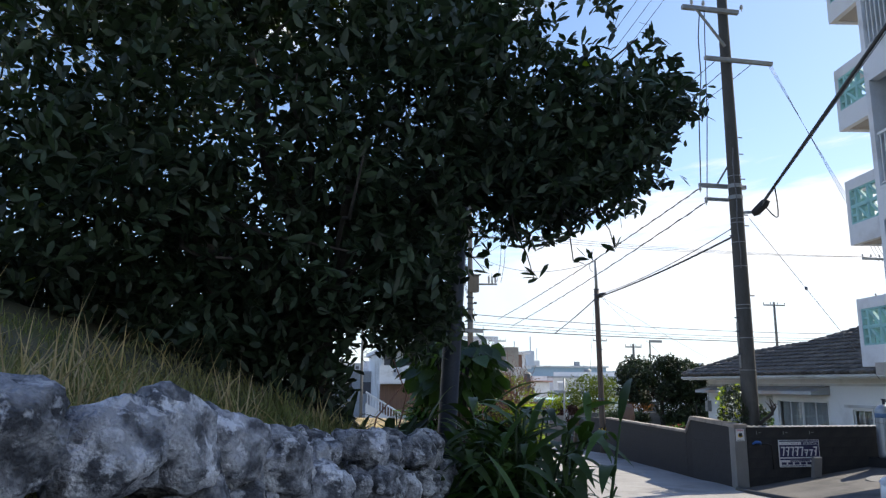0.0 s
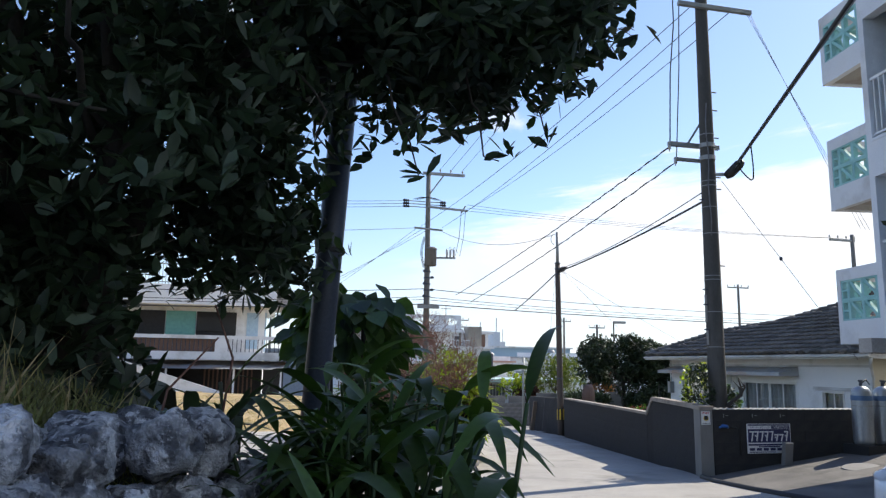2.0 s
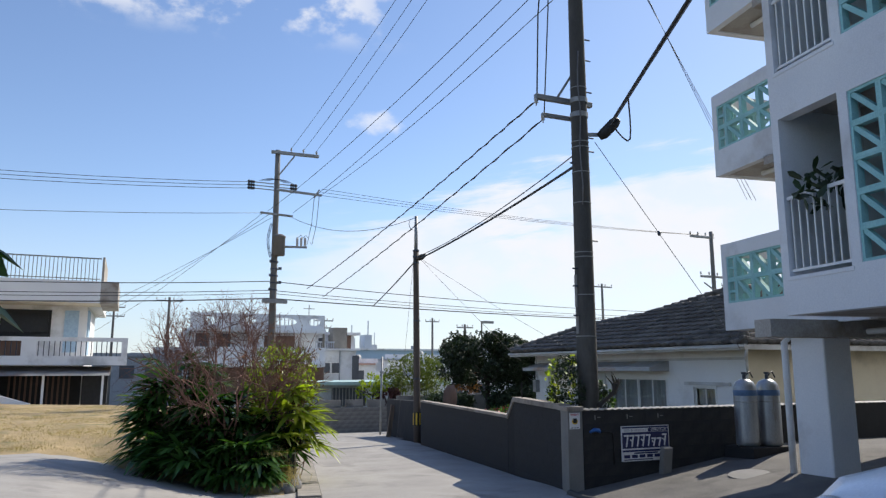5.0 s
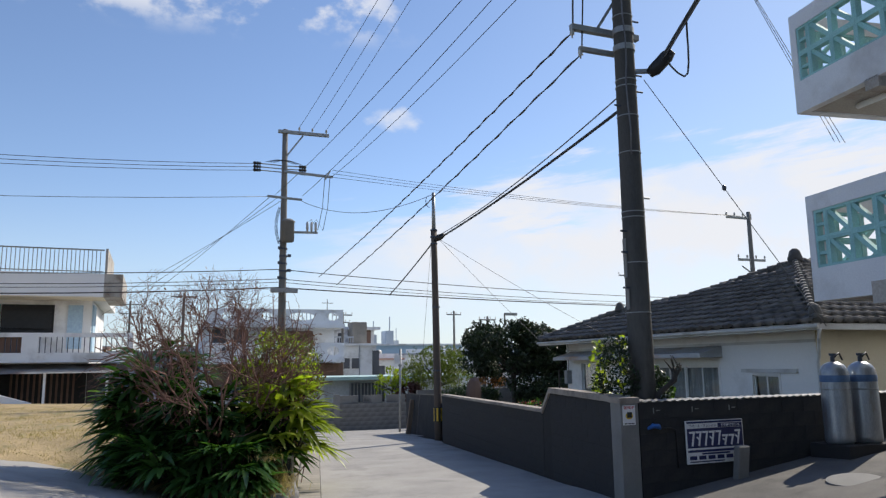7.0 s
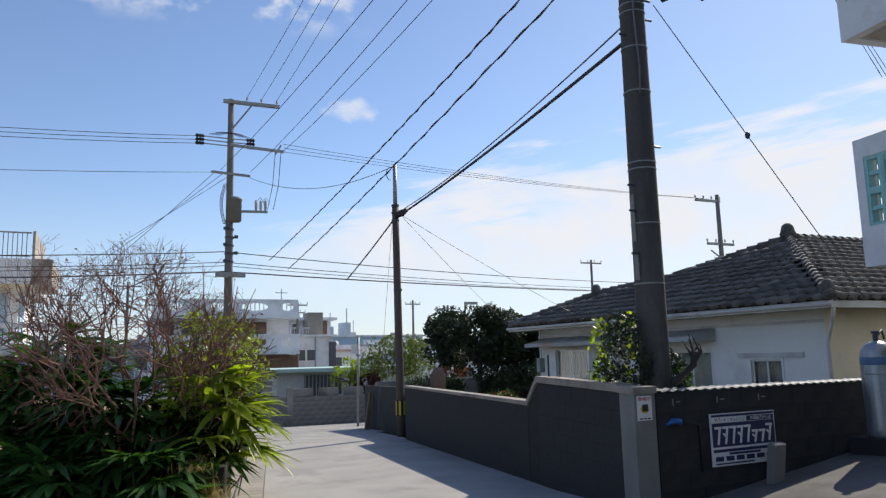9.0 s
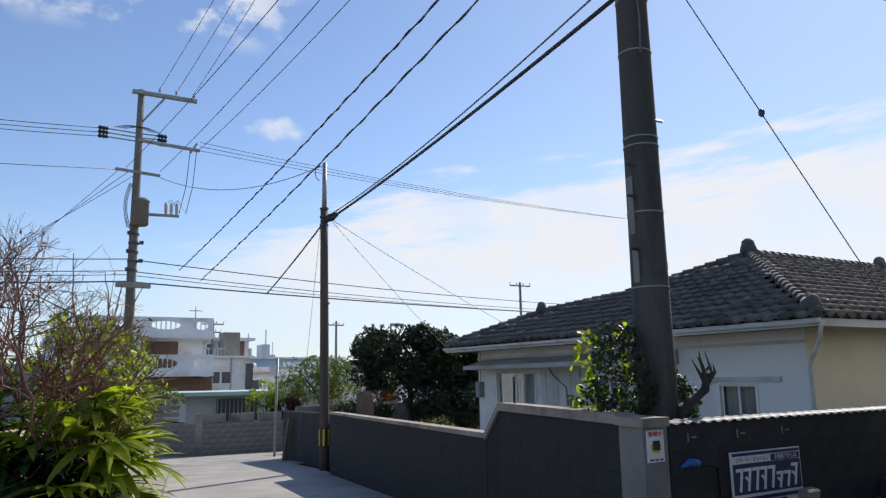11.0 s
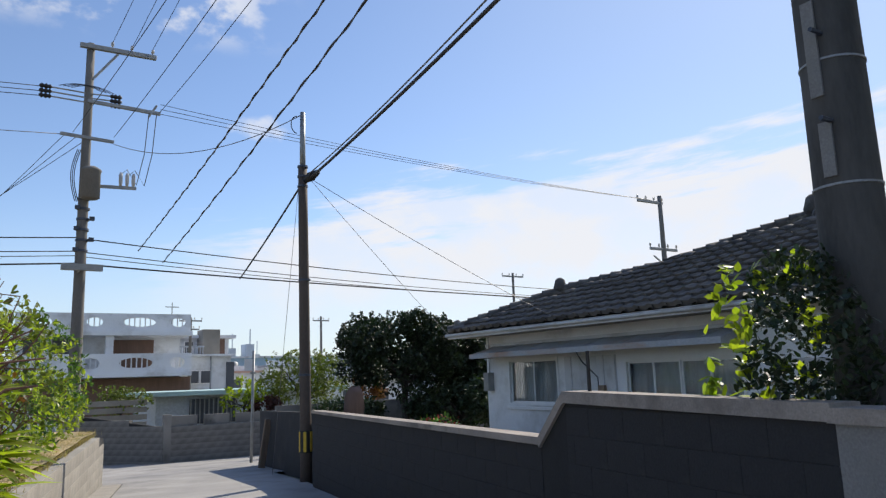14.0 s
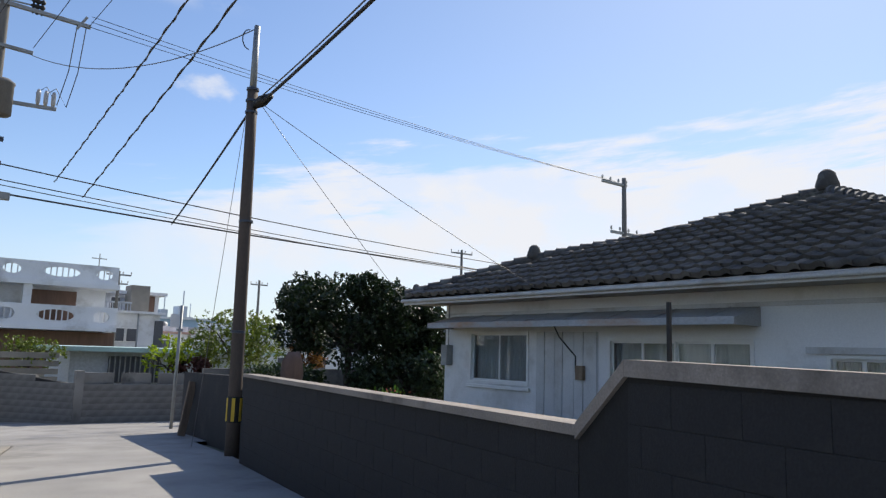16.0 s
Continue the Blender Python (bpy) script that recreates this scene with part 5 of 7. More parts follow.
# sign post and leaning board at the wall's end
post = thing("sign_post", (13.2, 35.3, -1.25), "slim grey steel sign post with a small plate", "sign post")
part("post", tube(bmesh.new(), ((13.2, 35.3, -1.4), (13.24, 35.3, 2.05)), 0.045, 10), M["galv"], post, smooth=True)
part("sign_plate", one_box(12.95, 13.2, 35.26, 35.28, 1.45, 1.8), M["sign_white"], post)
part("bracket", one_box(13.15, 13.3, 35.25, 35.35, 1.35, 1.42), M["galv"], post)
tagged(part("leaning_board", place(one_box(-0.09, 0.09, -0.03, 0.03, 0, 1.2), pose(12.36, 31.8, -1.02, 0, 9, 10)), M["wood"], bevel=0.01), "pale timber board leaning on the wall's end", "board")


# ---- plants ----
def basis(d, up_hint):
    d = d / np.linalg.norm(d, axis=1, keepdims=True)
    s = np.cross(d, up_hint)
    s /= np.maximum(np.linalg.norm(s, axis=1, keepdims=True), 1e-6)
    return d, s, np.cross(s, d)


def leaves(name, pos, d, L, W, material, parent, label="", fold=0.15, rs=None, shape=((0.35, 0.8), (0.72, 1.0))):
    """Many small folded leaves at pos, pointing along d."""
    rs = rs or np.random.RandomState(1)
    n = len(pos)
    hint = rs.normal(0, 0.6, (n, 3)) + np.array((0, 0, 1.0))
    d, s, u = basis(d, hint)
    L, W = np.broadcast_to(L, n)[:, None], np.broadcast_to(W, n)[:, None] / 2
    (a1, w1), (a2, w2) = shape
    up = fold * W * 2
    v = np.stack((pos, pos + d * L * a1 + s * W * w1 + u * up, pos + d * L * a2 + s * W * w2 + u * up, pos + d * L, pos + d * L * a2 - s * W * w2 + u * up, pos + d * L * a1 - s * W * w1 + u * up), 1).reshape(-1, 3)
    b = np.arange(n)[:, None] * 6
    q = np.concatenate((b + np.array((0, 1, 2, 3)), b + np.array((0, 3, 4, 5))), 0)
    return tagged(quads(name, v, q, M[material], parent, label), "", "", "", "stuff")


def ribbons(name, pos, d, L, W, droop, material, parent, label="", seg=6, fold=0.25, peak=0.4, rs=None):
    """Long arching leaves: strips with a midrib."""
    n = len(pos)
    rs = rs or np.random.RandomState(2)
    d, s, u = basis(d, np.array((0, 0, 1.0)) + rs.normal(0, 0.15, (n, 3)))
    L, W, droop = (np.broadcast_to(a, n)[:, None] for a in (L, W, droop))
    rows = []
    for i in range(seg + 1):
        t = i / seg
        w = W / 2 * (math.sin(math.pi * min(1, t ** (math.log(0.5) / math.log(peak)))) ** 0.75 + 0.03) if t < 1 else W * 0.01
        c = pos + d * L * t - np.array((0, 0, 1.0)) * droop * L * t * t
        rows.append(np.stack((c - s * w + u * w * fold, c, c + s * w + u * w * fold), 1))
    v = np.stack(rows, 1).reshape(-1, 3)
    per = (seg + 1) * 3
    b = np.arange(n)[:, None] * per
    q = []
    for i in range(seg):
        for k in range(2):
            q.append(b + np.array((i * 3 + k, i * 3 + k + 1, i * 3 + 4 + k, i * 3 + 3 + k)))
    return quads(name, v, np.concatenate(q, 0), M[material], parent, label, True)


def unit(rs, n):
    v = rs.normal(0, 1, (n, 3))
    return v / np.linalg.norm(v, axis=1, keepdims=True)


def crown_points(rs, blobs, n, shell=0.45):
    """Points in a union of ellipsoids, thicker towards their skins, with gaps."""
    out = []
    tot = sum(b[3] for b in blobs)
    for c, r, _, w in blobs:
        k = int(n * w / tot)
        rad = rs.uniform(shell ** 3, 1, k) ** (1 / 3)
        p = unit(rs, k) * rad[:, None] * np.array(r) + np.array(c)
        keep = np.array([noise.noise(Vector(q) * 1.6) > -0.3 + 0.3 * noise.noise(Vector(q) * 3.6) for q in p])
        out.append(p[keep])
    return np.concatenate(out)


def twig_leaves(rs, tips, per, spread=0.09):
    """Whorls of leaves round twig tips."""
    n = len(tips)
    ax = unit(rs, n) * 0.8 + np.array((0, 0, 0.25))
    ax /= np.linalg.norm(ax, axis=1, keepdims=True)
    P, D = [], []
    for k in range(per):
        o = unit(rs, n)
        dd = ax * 0.75 + o * 0.85
        P.append(tips - ax * spread * rs.uniform(0, 1.2, (n, 1)))
        D.append(dd)
    return np.concatenate(P), np.concatenate(D)


def limb(bm, a, b, r0, r1, wob, rs, seg=5):
    a, b = Vector(a), Vector(b)
    pts = [a.lerp(b, i / seg) + Vector(rs.normal(0, wob, 3)) * (0 if i in (0, seg) else 1) for i in range(seg + 1)]
    tube(bm, pts, [r0 + (r1 - r0) * i / seg for i in range(seg + 1)], 7)
    return pts


# large dark tree over the stone wall
rs = np.random.RandomState(7)
tree = thing("tree", (0.75, 6.0, 0.4), "dense dark-leaved broadleaf tree spreading over the stone wall", "tree")
bm = bmesh.new()
limb(bm, (0.68, 6.05, 0.3), (0.68, 6.0, 2.2), 0.15, 0.12, 0.02, rs)
part("trunk", bm, M["bark"], tree, smooth=True)
bm = bmesh.new()
for c in ((-1.2, 5.9, 3.6), (0.2, 5.3, 3.9), (1.6, 5.6, 3.3), (2.6, 5.6, 3.7), (0.4, 6.8, 4.2), (0.9, 5.2, 2.9), (-0.4, 5.2, 2.7)):
    pts = limb(bm, (0.7, 6.0, 2.15), c, 0.08, 0.025, 0.08, rs)
    for _ in range(5):
        q = Vector(c) + Vector(rs.normal(0, 0.45, 3))
        limb(bm, pts[rs.randint(2, 5)], q, 0.02, 0.006, 0.05, rs, 4)
for tip in ((2.12, 5.4, 2.42), (2.75, 5.5, 2.7), (1.75, 5.3, 2.45), (2.5, 5.45, 2.55)):
    limb(bm, (tip[0] - 0.25, tip[1] + 0.05, tip[2] + 0.55), tip, 0.008, 0.003, 0.03, rs, 5)
part("branchwork", bm, M["bark"], tree, smooth=True)
blobs = [((-1.6, 6.0, 3.9), (2.3, 1.9, 1.8), 0, 5.0), ((0.3, 5.9, 3.7), (1.8, 1.6, 1.55), 0, 4.2), ((1.5, 5.7, 3.55), (1.2, 1.2, 1.0), 0, 1.9), ((2.35, 5.6, 3.75), (0.85, 0.95, 0.75), 0, 1.2), ((2.15, 5.5, 3.2), (0.65, 0.7, 0.38), 0, 0.45), ((1.4, 5.8, 4.6), (0.7, 1.1, 0.5), 0, 0.4), ((2.35, 5.7, 4.9), (0.5, 0.6, 0.3), 0, 0.1), ((-0.2, 5.8, 5.2), (1.6, 1.8, 0.9), 0, 2.6), ((-1.0, 5.4, 2.7), (1.3, 1.2, 0.6), 0, 1.2), ((0.9, 5.7, 2.5), (0.75, 0.9, 0.45), 0, 0.55), ((1.3, 6.0, 2.2), (0.3, 0.4, 0.26), 0, 0.2), ((2.6, 5.5, 3.3), (0.55, 0.65, 0.36), 0, 0.42), ((2.35, 5.5, 2.98), (0.45, 0.45, 0.2), 0, 0.2), ((2.9, 5.55, 3.75), (0.48, 0.6, 0.4), 0, 0.4), ((2.75, 5.6, 4.3), (0.4, 0.5, 0.4), 0, 0.1), ((1.5, 5.8, 2.62), (0.5, 0.5, 0.42), 0, 0.33), ((1.62, 5.9, 2.3), (0.28, 0.3, 0.18), 0, 0.12), ((1.58, 6.4, 2.35), (0.17, 0.25, 0.36), 0, 0.16), ((-0.1, 5.9, 2.15), (0.8, 0.8, 0.5), 0, 0.8), ((-1.3, 6.0, 2.1), (1.0, 0.9, 0.6), 0, 0.9)]
tips = crown_points(rs, blobs, 15800)
low_gap = (tips[:, 0] > 1.62) & (tips[:, 1] < 6.15) & (tips[:, 2] < 3.02 - 0.35 * np.clip((tips[:, 0] - 1.75) / 0.7, 0, 1))
tips = tips[~low_gap]
thin_top = np.array([p[0] > 1.95 and p[2] > 3.85 and noise.noise(Vector(p) * 2.4) < 0.16 for p in tips])
tips = tips[~thin_top]
tips = tips + rs.normal(0, 0.06, tips.shape)
hang_tips = np.array([(2.12, 5.4, 2.45), (2.75, 5.5, 2.74), (1.75, 5.3, 2.5), (2.5, 5.45, 2.6), (2.05, 5.4, 2.62), (2.7, 5.5, 2.9), (1.7, 5.32, 2.68)])
tips = np.concatenate((tips, hang_tips))
P, D = twig_leaves(rs, tips, 7)
leaves("crown", P, D, rs.uniform(0.07, 0.125, len(P)), rs.uniform(0.026, 0.048, len(P)), "leaf_dark", tree, "dense glossy dark green leaves", 0.1, rs)
yel = tips[rs.choice(len(tips), 45)]
leaves("yellow_leaves", yel + rs.normal(0, 0.05, yel.shape), unit(rs, 45), 0.09, 0.045, "leaf_yellow", tree, "scattered yellowing leaves", 0.1, rs)

# slanting dark steel pole
sp = thing("steel_pole", (1.95, 6.78, 0.0), "dark blue-grey steel pole leaning slightly among plants", "pole")
part("shaft", tube(bmesh.new(), ((1.71, 6.75, -0.1), (1.99, 6.78, 4.9)), 0.078, 18), M["dark_metal"], sp, smooth=True)
for z in (2.28,):
    part("band", lathe(bmesh.new(), ((0.08, 0), (0.09, 0.002), (0.09, 0.03), (0.08, 0.032)), (1.716 + z * 0.056, 6.76, z), 18), M["rubber"], sp)

# dry stone wall
stone_wall = thing("stone_wall", (0.6, 3.0, 0.3), "rough dry-laid limestone wall with grass on top", "stone wall")
rng = random.Random(21)


def wall_line(s):
    """Foot of the stone wall's face, s from 0 to 1."""
    return -0.5 + 1.98 * s, 1.0 + 4.1 * s


seed = 0
for row in range(9):
    s = -0.14 + 0.05 * rng.random()
    while s < 1.02:
        r = rng.uniform(0.055, 0.13) if row else rng.uniform(0.065, 0.14)
        s += r * 1.12 / 4.55
        x, y = wall_line(s)
        topz = 1.77 - 0.38 * max(0.0, s)
        z = topz - 0.06 - row * 0.16 + rng.uniform(-0.035, 0.035)
        out = row * 0.03 + rng.uniform(-0.05, 0.05)
        turn = pose(x - 0.12 + out, y, z, rng.uniform(-25, 25), rng.uniform(-25, 25), 65 + rng.uniform(-40, 40))
        part("stone", place(boulder(r, seed, (1.0, 0.82, rng.uniform(0.72, 0.9)), 4 if row < 3 else 2, 0.2, 1.3), turn), M["stone"], stone_wall, smooth=True)
        seed += 1
        if row == 0:
            part("stone", place(boulder(rng.uniform(0.08, 0.13), seed, (1.0, 0.85, 0.75), 4, 0.22, 1.3), pose(x - 0.36 + rng.uniform(-0.08, 0.08), y + 0.1, z - 0.01, rng.uniform(-20, 20), 0, rng.uniform(0, 180))), M["stone"], stone_wall, smooth=True)
            seed += 1
        s += r * 1.12 / 4.55
bx, by = steps(-7, 1.0, 0.35), steps(-3, 8.5, 0.4)


def bank_z(x, y):
    s = (y - 1.0) / 4.2
    e = wall_line(s)[0] - 0.45 - x
    top = 1.66 - 0.33 * min(max(s, 0), 1.8)
    return min(top + min(max(e, 0) * 0.42, 0.85), 0.1 + (e + 0.35) * 3.2) + 0.04 * noise.noise(Vector((x * 2, y * 2, 0)))


sheet("bank", bx, by, lambda x, y: max(bank_z(x, y), 0.0) if y < 6.8 else max(bank_z(x, y) - (y - 6.8) * 0.9, -0.1), M["soil"], label="raised grassy earth bank behind the stone wall", category="bank")


def tufts(name, n, place_fn, height, material, label, seed, blades=14, spread=0.05):
    rs = np.random.RandomState(seed)
    P, D, L = [], [], []
    for _ in range(n):
        x, y, z, k = place_fn(rs)
        m = blades
        P.append(np.array((x, y, z)) + rs.normal(0, spread, (m, 3)) * np.array((1, 1, 0)))
        dd = rs.normal(0, 0.42, (m, 3))
        dd[:, 2] = 1
        D.append(dd)
        L.append(height * k * rs.uniform(0.5, 1.3, m))
    P, D, L = np.concatenate(P), np.concatenate(D), np.concatenate(L)
    ob = ribbons(name, P, D, L, rs.uniform(0.004, 0.009, len(P)), rs.uniform(0.05, 0.6, len(P)), material, None, "", 4, 0.2, 0.25, rs)
    return tagged(ob, label, "grass", "", "stuff")


def on_bank(rs):
    s = rs.uniform(-0.4, 1.1)
    x, y = wall_line(s)
    x += -0.42 - abs(rs.normal(0, 0.7))
    return x, y, bank_z(x, y) - 0.02, 1.0


tufts("bank_grass", 2400, on_bank, 0.11, "grass", "short green grass on the bank", 3, 18, 0.09)
tufts("bank_grass", 60, on_bank, 0.36, "dry_grass", "long dry grass stalks along the stone wall", 5, 9, 0.05)


def on_brow(rs):
    s = rs.uniform(0.1, 0.6)
    x, y = wall_line(s)
    x += -0.5 - abs(rs.normal(0, 0.16))
    return x, y, bank_z(x, y) - 0.03, 1.0


tufts("brow_grass", 46, on_brow, 0.5, "dry_grass", "tall wispy grass leaning over the stones", 6, 12, 0.03)
tufts("brow_grass", 200, on_brow, 0.2, "grass", "tangled green grass on the brow of the stones", 8, 16, 0.07)

# ginger-like clump
rs = np.random.RandomState(12)
ginger = thing("ginger_plant", (2.05, 5.8, 0.05), "clump of tall arching lance-shaped green leaves", "plant")
bm = bmesh.new()
P, D, L, W, DR = [], [], [], [], []
for i in range(115):
    a, r = rs.uniform(0, math.tau), abs(rs.normal(0, 0.38))
    bx0, by0 = 2.0 + r * math.cos(a) * 1.0, 5.4 + r * math.sin(a) * 0.95
    lean = np.array((math.cos(a), math.sin(a))) * rs.uniform(0.05, 0.4) + np.array((0.22 * rs.uniform(0, 1), -0.08))
    h = rs.uniform(0.8, 1.55)
    if bx0 + lean[0] > 2.45:
        continue
    pts = [Vector((bx0 + lean[0] * t * t, by0 + lean[1] * t * t, 0.02 + h * t)) for t in (0, 0.35, 0.7, 1.0)]
    tube(bm, pts, (0.014, 0.013, 0.01, 0.006), 6)
    ang = rs.uniform(0, math.tau)
    for k in range(13):
        t = 0.25 + 0.75 * k / 12
        q = pts[0].lerp(pts[-1], t)
        side = ang + (k % 2) * math.pi + rs.uniform(-0.4, 0.4)
        P.append(tuple(Vector((bx0 + lean[0] * t * t, by0 + lean[1] * t * t, 0.02 + h * t))))
        D.append((math.cos(side) * 0.8 + lean[0], math.sin(side) * 0.8 + lean[1], 0.72))
        L.append(rs.uniform(0.4, 0.66))
        W.append(rs.uniform(0.045, 0.078))
        DR.append(rs.uniform(0.25, 0.8))
part("stalkwork", bm, M["leaf_ginger"], ginger, smooth=True)
P, D = np.array(P), np.array(D)
keep = P[:, 0] + D[:, 0] * 0.42 < 2.5
P, D, L, W, DR = P[keep], D[keep], np.array(L)[keep], np.array(W)[keep], np.array(DR)[keep]
near = P[:, 2] > np.sort(P[:, 2])[-270]
for i in np.flatnonzero(near):
    ribbons("leaf", P[i:i + 1], D[i:i + 1], L[i], W[i], DR[i], "leaf_ginger", ginger, "", 7, 0.22, 0.42, rs)
tagged(ribbons("foliage", P[~near], D[~near], L[~near], W[~near], DR[~near], "leaf_ginger", ginger, "broad lance-shaped leaves", 7, 0.22, 0.42, rs), "", "", "", "stuff")
for i in range(18):
    a = rs.uniform(1.2, 4.6)
    s0 = np.array([(2.02 + 0.25 * math.cos(a), 5.35 + 0.3 * math.sin(a), rs.uniform(0.85, 1.3))])
    ribbons("long_leaf", s0, np.array([(math.cos(a) * 0.6, math.sin(a) * 0.6, 1.0)]), rs.uniform(0.5, 0.68), rs.uniform(0.05, 0.07), rs.uniform(0.3, 0.6), "leaf_ginger", ginger, "", 9, 0.25, 0.42, rs)

# darker lance-leaved plants behind the stones
dark_plant = thing("lance_leaf_plant", (0.95, 6.0, 0.6), "dark lance-leaved plants in the shade of the tree", "plant")
n = 150
P = np.stack((rs.uniform(0.35, 1.5, n), rs.uniform(5.6, 6.5, n), rs.uniform(0.7, 1.35, n)), 1)
D = rs.normal(0, 0.6, (n, 3)) + np.array((0.1, -0.1, 0.9))
for i in range(n):
    ribbons("leaf", P[i:i + 1], D[i:i + 1], rs.uniform(0.35, 0.6), rs.uniform(0.04, 0.075), rs.uniform(0.2, 0.8), "leaf_dark", dark_plant, "", 6, 0.25, 0.42, rs)

for i in range(70):
    p0 = np.array([(rs.uniform(0.75, 1.75), rs.uniform(5.4, 6.3), rs.uniform(0.75, 1.2))])
    d0 = np.array([(rs.normal(0, 0.55), rs.normal(-0.1, 0.4), rs.uniform(0.35, 1.1))])
    ribbons("leaf", p0, d0, rs.uniform(0.5, 0.8), rs.uniform(0.08, 0.13), rs.uniform(0.15, 0.7), "leaf_dark", dark_plant, "", 7, 0.2, 0.45, rs)

# drooping broad-leaved shrub
shrub = thing("broadleaf_shrub", (2.1, 7.9, -0.05), "small shrub with large drooping heart-shaped leaves", "shrub")
bm = bmesh.new()
for i in range(7):
    limb(bm, (2.1, 7.9, -0.1), (2.1 + rs.normal(0, 0.25), 7.9 + rs.normal(0, 0.25), 1.85 + rs.uniform(0, 0.3)), 0.025, 0.01, 0.04, rs)
part("stalkwork", bm, M["bark"], shrub, smooth=True)
tips = unit(rs, 230) * np.array((0.52, 0.5, 0.36)) * rs.uniform(0.5, 1, (230, 1)) + np.array((2.08, 7.9, 1.9))
dd = (tips - np.array((2.1, 7.9, 2.15))) * np.array((1.4, 1.4, 0.3)) + np.array((0, 0, -0.35))
leaves("foliage", tips, dd, rs.uniform(0.16, 0.25, 230), rs.uniform(0.11, 0.17, 230), "leaf_ginger", shrub, "large heart-shaped leaves", 0.12, rs, ((0.25, 1.0), (0.6, 0.85)))
# undergrowth behind the stone wall
under = thing("undergrowth", (0.5, 6.6, 0.3), "dark tangled undergrowth beneath a tree", "shrub")
pts = rs.uniform(0, 1, (15000, 3)) * np.array((2.7, 1.5, 1.7)) + np.array((-2.3, 6.1, 0.9))
keep = np.array([noise.noise(Vector(p) * 1.7) > -0.4 and p[2] < 2.0 + 0.7 * (0.6 + noise.noise(Vector((p[0] * 1.6, 0, 3)))) for p in pts])
pts = pts[keep]
near_trunk = rs.uniform(0, 1, (2200, 3)) * np.array((0.62, 0.7, 1.35)) + np.array((0.3, 5.55, 0.85))
pts = np.concatenate((pts, near_trunk))
leaves("foliage", pts, unit(rs, len(pts)) + np.array((0, 0, 0.2)), rs.uniform(0.07, 0.15, len(pts)), rs.uniform(0.03, 0.06, len(pts)), "leaf_dark", under, "", 0.12, rs)
bm = bmesh.new()
for i in range(30):
    x, y = rs.uniform(-1.5, 1.6), rs.uniform(5.6, 7.2)
    limb(bm, (x, y, 0.3), (x + rs.normal(0, 0.3), y + rs.normal(0, 0.2), rs.uniform(1.2, 1.9)), 0.012, 0.004, 0.05, rs)
part("stalkwork", bm, M["twig"], under, smooth=True)


# planted corner: bare shrub, palm-leaved clump, yellowing shrubs
def branching(bm, rs, p, d, length, r, depth, up=0.25, ends=None):
    q = p + d * length
    if ((q.x - 4.75) / 1.9) ** 2 + ((q.y - 18.7) / 1.5) ** 2 + ((q.z - 1.0) / 2.05) ** 2 > rs.uniform(0.85, 1.2):
        if ends is not None:
            ends.append(tuple(p))
        return
    mid = p.lerp(q, 0.5) + Vector(rs.normal(0, 0.06, 3)) * length
    tube(bm, (p, mid, q), (r, r * 0.85, r * 0.7), 6 if depth > 2 else 4, False)
    if depth == 0:
        if ends is not None:
            ends.append(tuple(q))
        return
    for k in range(2 if rs.uniform() < 0.55 else 3):
        nd = (d + Vector(rs.normal(0, 0.48, 3)) + Vector((0, 0, up * 0.35))).normalized()
        branching(bm, rs, q if k < 2 else mid, nd, length * rs.uniform(0.62, 0.86), r * 0.72, depth - 1, up, ends)


rs = np.random.RandomState(31)
bare = thing("bare_shrub", (4.9, 18.4, 0.1), "leafless twiggy shrub with reddish-brown branches", "shrub")
ends = []
for i in range(14):
    tilt = (0.3, 0.65, 1.0)[i % 3]
    bm = bmesh.new()
    a = i * 5 / 14 * math.tau + rs.uniform(-0.2, 0.2)
    branching(bm, rs, Vector((4.85 + 0.35 * math.cos(a), 18.7 + 0.35 * math.sin(a), 0.05)), Vector((0.75 * math.cos(a) * tilt, 0.55 * math.sin(a) * tilt, 1)).normalized(), rs.uniform(0.78, 0.95), 0.021, 7, 0.12, ends)
    part("stem", bm, M["twig"], bare, smooth=True)
E_ = np.array(ends)
sel = E_[rs.choice(len(E_), 160)]
leaves("bud_leaves", sel, unit(rs, 160), 0.05, 0.025, "leaf_rust", bare, "few withered leaves", 0.1, rs)


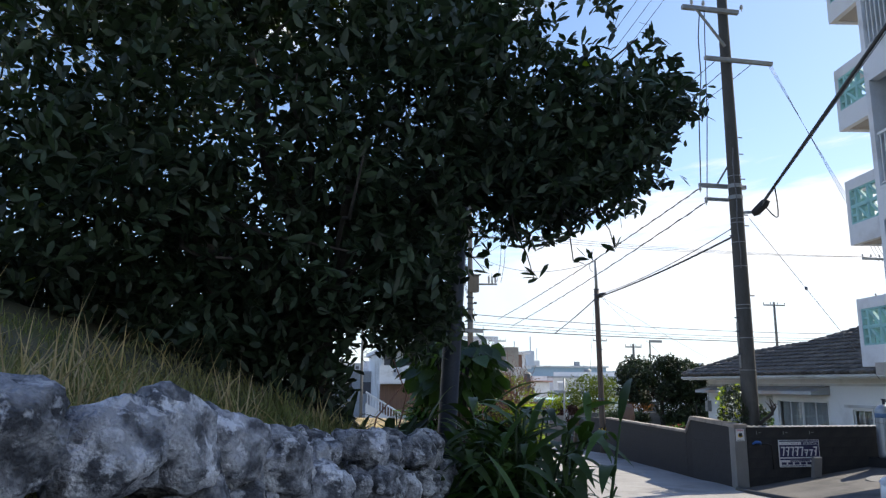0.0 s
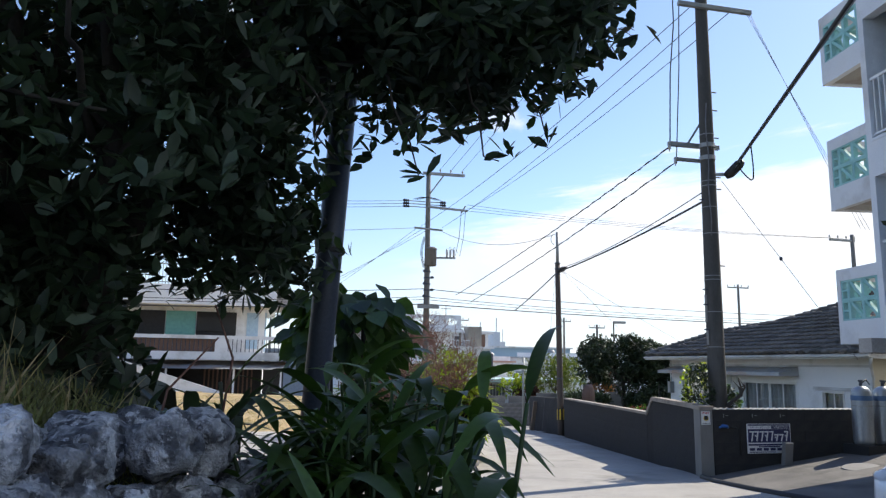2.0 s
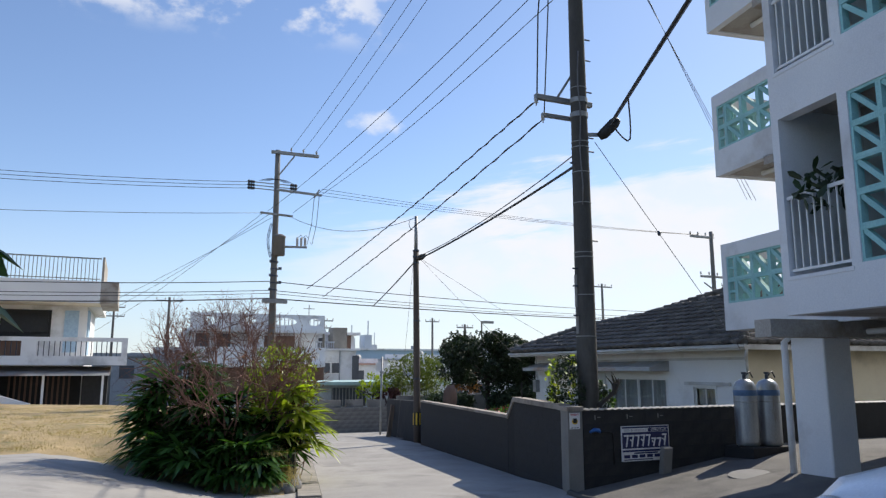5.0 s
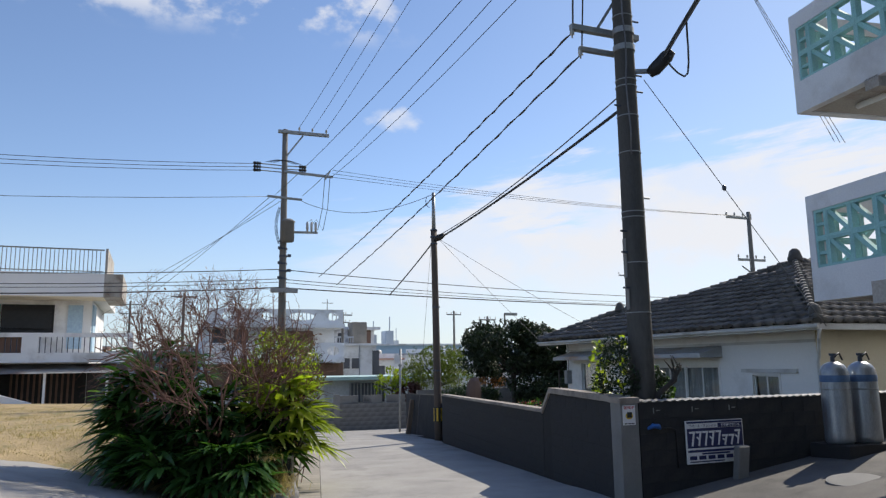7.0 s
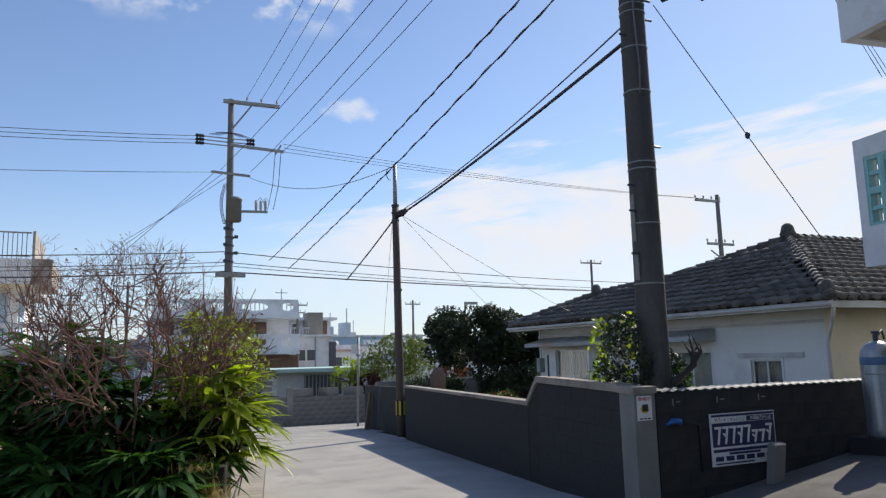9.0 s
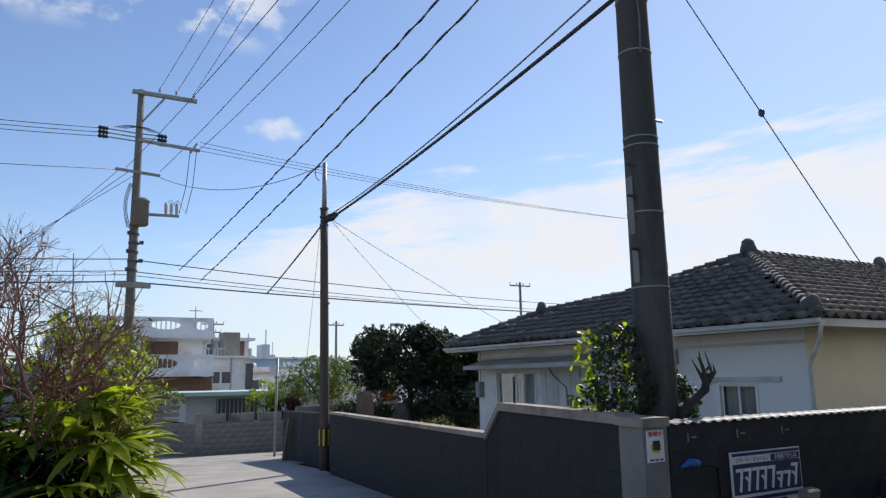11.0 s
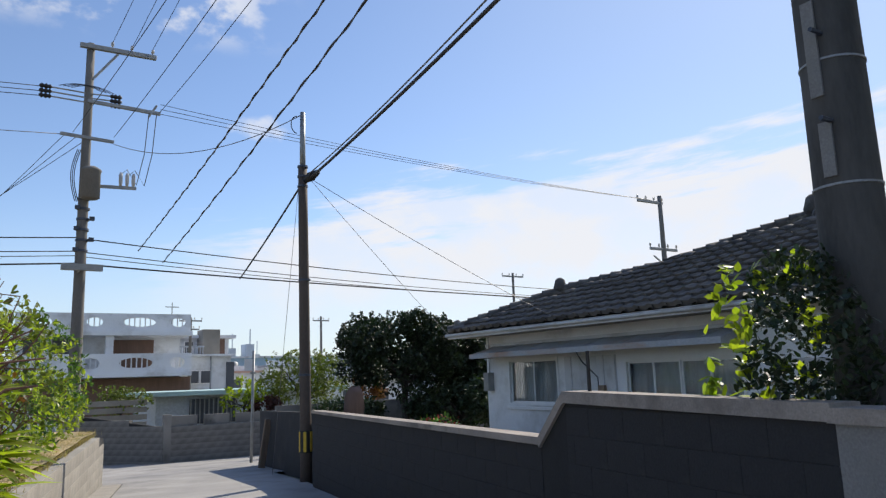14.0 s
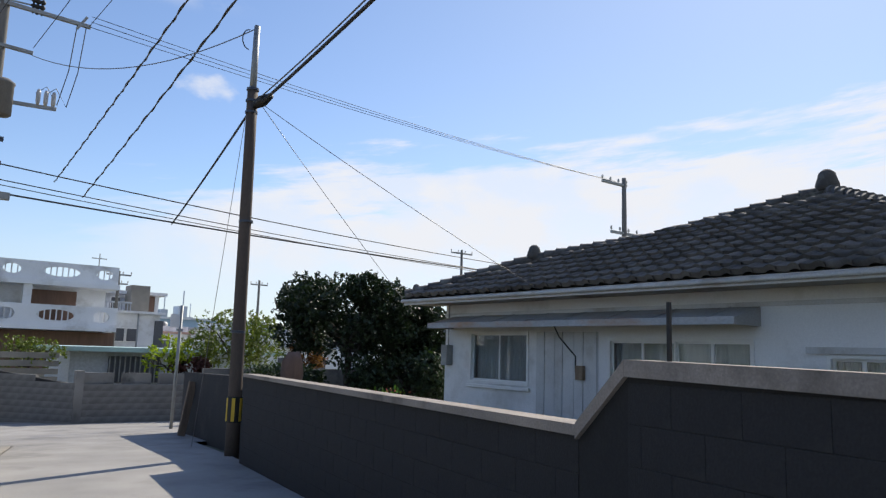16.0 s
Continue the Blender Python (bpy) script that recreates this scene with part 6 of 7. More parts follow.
def palm_clump(cx, cy, z, n, h, spread, seed, name="palm_clump", label="clump of dark green fan-leaved palms", mat_name="leaf_palm", lift=1.0):
    rs = np.random.RandomState(seed)
    palm = thing(name, (cx, cy, z), label, "palm")
    bm = bmesh.new()
    P, D, L = [], [], []
    for i in range(n):
        a, r = rs.uniform(0, math.tau), rs.uniform(0, 1) ** 0.6 * spread
        hh = h * rs.uniform(0.1, 1.0) * (1 - 0.4 * (r / spread) ** 2)
        top = Vector((cx + r * math.cos(a), cy + r * math.sin(a), z + hh))
        foot = Vector((cx + 0.5 * r * math.cos(a), cy + 0.5 * r * math.sin(a), z))
        tube(bm, (foot, foot.lerp(top, 0.6) + Vector((0, 0, 0.05)), top), (0.012, 0.01, 0.007), 5)
        out = np.array((math.cos(a), math.sin(a), (0.7 * hh / h - 0.1) * lift)) + rs.normal(0, 0.25, 3)
        out /= np.linalg.norm(out)
        side = np.cross(out, (0, 0, 1.0))
        side /= np.linalg.norm(side)
        for k in range(9):
            f = (k - 4) / 4 * 1.15
            P.append(tuple(top))
            D.append(tuple(out * math.cos(f) + side * math.sin(f) + np.array((0, 0, 0.12))))
            L.append(rs.uniform(0.36, 0.68))
    part("stalkwork", bm, M["bark"], palm, smooth=True)
    P, D, L = np.array(P), np.array(D), np.array(L)
    for i in range(n):
        s = slice(i * 9, i * 9 + 9)
        ribbons("frond", P[s], D[s], L[s], rs.uniform(0.07, 0.115, 9), rs.uniform(0.15, 0.6, 9), mat_name, palm, "", 6, 0.3, 0.45, rs)
    return palm


palm_clump(4.0, 19.4, -0.05, 120, 1.95, 0.72, 41)
palm_clump(3.75, 19.5, 0.0, 28, 0.9, 0.45, 44, label="low dark palm fronds at the lawn's edge")
palm_clump(4.75, 18.8, -0.1, 84, 1.15, 0.85, 42, label="clump of glossy green fan-leaved palms")
palm_clump(4.15, 18.35, -0.2, 38, 0.65, 0.6, 46, label="low dark palm fronds spilling over the road edge")
palm_clump(4.95, 17.85, -0.3, 34, 0.6, 0.5, 47, label="low dark palm fronds spilling over the road edge")
palm_clump(5.35, 18.55, -0.15, 34, 0.8, 0.6, 45, label="low palm fronds over dry grass")
# yellow leaf colour also carries the sun falling on these fronds
palm_clump(5.85, 18.5, 0.0, 46, 1.15, 0.58, 43, label="sunlit yellow-green palm leaves over the kerb", mat_name="leaf_yellow")


def leafy_shrub(name, cx, cy, z, rx, ry, h, n, mat_name, seed, label, L=0.07, twigs=10, category="shrub"):
    rs = np.random.RandomState(seed)
    sh = thing(name, (cx, cy, z), label, category)
    bm = bmesh.new()
    ends = []
    for i in range(twigs):
        a = rs.uniform(0, math.tau)
        branching(bm, rs, Vector((cx + 0.1 * rx * math.cos(a), cy + 0.1 * ry * math.sin(a), z - 0.05)), Vector((0.5 * rx / h * math.cos(a), 0.5 * ry / h * math.sin(a), 1)).normalized(), h * 0.33, 0.018, 4, 0.1, ends)
    part("branchwork", bm, M["twig"], sh, smooth=True)
    pts = unit(rs, n) * rs.uniform(0.4, 1, (n, 1)) ** 0.5 * np.array((rx, ry, h * 0.48)) + np.array((cx, cy, z + h * 0.54))
    keep = np.array([noise.noise(Vector(p) * 2.2 + Vector((seed, 0, 0))) > -0.12 for p in pts])
    pts = pts[keep]
    P, D = twig_leaves(rs, pts, 4, 0.05)
    leaves("foliage", P, D, rs.uniform(L * 0.7, L * 1.3, len(P)), rs.uniform(L * 0.35, L * 0.6, len(P)), mat_name, sh, "", 0.12, rs)
    return sh


leafy_shrub("shrub", 5.75, 18.9, 0.1, 0.72, 0.9, 1.95, 520, "leaf_yellow", 51, "yellow-green leafy shrub by the lane")
leafy_shrub("shrub", 6.1, 20.6, 0.1, 0.8, 1.1, 2.0, 520, "leaf_olive", 52, "sunlit green shrub by the lane")
leafy_shrub("shrub", 5.9, 19.6, 0.1, 0.7, 0.8, 1.5, 300, "leaf_rust", 53, "shrub with rusty withered leaves by the lane")
leafy_shrub("shrub", 6.5, 23.0, 0.08, 0.85, 1.3, 2.0, 620, "leaf_yellow", 54, "bright yellow-green shrub behind the block edging")
leafy_shrub("shrub", 6.9, 25.8, 0.05, 0.8, 1.2, 2.2, 1000, "leaf_mid", 55, "bright green shrub behind the block edging")
leafy_shrub("shrub", 7.3, 28.5, 0.02, 0.7, 1.2, 1.5, 700, "leaf_yellow", 56, "low yellow-green shrub behind the block edging")
tufts("verge_grass", 260, lambda rs: (lambda x, y: (x, y, lawn_z(x, y), 1.0))(rs.uniform(5.0, 5.75), rs.uniform(17.2, 18.0)), 0.2, "dry_grass", "dry straggling grass on the planted corner", 9, 14, 0.08)
tufts("lawn_grass", 5200, lambda rs: (lambda x, k: (x, lawn_edge(x) + 0.2 + 14 * k, lawn_z(x, lawn_edge(x) + 0.2 + 14 * k), 1.0))(rs.uniform(-6, 4.5), rs.uniform(0, 1) ** 1.6), 0.07, "dry_grass", "short dry lawn grass", 10, 10, 0.12)
tufts("edge_grass", 800, lambda rs: (lambda y: (planter_x(y) - 0.15 - abs(rs.normal(0, 0.15)), y, 0.08, 1.0))(rs.uniform(17.5, 31)), 0.18, "dry_grass", "dry grass along the block edging", 11, 12, 0.06)

# shrub round the corner pole
leafy_shrub("pole_shrub", 9.93, 15.56, 0.6, 0.34, 0.4, 1.15, 950, "leaf_round", 61, "small dark shrub growing round the pole's foot", 0.047, 9)
leafy_shrub("pole_shrub", 9.93, 15.75, 0.6, 0.26, 0.3, 1.4, 60, "leaf_yellow", 62, "bright young shoots beside the pole", 0.085, 5)
leafy_shrub("pole_shrub", 10.08, 16.1, 0.6, 0.2, 0.22, 0.75, 36, "leaf_yellow", 64, "bright young shoots behind the wall", 0.1, 4)
leafy_shrub("pole_shrub", 10.46, 15.42, 0.6, 0.2, 0.25, 0.7, 340, "leaf_round", 65, "small dark leaves crowding a cut stump", 0.05, 5)
leafy_shrub("pole_shrub", 10.62, 15.45, 0.6, 0.16, 0.2, 0.8, 90, "leaf_mid", 63, "small leafy shoots beside the pole", 0.07, 4)
stump = thing("cut_stump", (10.6, 15.4, 0.7), "pollarded grey stump with spiky cut shoots", "stump")
bm = bmesh.new()
tube(bm, ((10.24, 15.2, 0.75), (10.32, 15.18, 0.95), (10.44, 15.14, 1.05), (10.53, 15.1, 1.13), (10.56, 15.1, 1.27)), (0.045, 0.04, 0.034, 0.04, 0.028), 9)
part("stem", bm, M["bark"], stump, smooth=True)
for i in range(9):
    part("shoot", tube(bmesh.new(), ((10.55, 15.1, 1.16), (10.56 + rs.normal(0, 0.035), 15.1 + rs.normal(0, 0.04), 1.28), (10.57 + rs.normal(0, 0.09), 15.1 + rs.normal(0, 0.08), 1.33 + rs.uniform(0, 0.15))), (0.022, 0.014, 0.004), 5), M["bark"], stump)
P = unit(rs, 60) * 0.22 + np.array(AO @ Vector((-1.05, -3.35, Z0 + 1.42)))
leaves("foliage", P, unit(rs, 60) + np.array((0, 0, -0.3)), 0.2, 0.08, "leaf_dark", pl, "", 0.1, rs)


# ---- trees behind the wall ----
def round_tree(x, y, z0, zc, rx, rz, n, mat_name, seed, label, L=0.11, trunk=0.13):
    rs = np.random.RandomState(seed)
    tr = thing("tree", (x, y, z0), label, "tree")
    bm = bmesh.new()
    limb(bm, (x, y, z0 - 0.2), (x, y, zc - rz * 0.4), trunk, trunk * 0.7, 0.03, rs)
    for i in range(7):
        a = i / 7 * math.tau
        limb(bm, (x, y, zc - rz * 0.55), (x + rx * 0.6 * math.cos(a), y + rx * 0.6 * math.sin(a), zc + rs.uniform(-0.2, 0.5) * rz), trunk * 0.45, 0.02, 0.06, rs)
    part("trunk", bm, M["bark"], tr, smooth=True)
    bl = [((x, y, zc), (rx * 0.8, rx * 0.8, rz * 0.85), 0, 3.0)]
    for i in range(15):
        a = rs.uniform(0, math.tau)
        e = rs.uniform(-0.5, 0.9)
        c = (x + rx * 0.72 * math.cos(a) * math.cos(e), y + rx * 0.72 * math.sin(a) * math.cos(e), zc + rz * 0.68 * math.sin(e))
        q = rs.uniform(0.26, 0.42) * rx
        bl.append((c, (q, q, q * 0.8), 0, 0.7))
    tips = crown_points(rs, bl, n, 0.55)
    P, D = twig_leaves(rs, tips, 6, 0.08)
    leaves("crown", P, D, rs.uniform(L * 0.7, L * 1.3, len(P)), rs.uniform(L * 0.4, L * 0.65, len(P)), mat_name, tr, "", 0.12, rs)
    return tr


round_tree(17.2, 33.0, -1.2, 1.85, 2.05, 1.6, 6500, "leaf_round", 71, "rounded dark green clipped garden tree")
round_tree(19.2, 33.3, -1.2, 1.35, 1.9, 1.65, 5600, "leaf_round", 72, "dark green garden tree beside the house")
round_tree(18.6, 32.0, -1.2, 0.3, 1.7, 1.1, 2600, "leaf_dark", 73, "low dark garden bush by the house")
round_tree(17.6, 42.2, -1.8, 1.05, 2.0, 1.55, 1900, "leaf_olive", 74, "airy yellow-green tree beyond the lane's end", 0.1, 0.07)
round_tree(15.0, 42.0, -1.8, 0.55, 1.1, 0.85, 150, "leaf_yellow", 75, "sparse yellow-green sapling over the block wall", 0.16, 0.05)
round_tree(19.9, 41.0, -1.8, 0.8, 0.75, 1.3, 700, "leaf_rust", 77, "small tree with rusty brown foliage", 0.1, 0.05)
round_tree(15.6, 41.4, -1.8, 0.05, 0.75, 0.6, 420, "leaf_wine", 80, "small shrub with dark wine-red leaves", 0.12, 0.05)
round_tree(11.0, 45.0, -1.8, 0.45, 1.2, 0.75, 420, "leaf_olive", 76, "small green shrub behind the block wall", 0.1, 0.05)
round_tree(16.2, 35.0, -1.3, -0.3, 1.5, 0.8, 1500, "leaf_dark", 78, "low dark hedge bush under the garden trees")
round_tree(20.5, 35.2, -1.3, 0.0, 1.6, 0.9, 1500, "leaf_dark", 79, "low dark hedge bush under the garden trees")
pot = thing("garden_jar", (15.6, 32.0, -0.9), "large brown upright stone slab in the garden", "garden stone")
part("slab", place(boulder(0.42, 91, (0.75, 0.3, 1.1), 2), pose(14.65, 31.2, 0.4, 0, 0, 20)), M["rust_roof"], pot, smooth=True)
for i in range(2):
    c = np.array((14.6 + i * 0.7, 27.3 + 0.5 * i, -0.02))
    p = thing("flower_clump", c, "low clump with red and pale flowers behind the wall", "flowers")
    pts = unit(rs, 90) * np.array((0.35, 0.35, 0.2)) + c
    leaves("foliage", pts, unit(rs, 90) + np.array((0, 0, 0.5)), 0.14, 0.05, "leaf_mid", p, "", 0.1, rs)
    pts = unit(rs, 40) * np.array((0.4, 0.4, 0.15)) + c + np.array((0, 0, 0.1))
    leaves("flowers", pts, unit(rs, 40), 0.06, 0.05, "red", p, "small red flowers", 0.1, rs)


# ---- buildings beyond ----
def windows(parent, x0, z0, y, cols, rows, w, h, dx, dz, mat_name="far_window"):
    for r in range(rows):
        for c in range(cols):
            a, b = x0 + c * dx, z0 + r * dz
            win = part("window", one_box(a - 0.06, a + w + 0.06, y - 0.05, y - 0.01, b - 0.06, b + h + 0.06), M["white_frame"], parent)
            part("pane", one_box(a, a + w, y - 0.07, y - 0.05, b, b + h), M[mat_name], win)


lb = thing("terrace_house", (-2, 45, 0.1), "two-storey cream house with railed roof terrace and balcony", "house")
part("wall", one_box(-12, 1.2, 43.4, 52, -0.3, 4.55), M["white_wall"], lb)
part("roof_slab", one_box(-12, 1.75, 41.6, 52, 4.5, 5.5), M["white_wall"], lb, "white concrete roof edge", bevel=0.03)
bm = one_box(1.75, 1.85, 41.6, 46.5, 5.5, 6.62)
box(bm, 1.75, 2.5, 41.6, 46.5, 4.5, 5.5)
part("parapet", bm, M["soffit"], lb, "bare concrete parapet")
part("balcony_screen", one_box(-12, -0.9, 41.62, 41.68, 2.0, 2.85), M["rust_roof"], lb, "dark brown boards behind the balcony rail")
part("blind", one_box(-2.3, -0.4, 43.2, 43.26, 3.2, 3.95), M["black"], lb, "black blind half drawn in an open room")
part("soffit", one_box(-12, 1.75, 41.62, 43.4, 4.46, 4.5), M["cream"], lb)
rail = part("railing", one_box(-12, 1.7, 41.63, 41.66, 6.52, 6.58), M["galv"], lb, "grey steel roof railing")
part("railing_bottom", one_box(-12, 1.7, 41.63, 41.66, 5.58, 5.62), M["galv"], rail)
for i in range(84):
    part("baluster", one_box(-12 + i * 0.163, -11.97 + i * 0.163, 41.635, 41.655, 5.5, 6.54), M["galv"], lb)
bm = one_box(-12, 3.05, 41.4, 43.4, 1.7, 1.95)
box(bm, -12, 3.05, 41.4, 41.55, 1.95, 2.1)
box(bm, -12, 3.05, 41.4, 41.55, 2.75, 2.93)
box(bm, 2.95, 3.05, 41.4, 43.4, 1.95, 2.93)
for x in (-12, -1.2, 2.8):
    box(bm, x, x + 0.6 if x < 2 else x + 0.25, 41.38, 41.57, 1.7, 2.93)
part("balcony", bm, M["white_wall"], lb, "white concrete balcony with open rails")
for i in range(70):
    x = -11.9 + i * 0.21
    part("baluster", one_box(x, x + 0.035, 41.46, 41.49, 2.1, 2.75), M["dark_metal"], lb)
# the dark ones stand for the shade inside open rooms
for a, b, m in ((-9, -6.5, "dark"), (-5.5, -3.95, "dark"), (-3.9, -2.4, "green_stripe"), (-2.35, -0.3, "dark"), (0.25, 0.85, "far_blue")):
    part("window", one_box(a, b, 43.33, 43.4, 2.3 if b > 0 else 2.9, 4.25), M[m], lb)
part("side_window", one_box(1.2, 1.27, 43.7, 45.2, 2.2, 4.3), M["far_blue"], lb)
bm = bmesh.new()
q = [bm.verts.new(p) for p in ((-9, 43.3, 1.66), (2.4, 43.3, 1.66), (2.4, 40.2, 1.25), (-3.5, 40.2, 1.25), (-9, 40.2, 1.25))]
bm.faces.new(q)
bmesh.ops.solidify(bm, geom=bm.faces[:], thickness=0.06)
part("porch_roof", bm, M["awning"], lb, "grey sheet porch roof")
for x in (-3.4, -0.2, 2.1):
    part("porch_post", one_box(x, x + 0.09, 40.45, 40.54, -0.1, 1.25), M["white_frame"], lb)
# dark sheet and box added for the shade beneath the porch
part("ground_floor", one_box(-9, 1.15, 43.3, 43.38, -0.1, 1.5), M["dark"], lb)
part("porch_shade_box", one_box(1.25, 2.3, 42.2, 43.2, -0.2, 1.4), M["dark"], lb, "dark box standing for the shade under the porch")
for i in range(12):
    part("door_slat", one_box(-1.8 + i * 0.22, -1.72 + i * 0.22, 43.2, 43.28, -0.1, 1.4), M["rust_roof"], lb)
bm = bmesh.new()
lo = [bm.verts.new(p) for p in ((-8, 39.7, -0.1), (-0.5, 39.7, -0.1), (-0.5, 39.7, 0.12), (-8, 39.7, 2.45))]
hi = [bm.verts.new((v.co.x, 39.95, v.co.z)) for v in lo]
bm.faces.new(lo)
bm.faces.new(hi[::-1])
for i in range(4):
    bm.faces.new((lo[i], hi[i], hi[(i + 1) % 4], lo[(i + 1) % 4]))
part("stair_side", bm, M["white_wall"], lb, "white sloping stair wall")

# white house with oval balustrades
wh = thing("white_house", (13, 62, -2), "three-storey white concrete house with oval balustrade openings", "house")
part("wall", one_box(7.5, 15.9, 59.5, 70, -2.4, 4.1), M["far_white"], wh)


def oval_parapet(parent, x0, x1, y, z0, z1, ovals):
    part("parapet_base", one_box(x0, x1, y, y + 0.2, z0, z0 + 0.2), M["far_white"], parent)
    part("parapet_top", one_box(x0, x1, y, y + 0.2, z1 - 0.2, z1), M["far_white"], parent)
    zc, rz = (z0 + z1) / 2, (z1 - z0) / 2 - 0.2
    x = x0
    for c, rx in ovals:
        part("parapet_panel", one_box(x, c - rx, y, y + 0.2, z0 + 0.2, z1 - 0.2), M["far_white"], parent)
        bm = bmesh.new()
        n = 24
        o = [bm.verts.new((c + rx * max(-1, min(1, 1.42 * math.cos(k * math.tau / n))), y, zc + rz * max(-1, min(1, 1.42 * math.sin(k * math.tau / n))))) for k in range(n)]
        i_ = [bm.verts.new((c + rx * 0.93 * math.cos(k * math.tau / n), y, zc + rz * 0.9 * math.sin(k * math.tau / n))) for k in range(n)]
        for k in range(n):
            bm.faces.new((o[k], o[(k + 1) % n], i_[(k + 1) % n], i_[k]))
        g = bmesh.ops.extrude_face_region(bm, geom=bm.faces[:])
        bmesh.ops.translate(bm, vec=(0, 0.2, 0), verts=[e for e in g["geom"] if isinstance(e, bmesh.types.BMVert)])
        panel = part("oval_panel", bm, M["far_white"], parent)
        for k in range(int(rx * 2 / 0.28)):
            xx = c - rx + 0.14 + k * 0.28
            part("baluster", one_box(xx - 0.03, xx + 0.03, y + 0.07, y + 0.13, z0 + 0.2, z1 - 0.2), M["far_white"], panel)
        x = c + rx
    part("parapet_panel", one_box(x, x1, y, y + 0.2, z0 + 0.2, z1 - 0.2), M["far_white"], parent)


part("roof_slab", one_box(7.2, 16.2, 57.6, 70, 4.05, 4.32), M["far_white"], wh, bevel=0.03)
oval_parapet(wh, 7.2, 16.1, 57.7, 4.32, 5.28, ((8.5, 0.45), (11.0, 0.45), (13.3, 0.95), (15.4, 0.45)))
part("balcony", one_box(7.2, 16.2, 57.6, 59.5, 1.75, 1.98), M["far_white"], wh)
oval_parapet(wh, 7.2, 16.2, 57.7, 1.98, 3.05, ((8.5, 0.45), (10.9, 0.45), (13.2, 0.95), (15.4, 0.45)))
part("rust_wall", one_box(7.4, 16.4, 58.9, 59.45, -0.6, 1.7), M["rust_roof"], wh, "brown corrugated lower wall")
part("window", one_box(12.2, 14.4, 59.4, 59.46, 2.3, 3.9), M["rust_roof"], wh, "open room with warm shutters")
part("column", one_box(11.6, 12.0, 57.8, 58.2, 2.0, 4.05), M["far_white"], wh)
windows(wh, 7.7, 2.6, 59.5, 2, 1, 0.9, 1.4, 1.4, 1.0)
part("antenna", tube(bmesh.new(), ((15.5, 60, 4.2), (15.5, 60, 6.2)), 0.03, 5), M["galv"], wh)
part("antenna_bar", one_box(15.1, 15.9, 59.98, 60.02, 5.9, 5.95), M["galv"], wh)

bm = bmesh.new()
lo = [bm.verts.new(p) for p in ((6.2, 57.2, -0.6), (9.4, 57.2, -2.4), (9.4, 57.2, -1.5), (6.2, 57.2, 0.4))]
hi = [bm.verts.new((v.co.x, 57.4, v.co.z)) for v in lo]
bm.faces.new(lo)
bm.faces.new(hi[::-1])
for i in range(4):
    bm.faces.new((lo[i], hi[i], hi[(i + 1) % 4], lo[(i + 1) % 4]))
stair = part("stair", bm, M["far_white"], wh, "white outside stair with balusters")
part("stair_rail", tube(bmesh.new(), ((6.2, 57.3, 1.15), (9.4, 57.3, -0.75)), 0.07, 6), M["far_white"], stair)
for i in range(16):
    part("baluster", one_box(6.3 + i * 0.2, 6.36 + i * 0.2, 57.27, 57.33, 0.3 - i * 0.119, 1.1 - i * 0.119), M["far_white"], stair)
wh.location = Vector((7, 15.1, 1)) + (wh.location + Vector((0.5, 0, -0.2)) - Vector((7, 15.1, 1))) * 1.35
wh.scale = (1.35, 1.35, 1.35)
cb = thing("concrete_house", (18, 64, -2), "weathered white concrete house with a rooftop water tower", "house")
part("wall", one_box(17.1, 20.2, 62, 70, -2.4, 2.9), M["far_white"], cb)
part("upper_storey", one_box(17.4, 20.6, 64, 70, 2.9, 4.1), M["far_white"], cb)
part("water_tower", one_box(18.5, 19.6, 62.5, 64, 2.9, 4.55), M["block_pale"], cb, "bare concrete stair tower")
part("roof_slab", one_box(17.0, 21.0, 63.6, 70, 4.05, 4.25), M["far_white"], cb)
windows(cb, 17.6, 1.1, 62, 2, 1, 0.55, 0.75, 0.7, 1)
windows(cb, 17.7, 3.0, 64, 1, 1, 0.5, 0.8, 0.7, 1)
part("balcony_rail", one_box(16.9, 18.4, 61.7, 61.8, 3.35, 3.45), M["far_grey"], cb)
for i in range(9):
    part("baluster", one_box(16.95 + i * 0.17, 17.0 + i * 0.17, 61.72, 61.78, 2.9, 3.36), M["far_grey"], cb)
part("ledge", one_box(17.0, 20.4, 61.6, 62.0, 2.78, 2.92), M["far_white"], cb)
# dark sheet in place of the shaded room behind the doorway
part("doorway", one_box(19.1, 19.7, 63.9, 63.99, 2.95, 3.9), M["dark"], cb)
part("water_pipe", tube(bmesh.new(), ((18.9, 61.95, -1), (18.9, 61.95, 2.8)), 0.05, 6), M["far_grey"], cb)
part("shutter", one_box(19.9, 20.4, 61.9, 62.0, 0.6, 2.4), M["far_window"], cb)
part("shutter", one_box(19.8, 20.3, 63.85, 63.98, 3.0, 4.0), M["rust_roof"], cb)
cb.location = Vector((7, 15.1, 1)) + (cb.location - Vector((7, 15.1, 1))) * 1.35
cb.scale = (1.35, 1.35, 1.35)

shed = thing("flat_house", (14, 48, -1.8), "low house with a pale green flat sheet roof", "house")
part("wall", one_box(12.6, 20.5, 46.6, 52, -2.2, 0.62), M["far_grey"], shed)
part("roof", one_box(12.0, 21.2, 46.0, 52.5, 0.62, 0.8), M["shed_roof"], shed, "pale green sheet roof", bevel=0.02)
part("window", one_box(14.0, 16.0, 46.5, 46.6, -0.6, 0.45), M["far_window"], shed)
for i in range(11):
    part("window_bar", one_box(14.0 + i * 0.195, 14.05 + i * 0.195, 46.44, 46.49, -0.6, 0.45), M["galv"], shed)
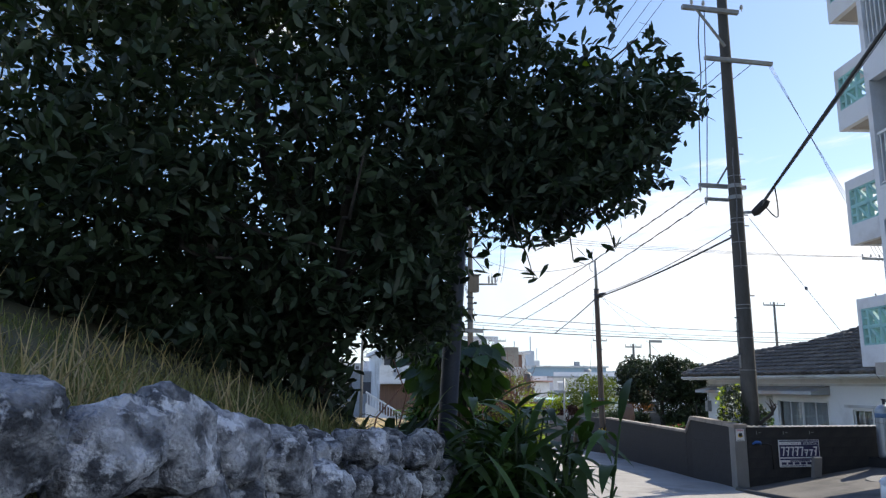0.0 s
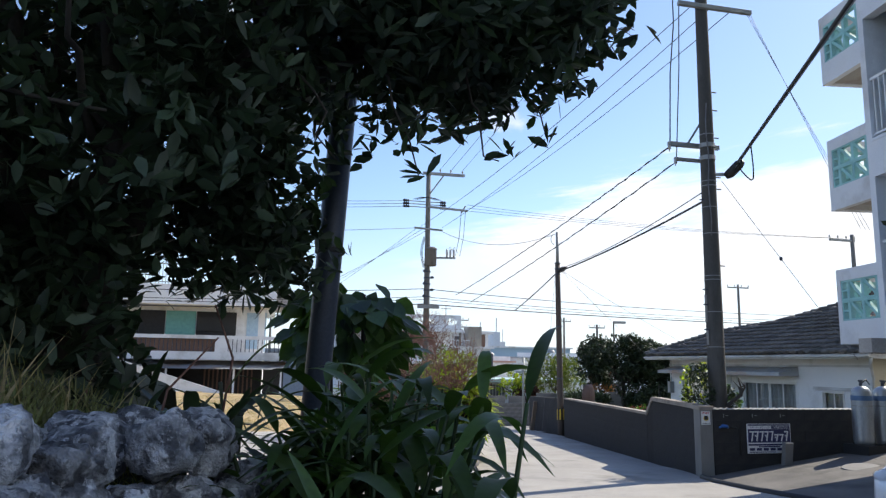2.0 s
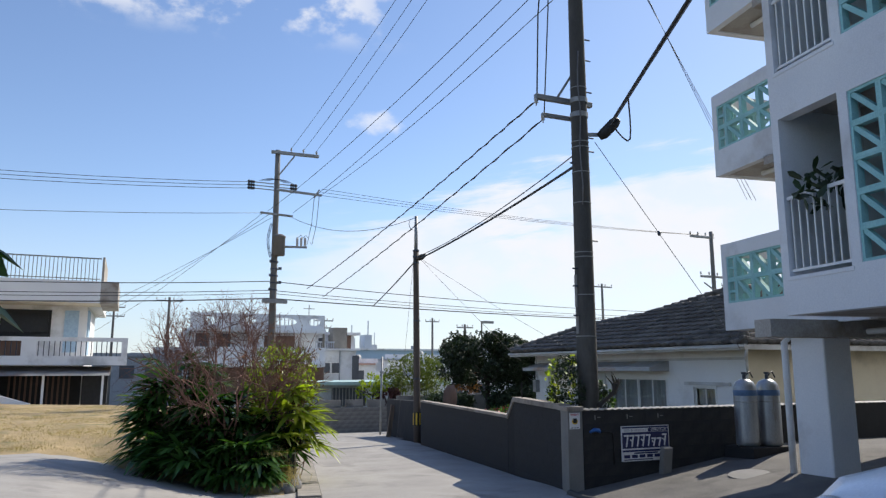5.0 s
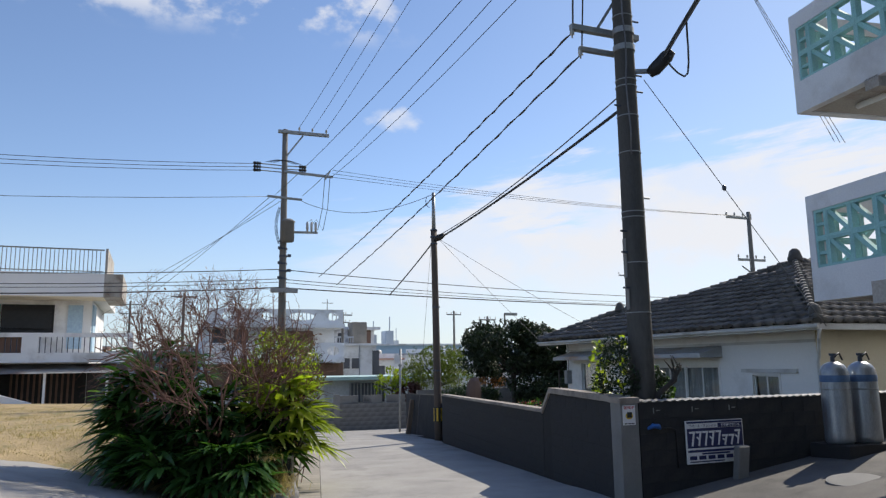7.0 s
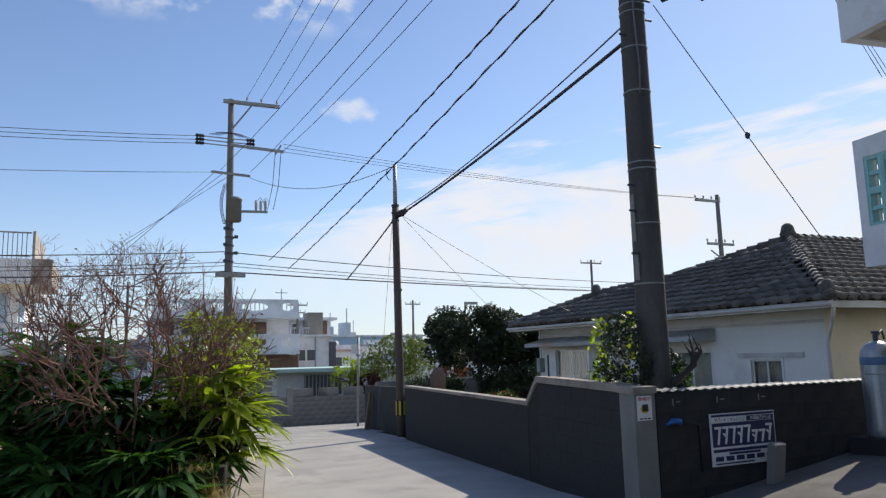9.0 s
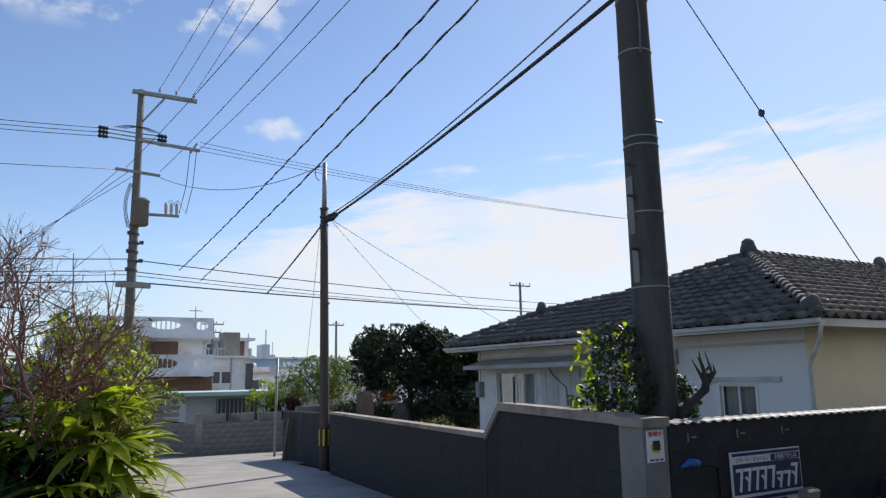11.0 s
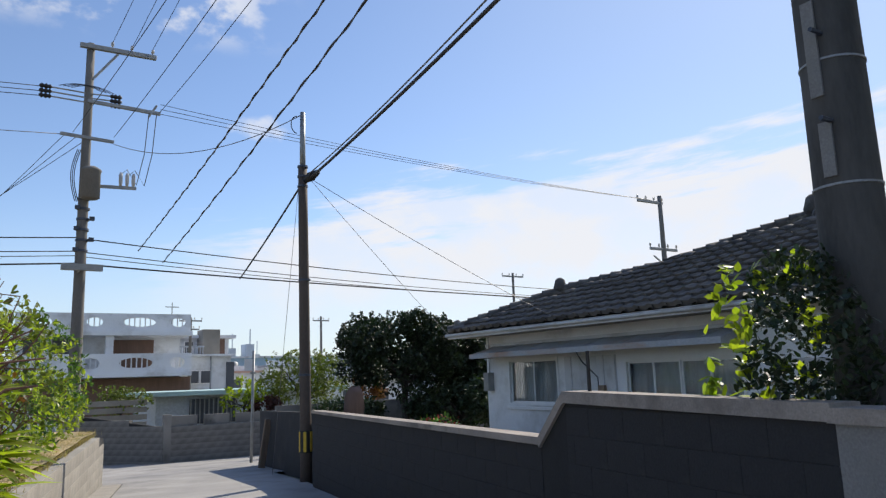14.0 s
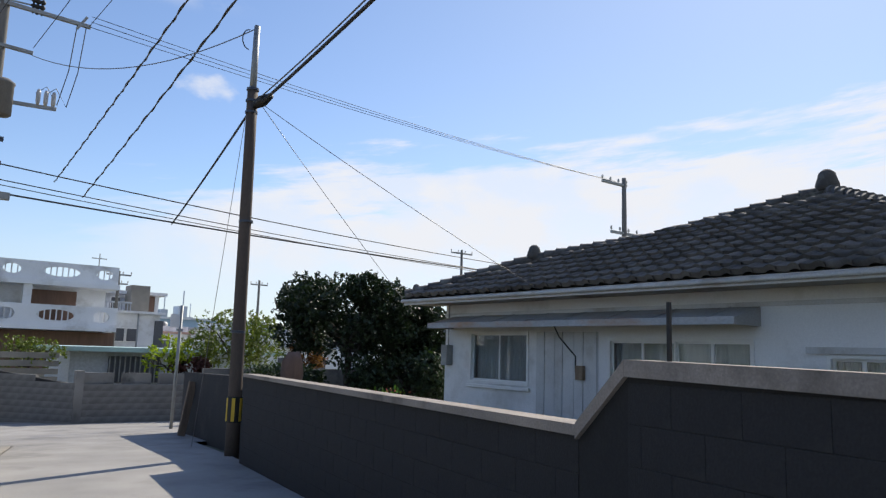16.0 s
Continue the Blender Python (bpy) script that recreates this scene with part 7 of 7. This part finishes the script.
for i in range(5):
    part("fence_rail", one_box(9.2, 11.8, 44.0 + 0.01 * i, 44.08 + 0.01 * i, -0.75 + i * 0.28, -0.55 + i * 0.28), M["block_pale"], shed)
# low houses between the lane's end and the town
def low_house(x, y, w, d, h, wall, roof, label):
    hs = thing("low_house", (x, y, -3), label, "house", "low houses beyond the lane")
    part("wall", one_box(x, x + w, y, y + d, -4, h), M[wall], hs)
    part("roof_slab", one_box(x - 0.3, x + w + 0.3, y - 0.4, y + d + 0.3, h, h + 0.22), M[roof], hs, bevel=0.02)
    part("parapet", one_box(x + 0.2, x + w - 0.2, y + 0.3, y + 0.45, h + 0.22, h + 0.75), M[wall], hs)
    part("water_tank", lathe(bmesh.new(), ((0.5, 0), (0.52, 0.1), (0.52, 0.9), (0.3, 1.05)), (x + w * 0.7, y + d * 0.5, h + 0.22), 14), M["galv"], hs, smooth=True)
    for c in range(int(w / 2.2)):
        win = part("window", one_box(x + 0.6 + c * 2.2, x + 1.9 + c * 2.2, y - 0.06, y - 0.01, h - 1.75, h - 0.55), M["white_frame"], hs)
        part("pane", one_box(x + 0.68 + c * 2.2, x + 1.82 + c * 2.2, y - 0.09, y - 0.06, h - 1.67, h - 0.63), M["far_window"], win)


low_house(23.5, 58, 7, 7, 1.0, "far_white", "far_grey", "low white concrete house with a pale flat roof")
low_house(29.5, 74, 8, 7, 1.9, "far_grey", "far_white", "low grey concrete house with a flat roof")
low_house(32.5, 92, 9, 8, 2.6, "far_white", "far_grey", "white concrete house among the town roofs")
low_house(24.6, 88, 6, 7, 2.0, "far_white", "far_pink", "white concrete house with a brownish roof edge")
low_house(19.6, 108, 8, 8, 3.4, "far_grey", "far_white", "grey concrete house among the town roofs")
low_house(43.0, 96, 9, 8, 2.7, "far_white", "far_grey", "white concrete house behind garden trees")
low_house(12.5, 100, 8, 8, 3.6, "far_white", "far_grey", "pale concrete house among the town roofs")
blue = thing("blue_hall", (40, 115, -4), "long pale blue warehouse in the haze", "building")
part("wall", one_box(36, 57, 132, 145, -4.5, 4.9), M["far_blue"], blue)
part("roof", one_box(35.6, 57.4, 131.6, 145.4, 4.9, 5.2), M["far_white"], blue)
rng = random.Random(77)
for i in range(46):
    y = rng.uniform(85, 330)
    x = -40 + 190 * rng.random() * (y / 200)
    w, d = rng.uniform(6, 14), rng.uniform(8, 14)
    h = rng.uniform(0.012, 0.038) * y
    if 4.0 < math.degrees(math.atan2(x + w / 2 - 7, y - 15)) < 27.0 and y < 200:
        continue
    h = min(h, 0.03 * y + 0.5)
    b = thing("city_building", (x, y, -5), "pale concrete town building in the haze", "building", "distant town buildings")
    part("wall", one_box(x, x + w, y, y + d, -6, h), M[rng.choice(("far_white", "far_grey", "far_white", "far_pink", "far_grey"))], b)
    part("roof_slab", one_box(x - 0.3, x + w + 0.3, y - 0.3, y + d + 0.3, h, h + 0.35), M["far_grey"], b)
    if rng.random() < 0.6:
        part("roof_tank", one_box(x + w * 0.3, x + w * 0.3 + 2, y + 1, y + 3, h + 0.35, h + 2.2), M["far_grey"], b)
    for r in range(max(1, int((h + 2) / 3))):
        for c in range(int(w / 2.4)):
            part("window", one_box(x + 0.7 + c * 2.4, x + 2.1 + c * 2.4, y - 0.08, y - 0.02, h - 2.2 - r * 3, h - 0.9 - r * 3), M["far_window"], b)
for i, (x, y, w, h) in enumerate(((88, 330, 7, 19), (97, 335, 5, 22), (104, 333, 6, 24), (110, 340, 4, 19), (82, 345, 10, 14), (62, 300, 6, 14))):
    b = thing("tower_block", (x, y, -5), "hazy grey tower block on the skyline", "building", "distant tower blocks")
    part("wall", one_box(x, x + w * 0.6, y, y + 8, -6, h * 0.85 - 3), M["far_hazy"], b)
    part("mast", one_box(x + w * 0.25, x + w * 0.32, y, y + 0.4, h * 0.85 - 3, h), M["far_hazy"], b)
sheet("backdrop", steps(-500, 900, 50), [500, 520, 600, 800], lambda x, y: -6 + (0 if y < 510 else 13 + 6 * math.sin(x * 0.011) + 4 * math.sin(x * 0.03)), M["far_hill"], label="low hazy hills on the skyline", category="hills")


# ---- parked car ----
car = thing("car", (9.4, 8.0, 0.1), "white parked car facing the lane", "car")
CM = pose(9.4, 7.85, zg(8.5, 7.9), 0, 0, 180 - 8.5)  # nose along +x of its own


def car_body():
    """Hull from cross-sections along the car; each half-section is mirrored."""
    sec = ((1.98, 0.62, 0.3, 0.52, 0.55), (1.9, 0.76, 0.22, 0.62, 0.66), (1.6, 0.82, 0.2, 0.78, 0.84), (1.0, 0.85, 0.2, 0.86, 0.94), (0.85, 0.85, 0.2, 0.88, 1.0), (0.2, 0.85, 0.2, 0.9, 1.42), (-0.4, 0.85, 0.2, 0.92, 1.5), (-1.2, 0.85, 0.2, 0.94, 1.46), (-1.75, 0.83, 0.22, 0.92, 1.05), (-2.0, 0.78, 0.28, 0.85, 0.95))
    bm = bmesh.new()
    rows = []
    for x, w, lo, belt, top in sec:
        tw = w * (0.72 if top > 1.1 else 0.86)
        half = ((w * 0.9, lo), (w, lo + 0.12), (w, (lo + belt) / 2), (w * 0.98, belt), (tw, max(top - 0.06, belt + 0.01)), (tw * 0.8, top), (tw * 0.4, top + 0.02))
        rows.append([bm.verts.new((x, y, z)) for y, z in half] + [bm.verts.new((x, -y, z)) for y, z in half[::-1]])
    for a, b in zip(rows, rows[1:]):
        for k in range(len(a)):
            bm.faces.new((a[k], a[(k + 1) % len(a)], b[(k + 1) % len(a)], b[k]))
    bm.faces.new(rows[0])
    bm.faces.new(rows[-1][::-1])
    return bm


def cpart(name, bm, material, parent=car, label="", smooth=False, bevel=0.0):
    return part(name, place(bm, CM), material, parent, label, smooth, bevel)


cpart("body", car_body(), M["car_paint"], smooth=True)
bm = bmesh.new()
for s in (1, -1):
    q = [bm.verts.new(p) for p in ((0.8, 0.62 * s, 1.0), (0.22, 0.58 * s, 1.4), (0.22, -0.02 * s, 1.435), (0.8, -0.02 * s, 1.03))]
    bm.faces.new(q)
bmesh.ops.translate(bm, vec=(0.03, 0, 0.012), verts=bm.verts)
cpart("windscreen", bm, M["far_window"])
for s in (1, -1):
    bm = bmesh.new()
    bmesh.ops.create_icosphere(bm, subdivisions=2, radius=1)
    cpart("headlight", place(bm, pose(1.86, 0.6 * s, 0.62) @ Matrix.Diagonal((0.1, 0.17, 0.075, 1))), M["lamp_glass"], smooth=True)
    cpart("mirror", one_box(0.62, 0.72, 0.86 * s - 0.08, 0.86 * s + 0.08, 0.95, 1.06), M["car_paint"], bevel=0.02)
    for x in (1.3, -1.3):
        wheel = cpart("wheel", place(lathe(bmesh.new(), ((0.2, -0.1), (0.3, -0.1), (0.31, -0.06), (0.31, 0.06), (0.3, 0.1), (0.2, 0.1)), seg=24), pose(x, 0.78 * s, 0.31, 90, 0, 0)), M["rubber"], smooth=True)
        cpart("rim", place(lathe(bmesh.new(), ((0.2, -0.105), (0.2, 0.105)), seg=24), pose(x, 0.78 * s, 0.31, 90, 0, 0)), M["galv"], wheel)
cpart("grille", one_box(1.9, 1.995, -0.4, 0.4, 0.5, 0.6), M["black"], bevel=0.02)

# ---- single pieces of walls, roof and paving ----
for name, me, m, parent in LATE:
    ob = new(name, me)
    ob.parent = parent
    if parent.parent is not None or parent.data is not None:
        ob.matrix_basis = m
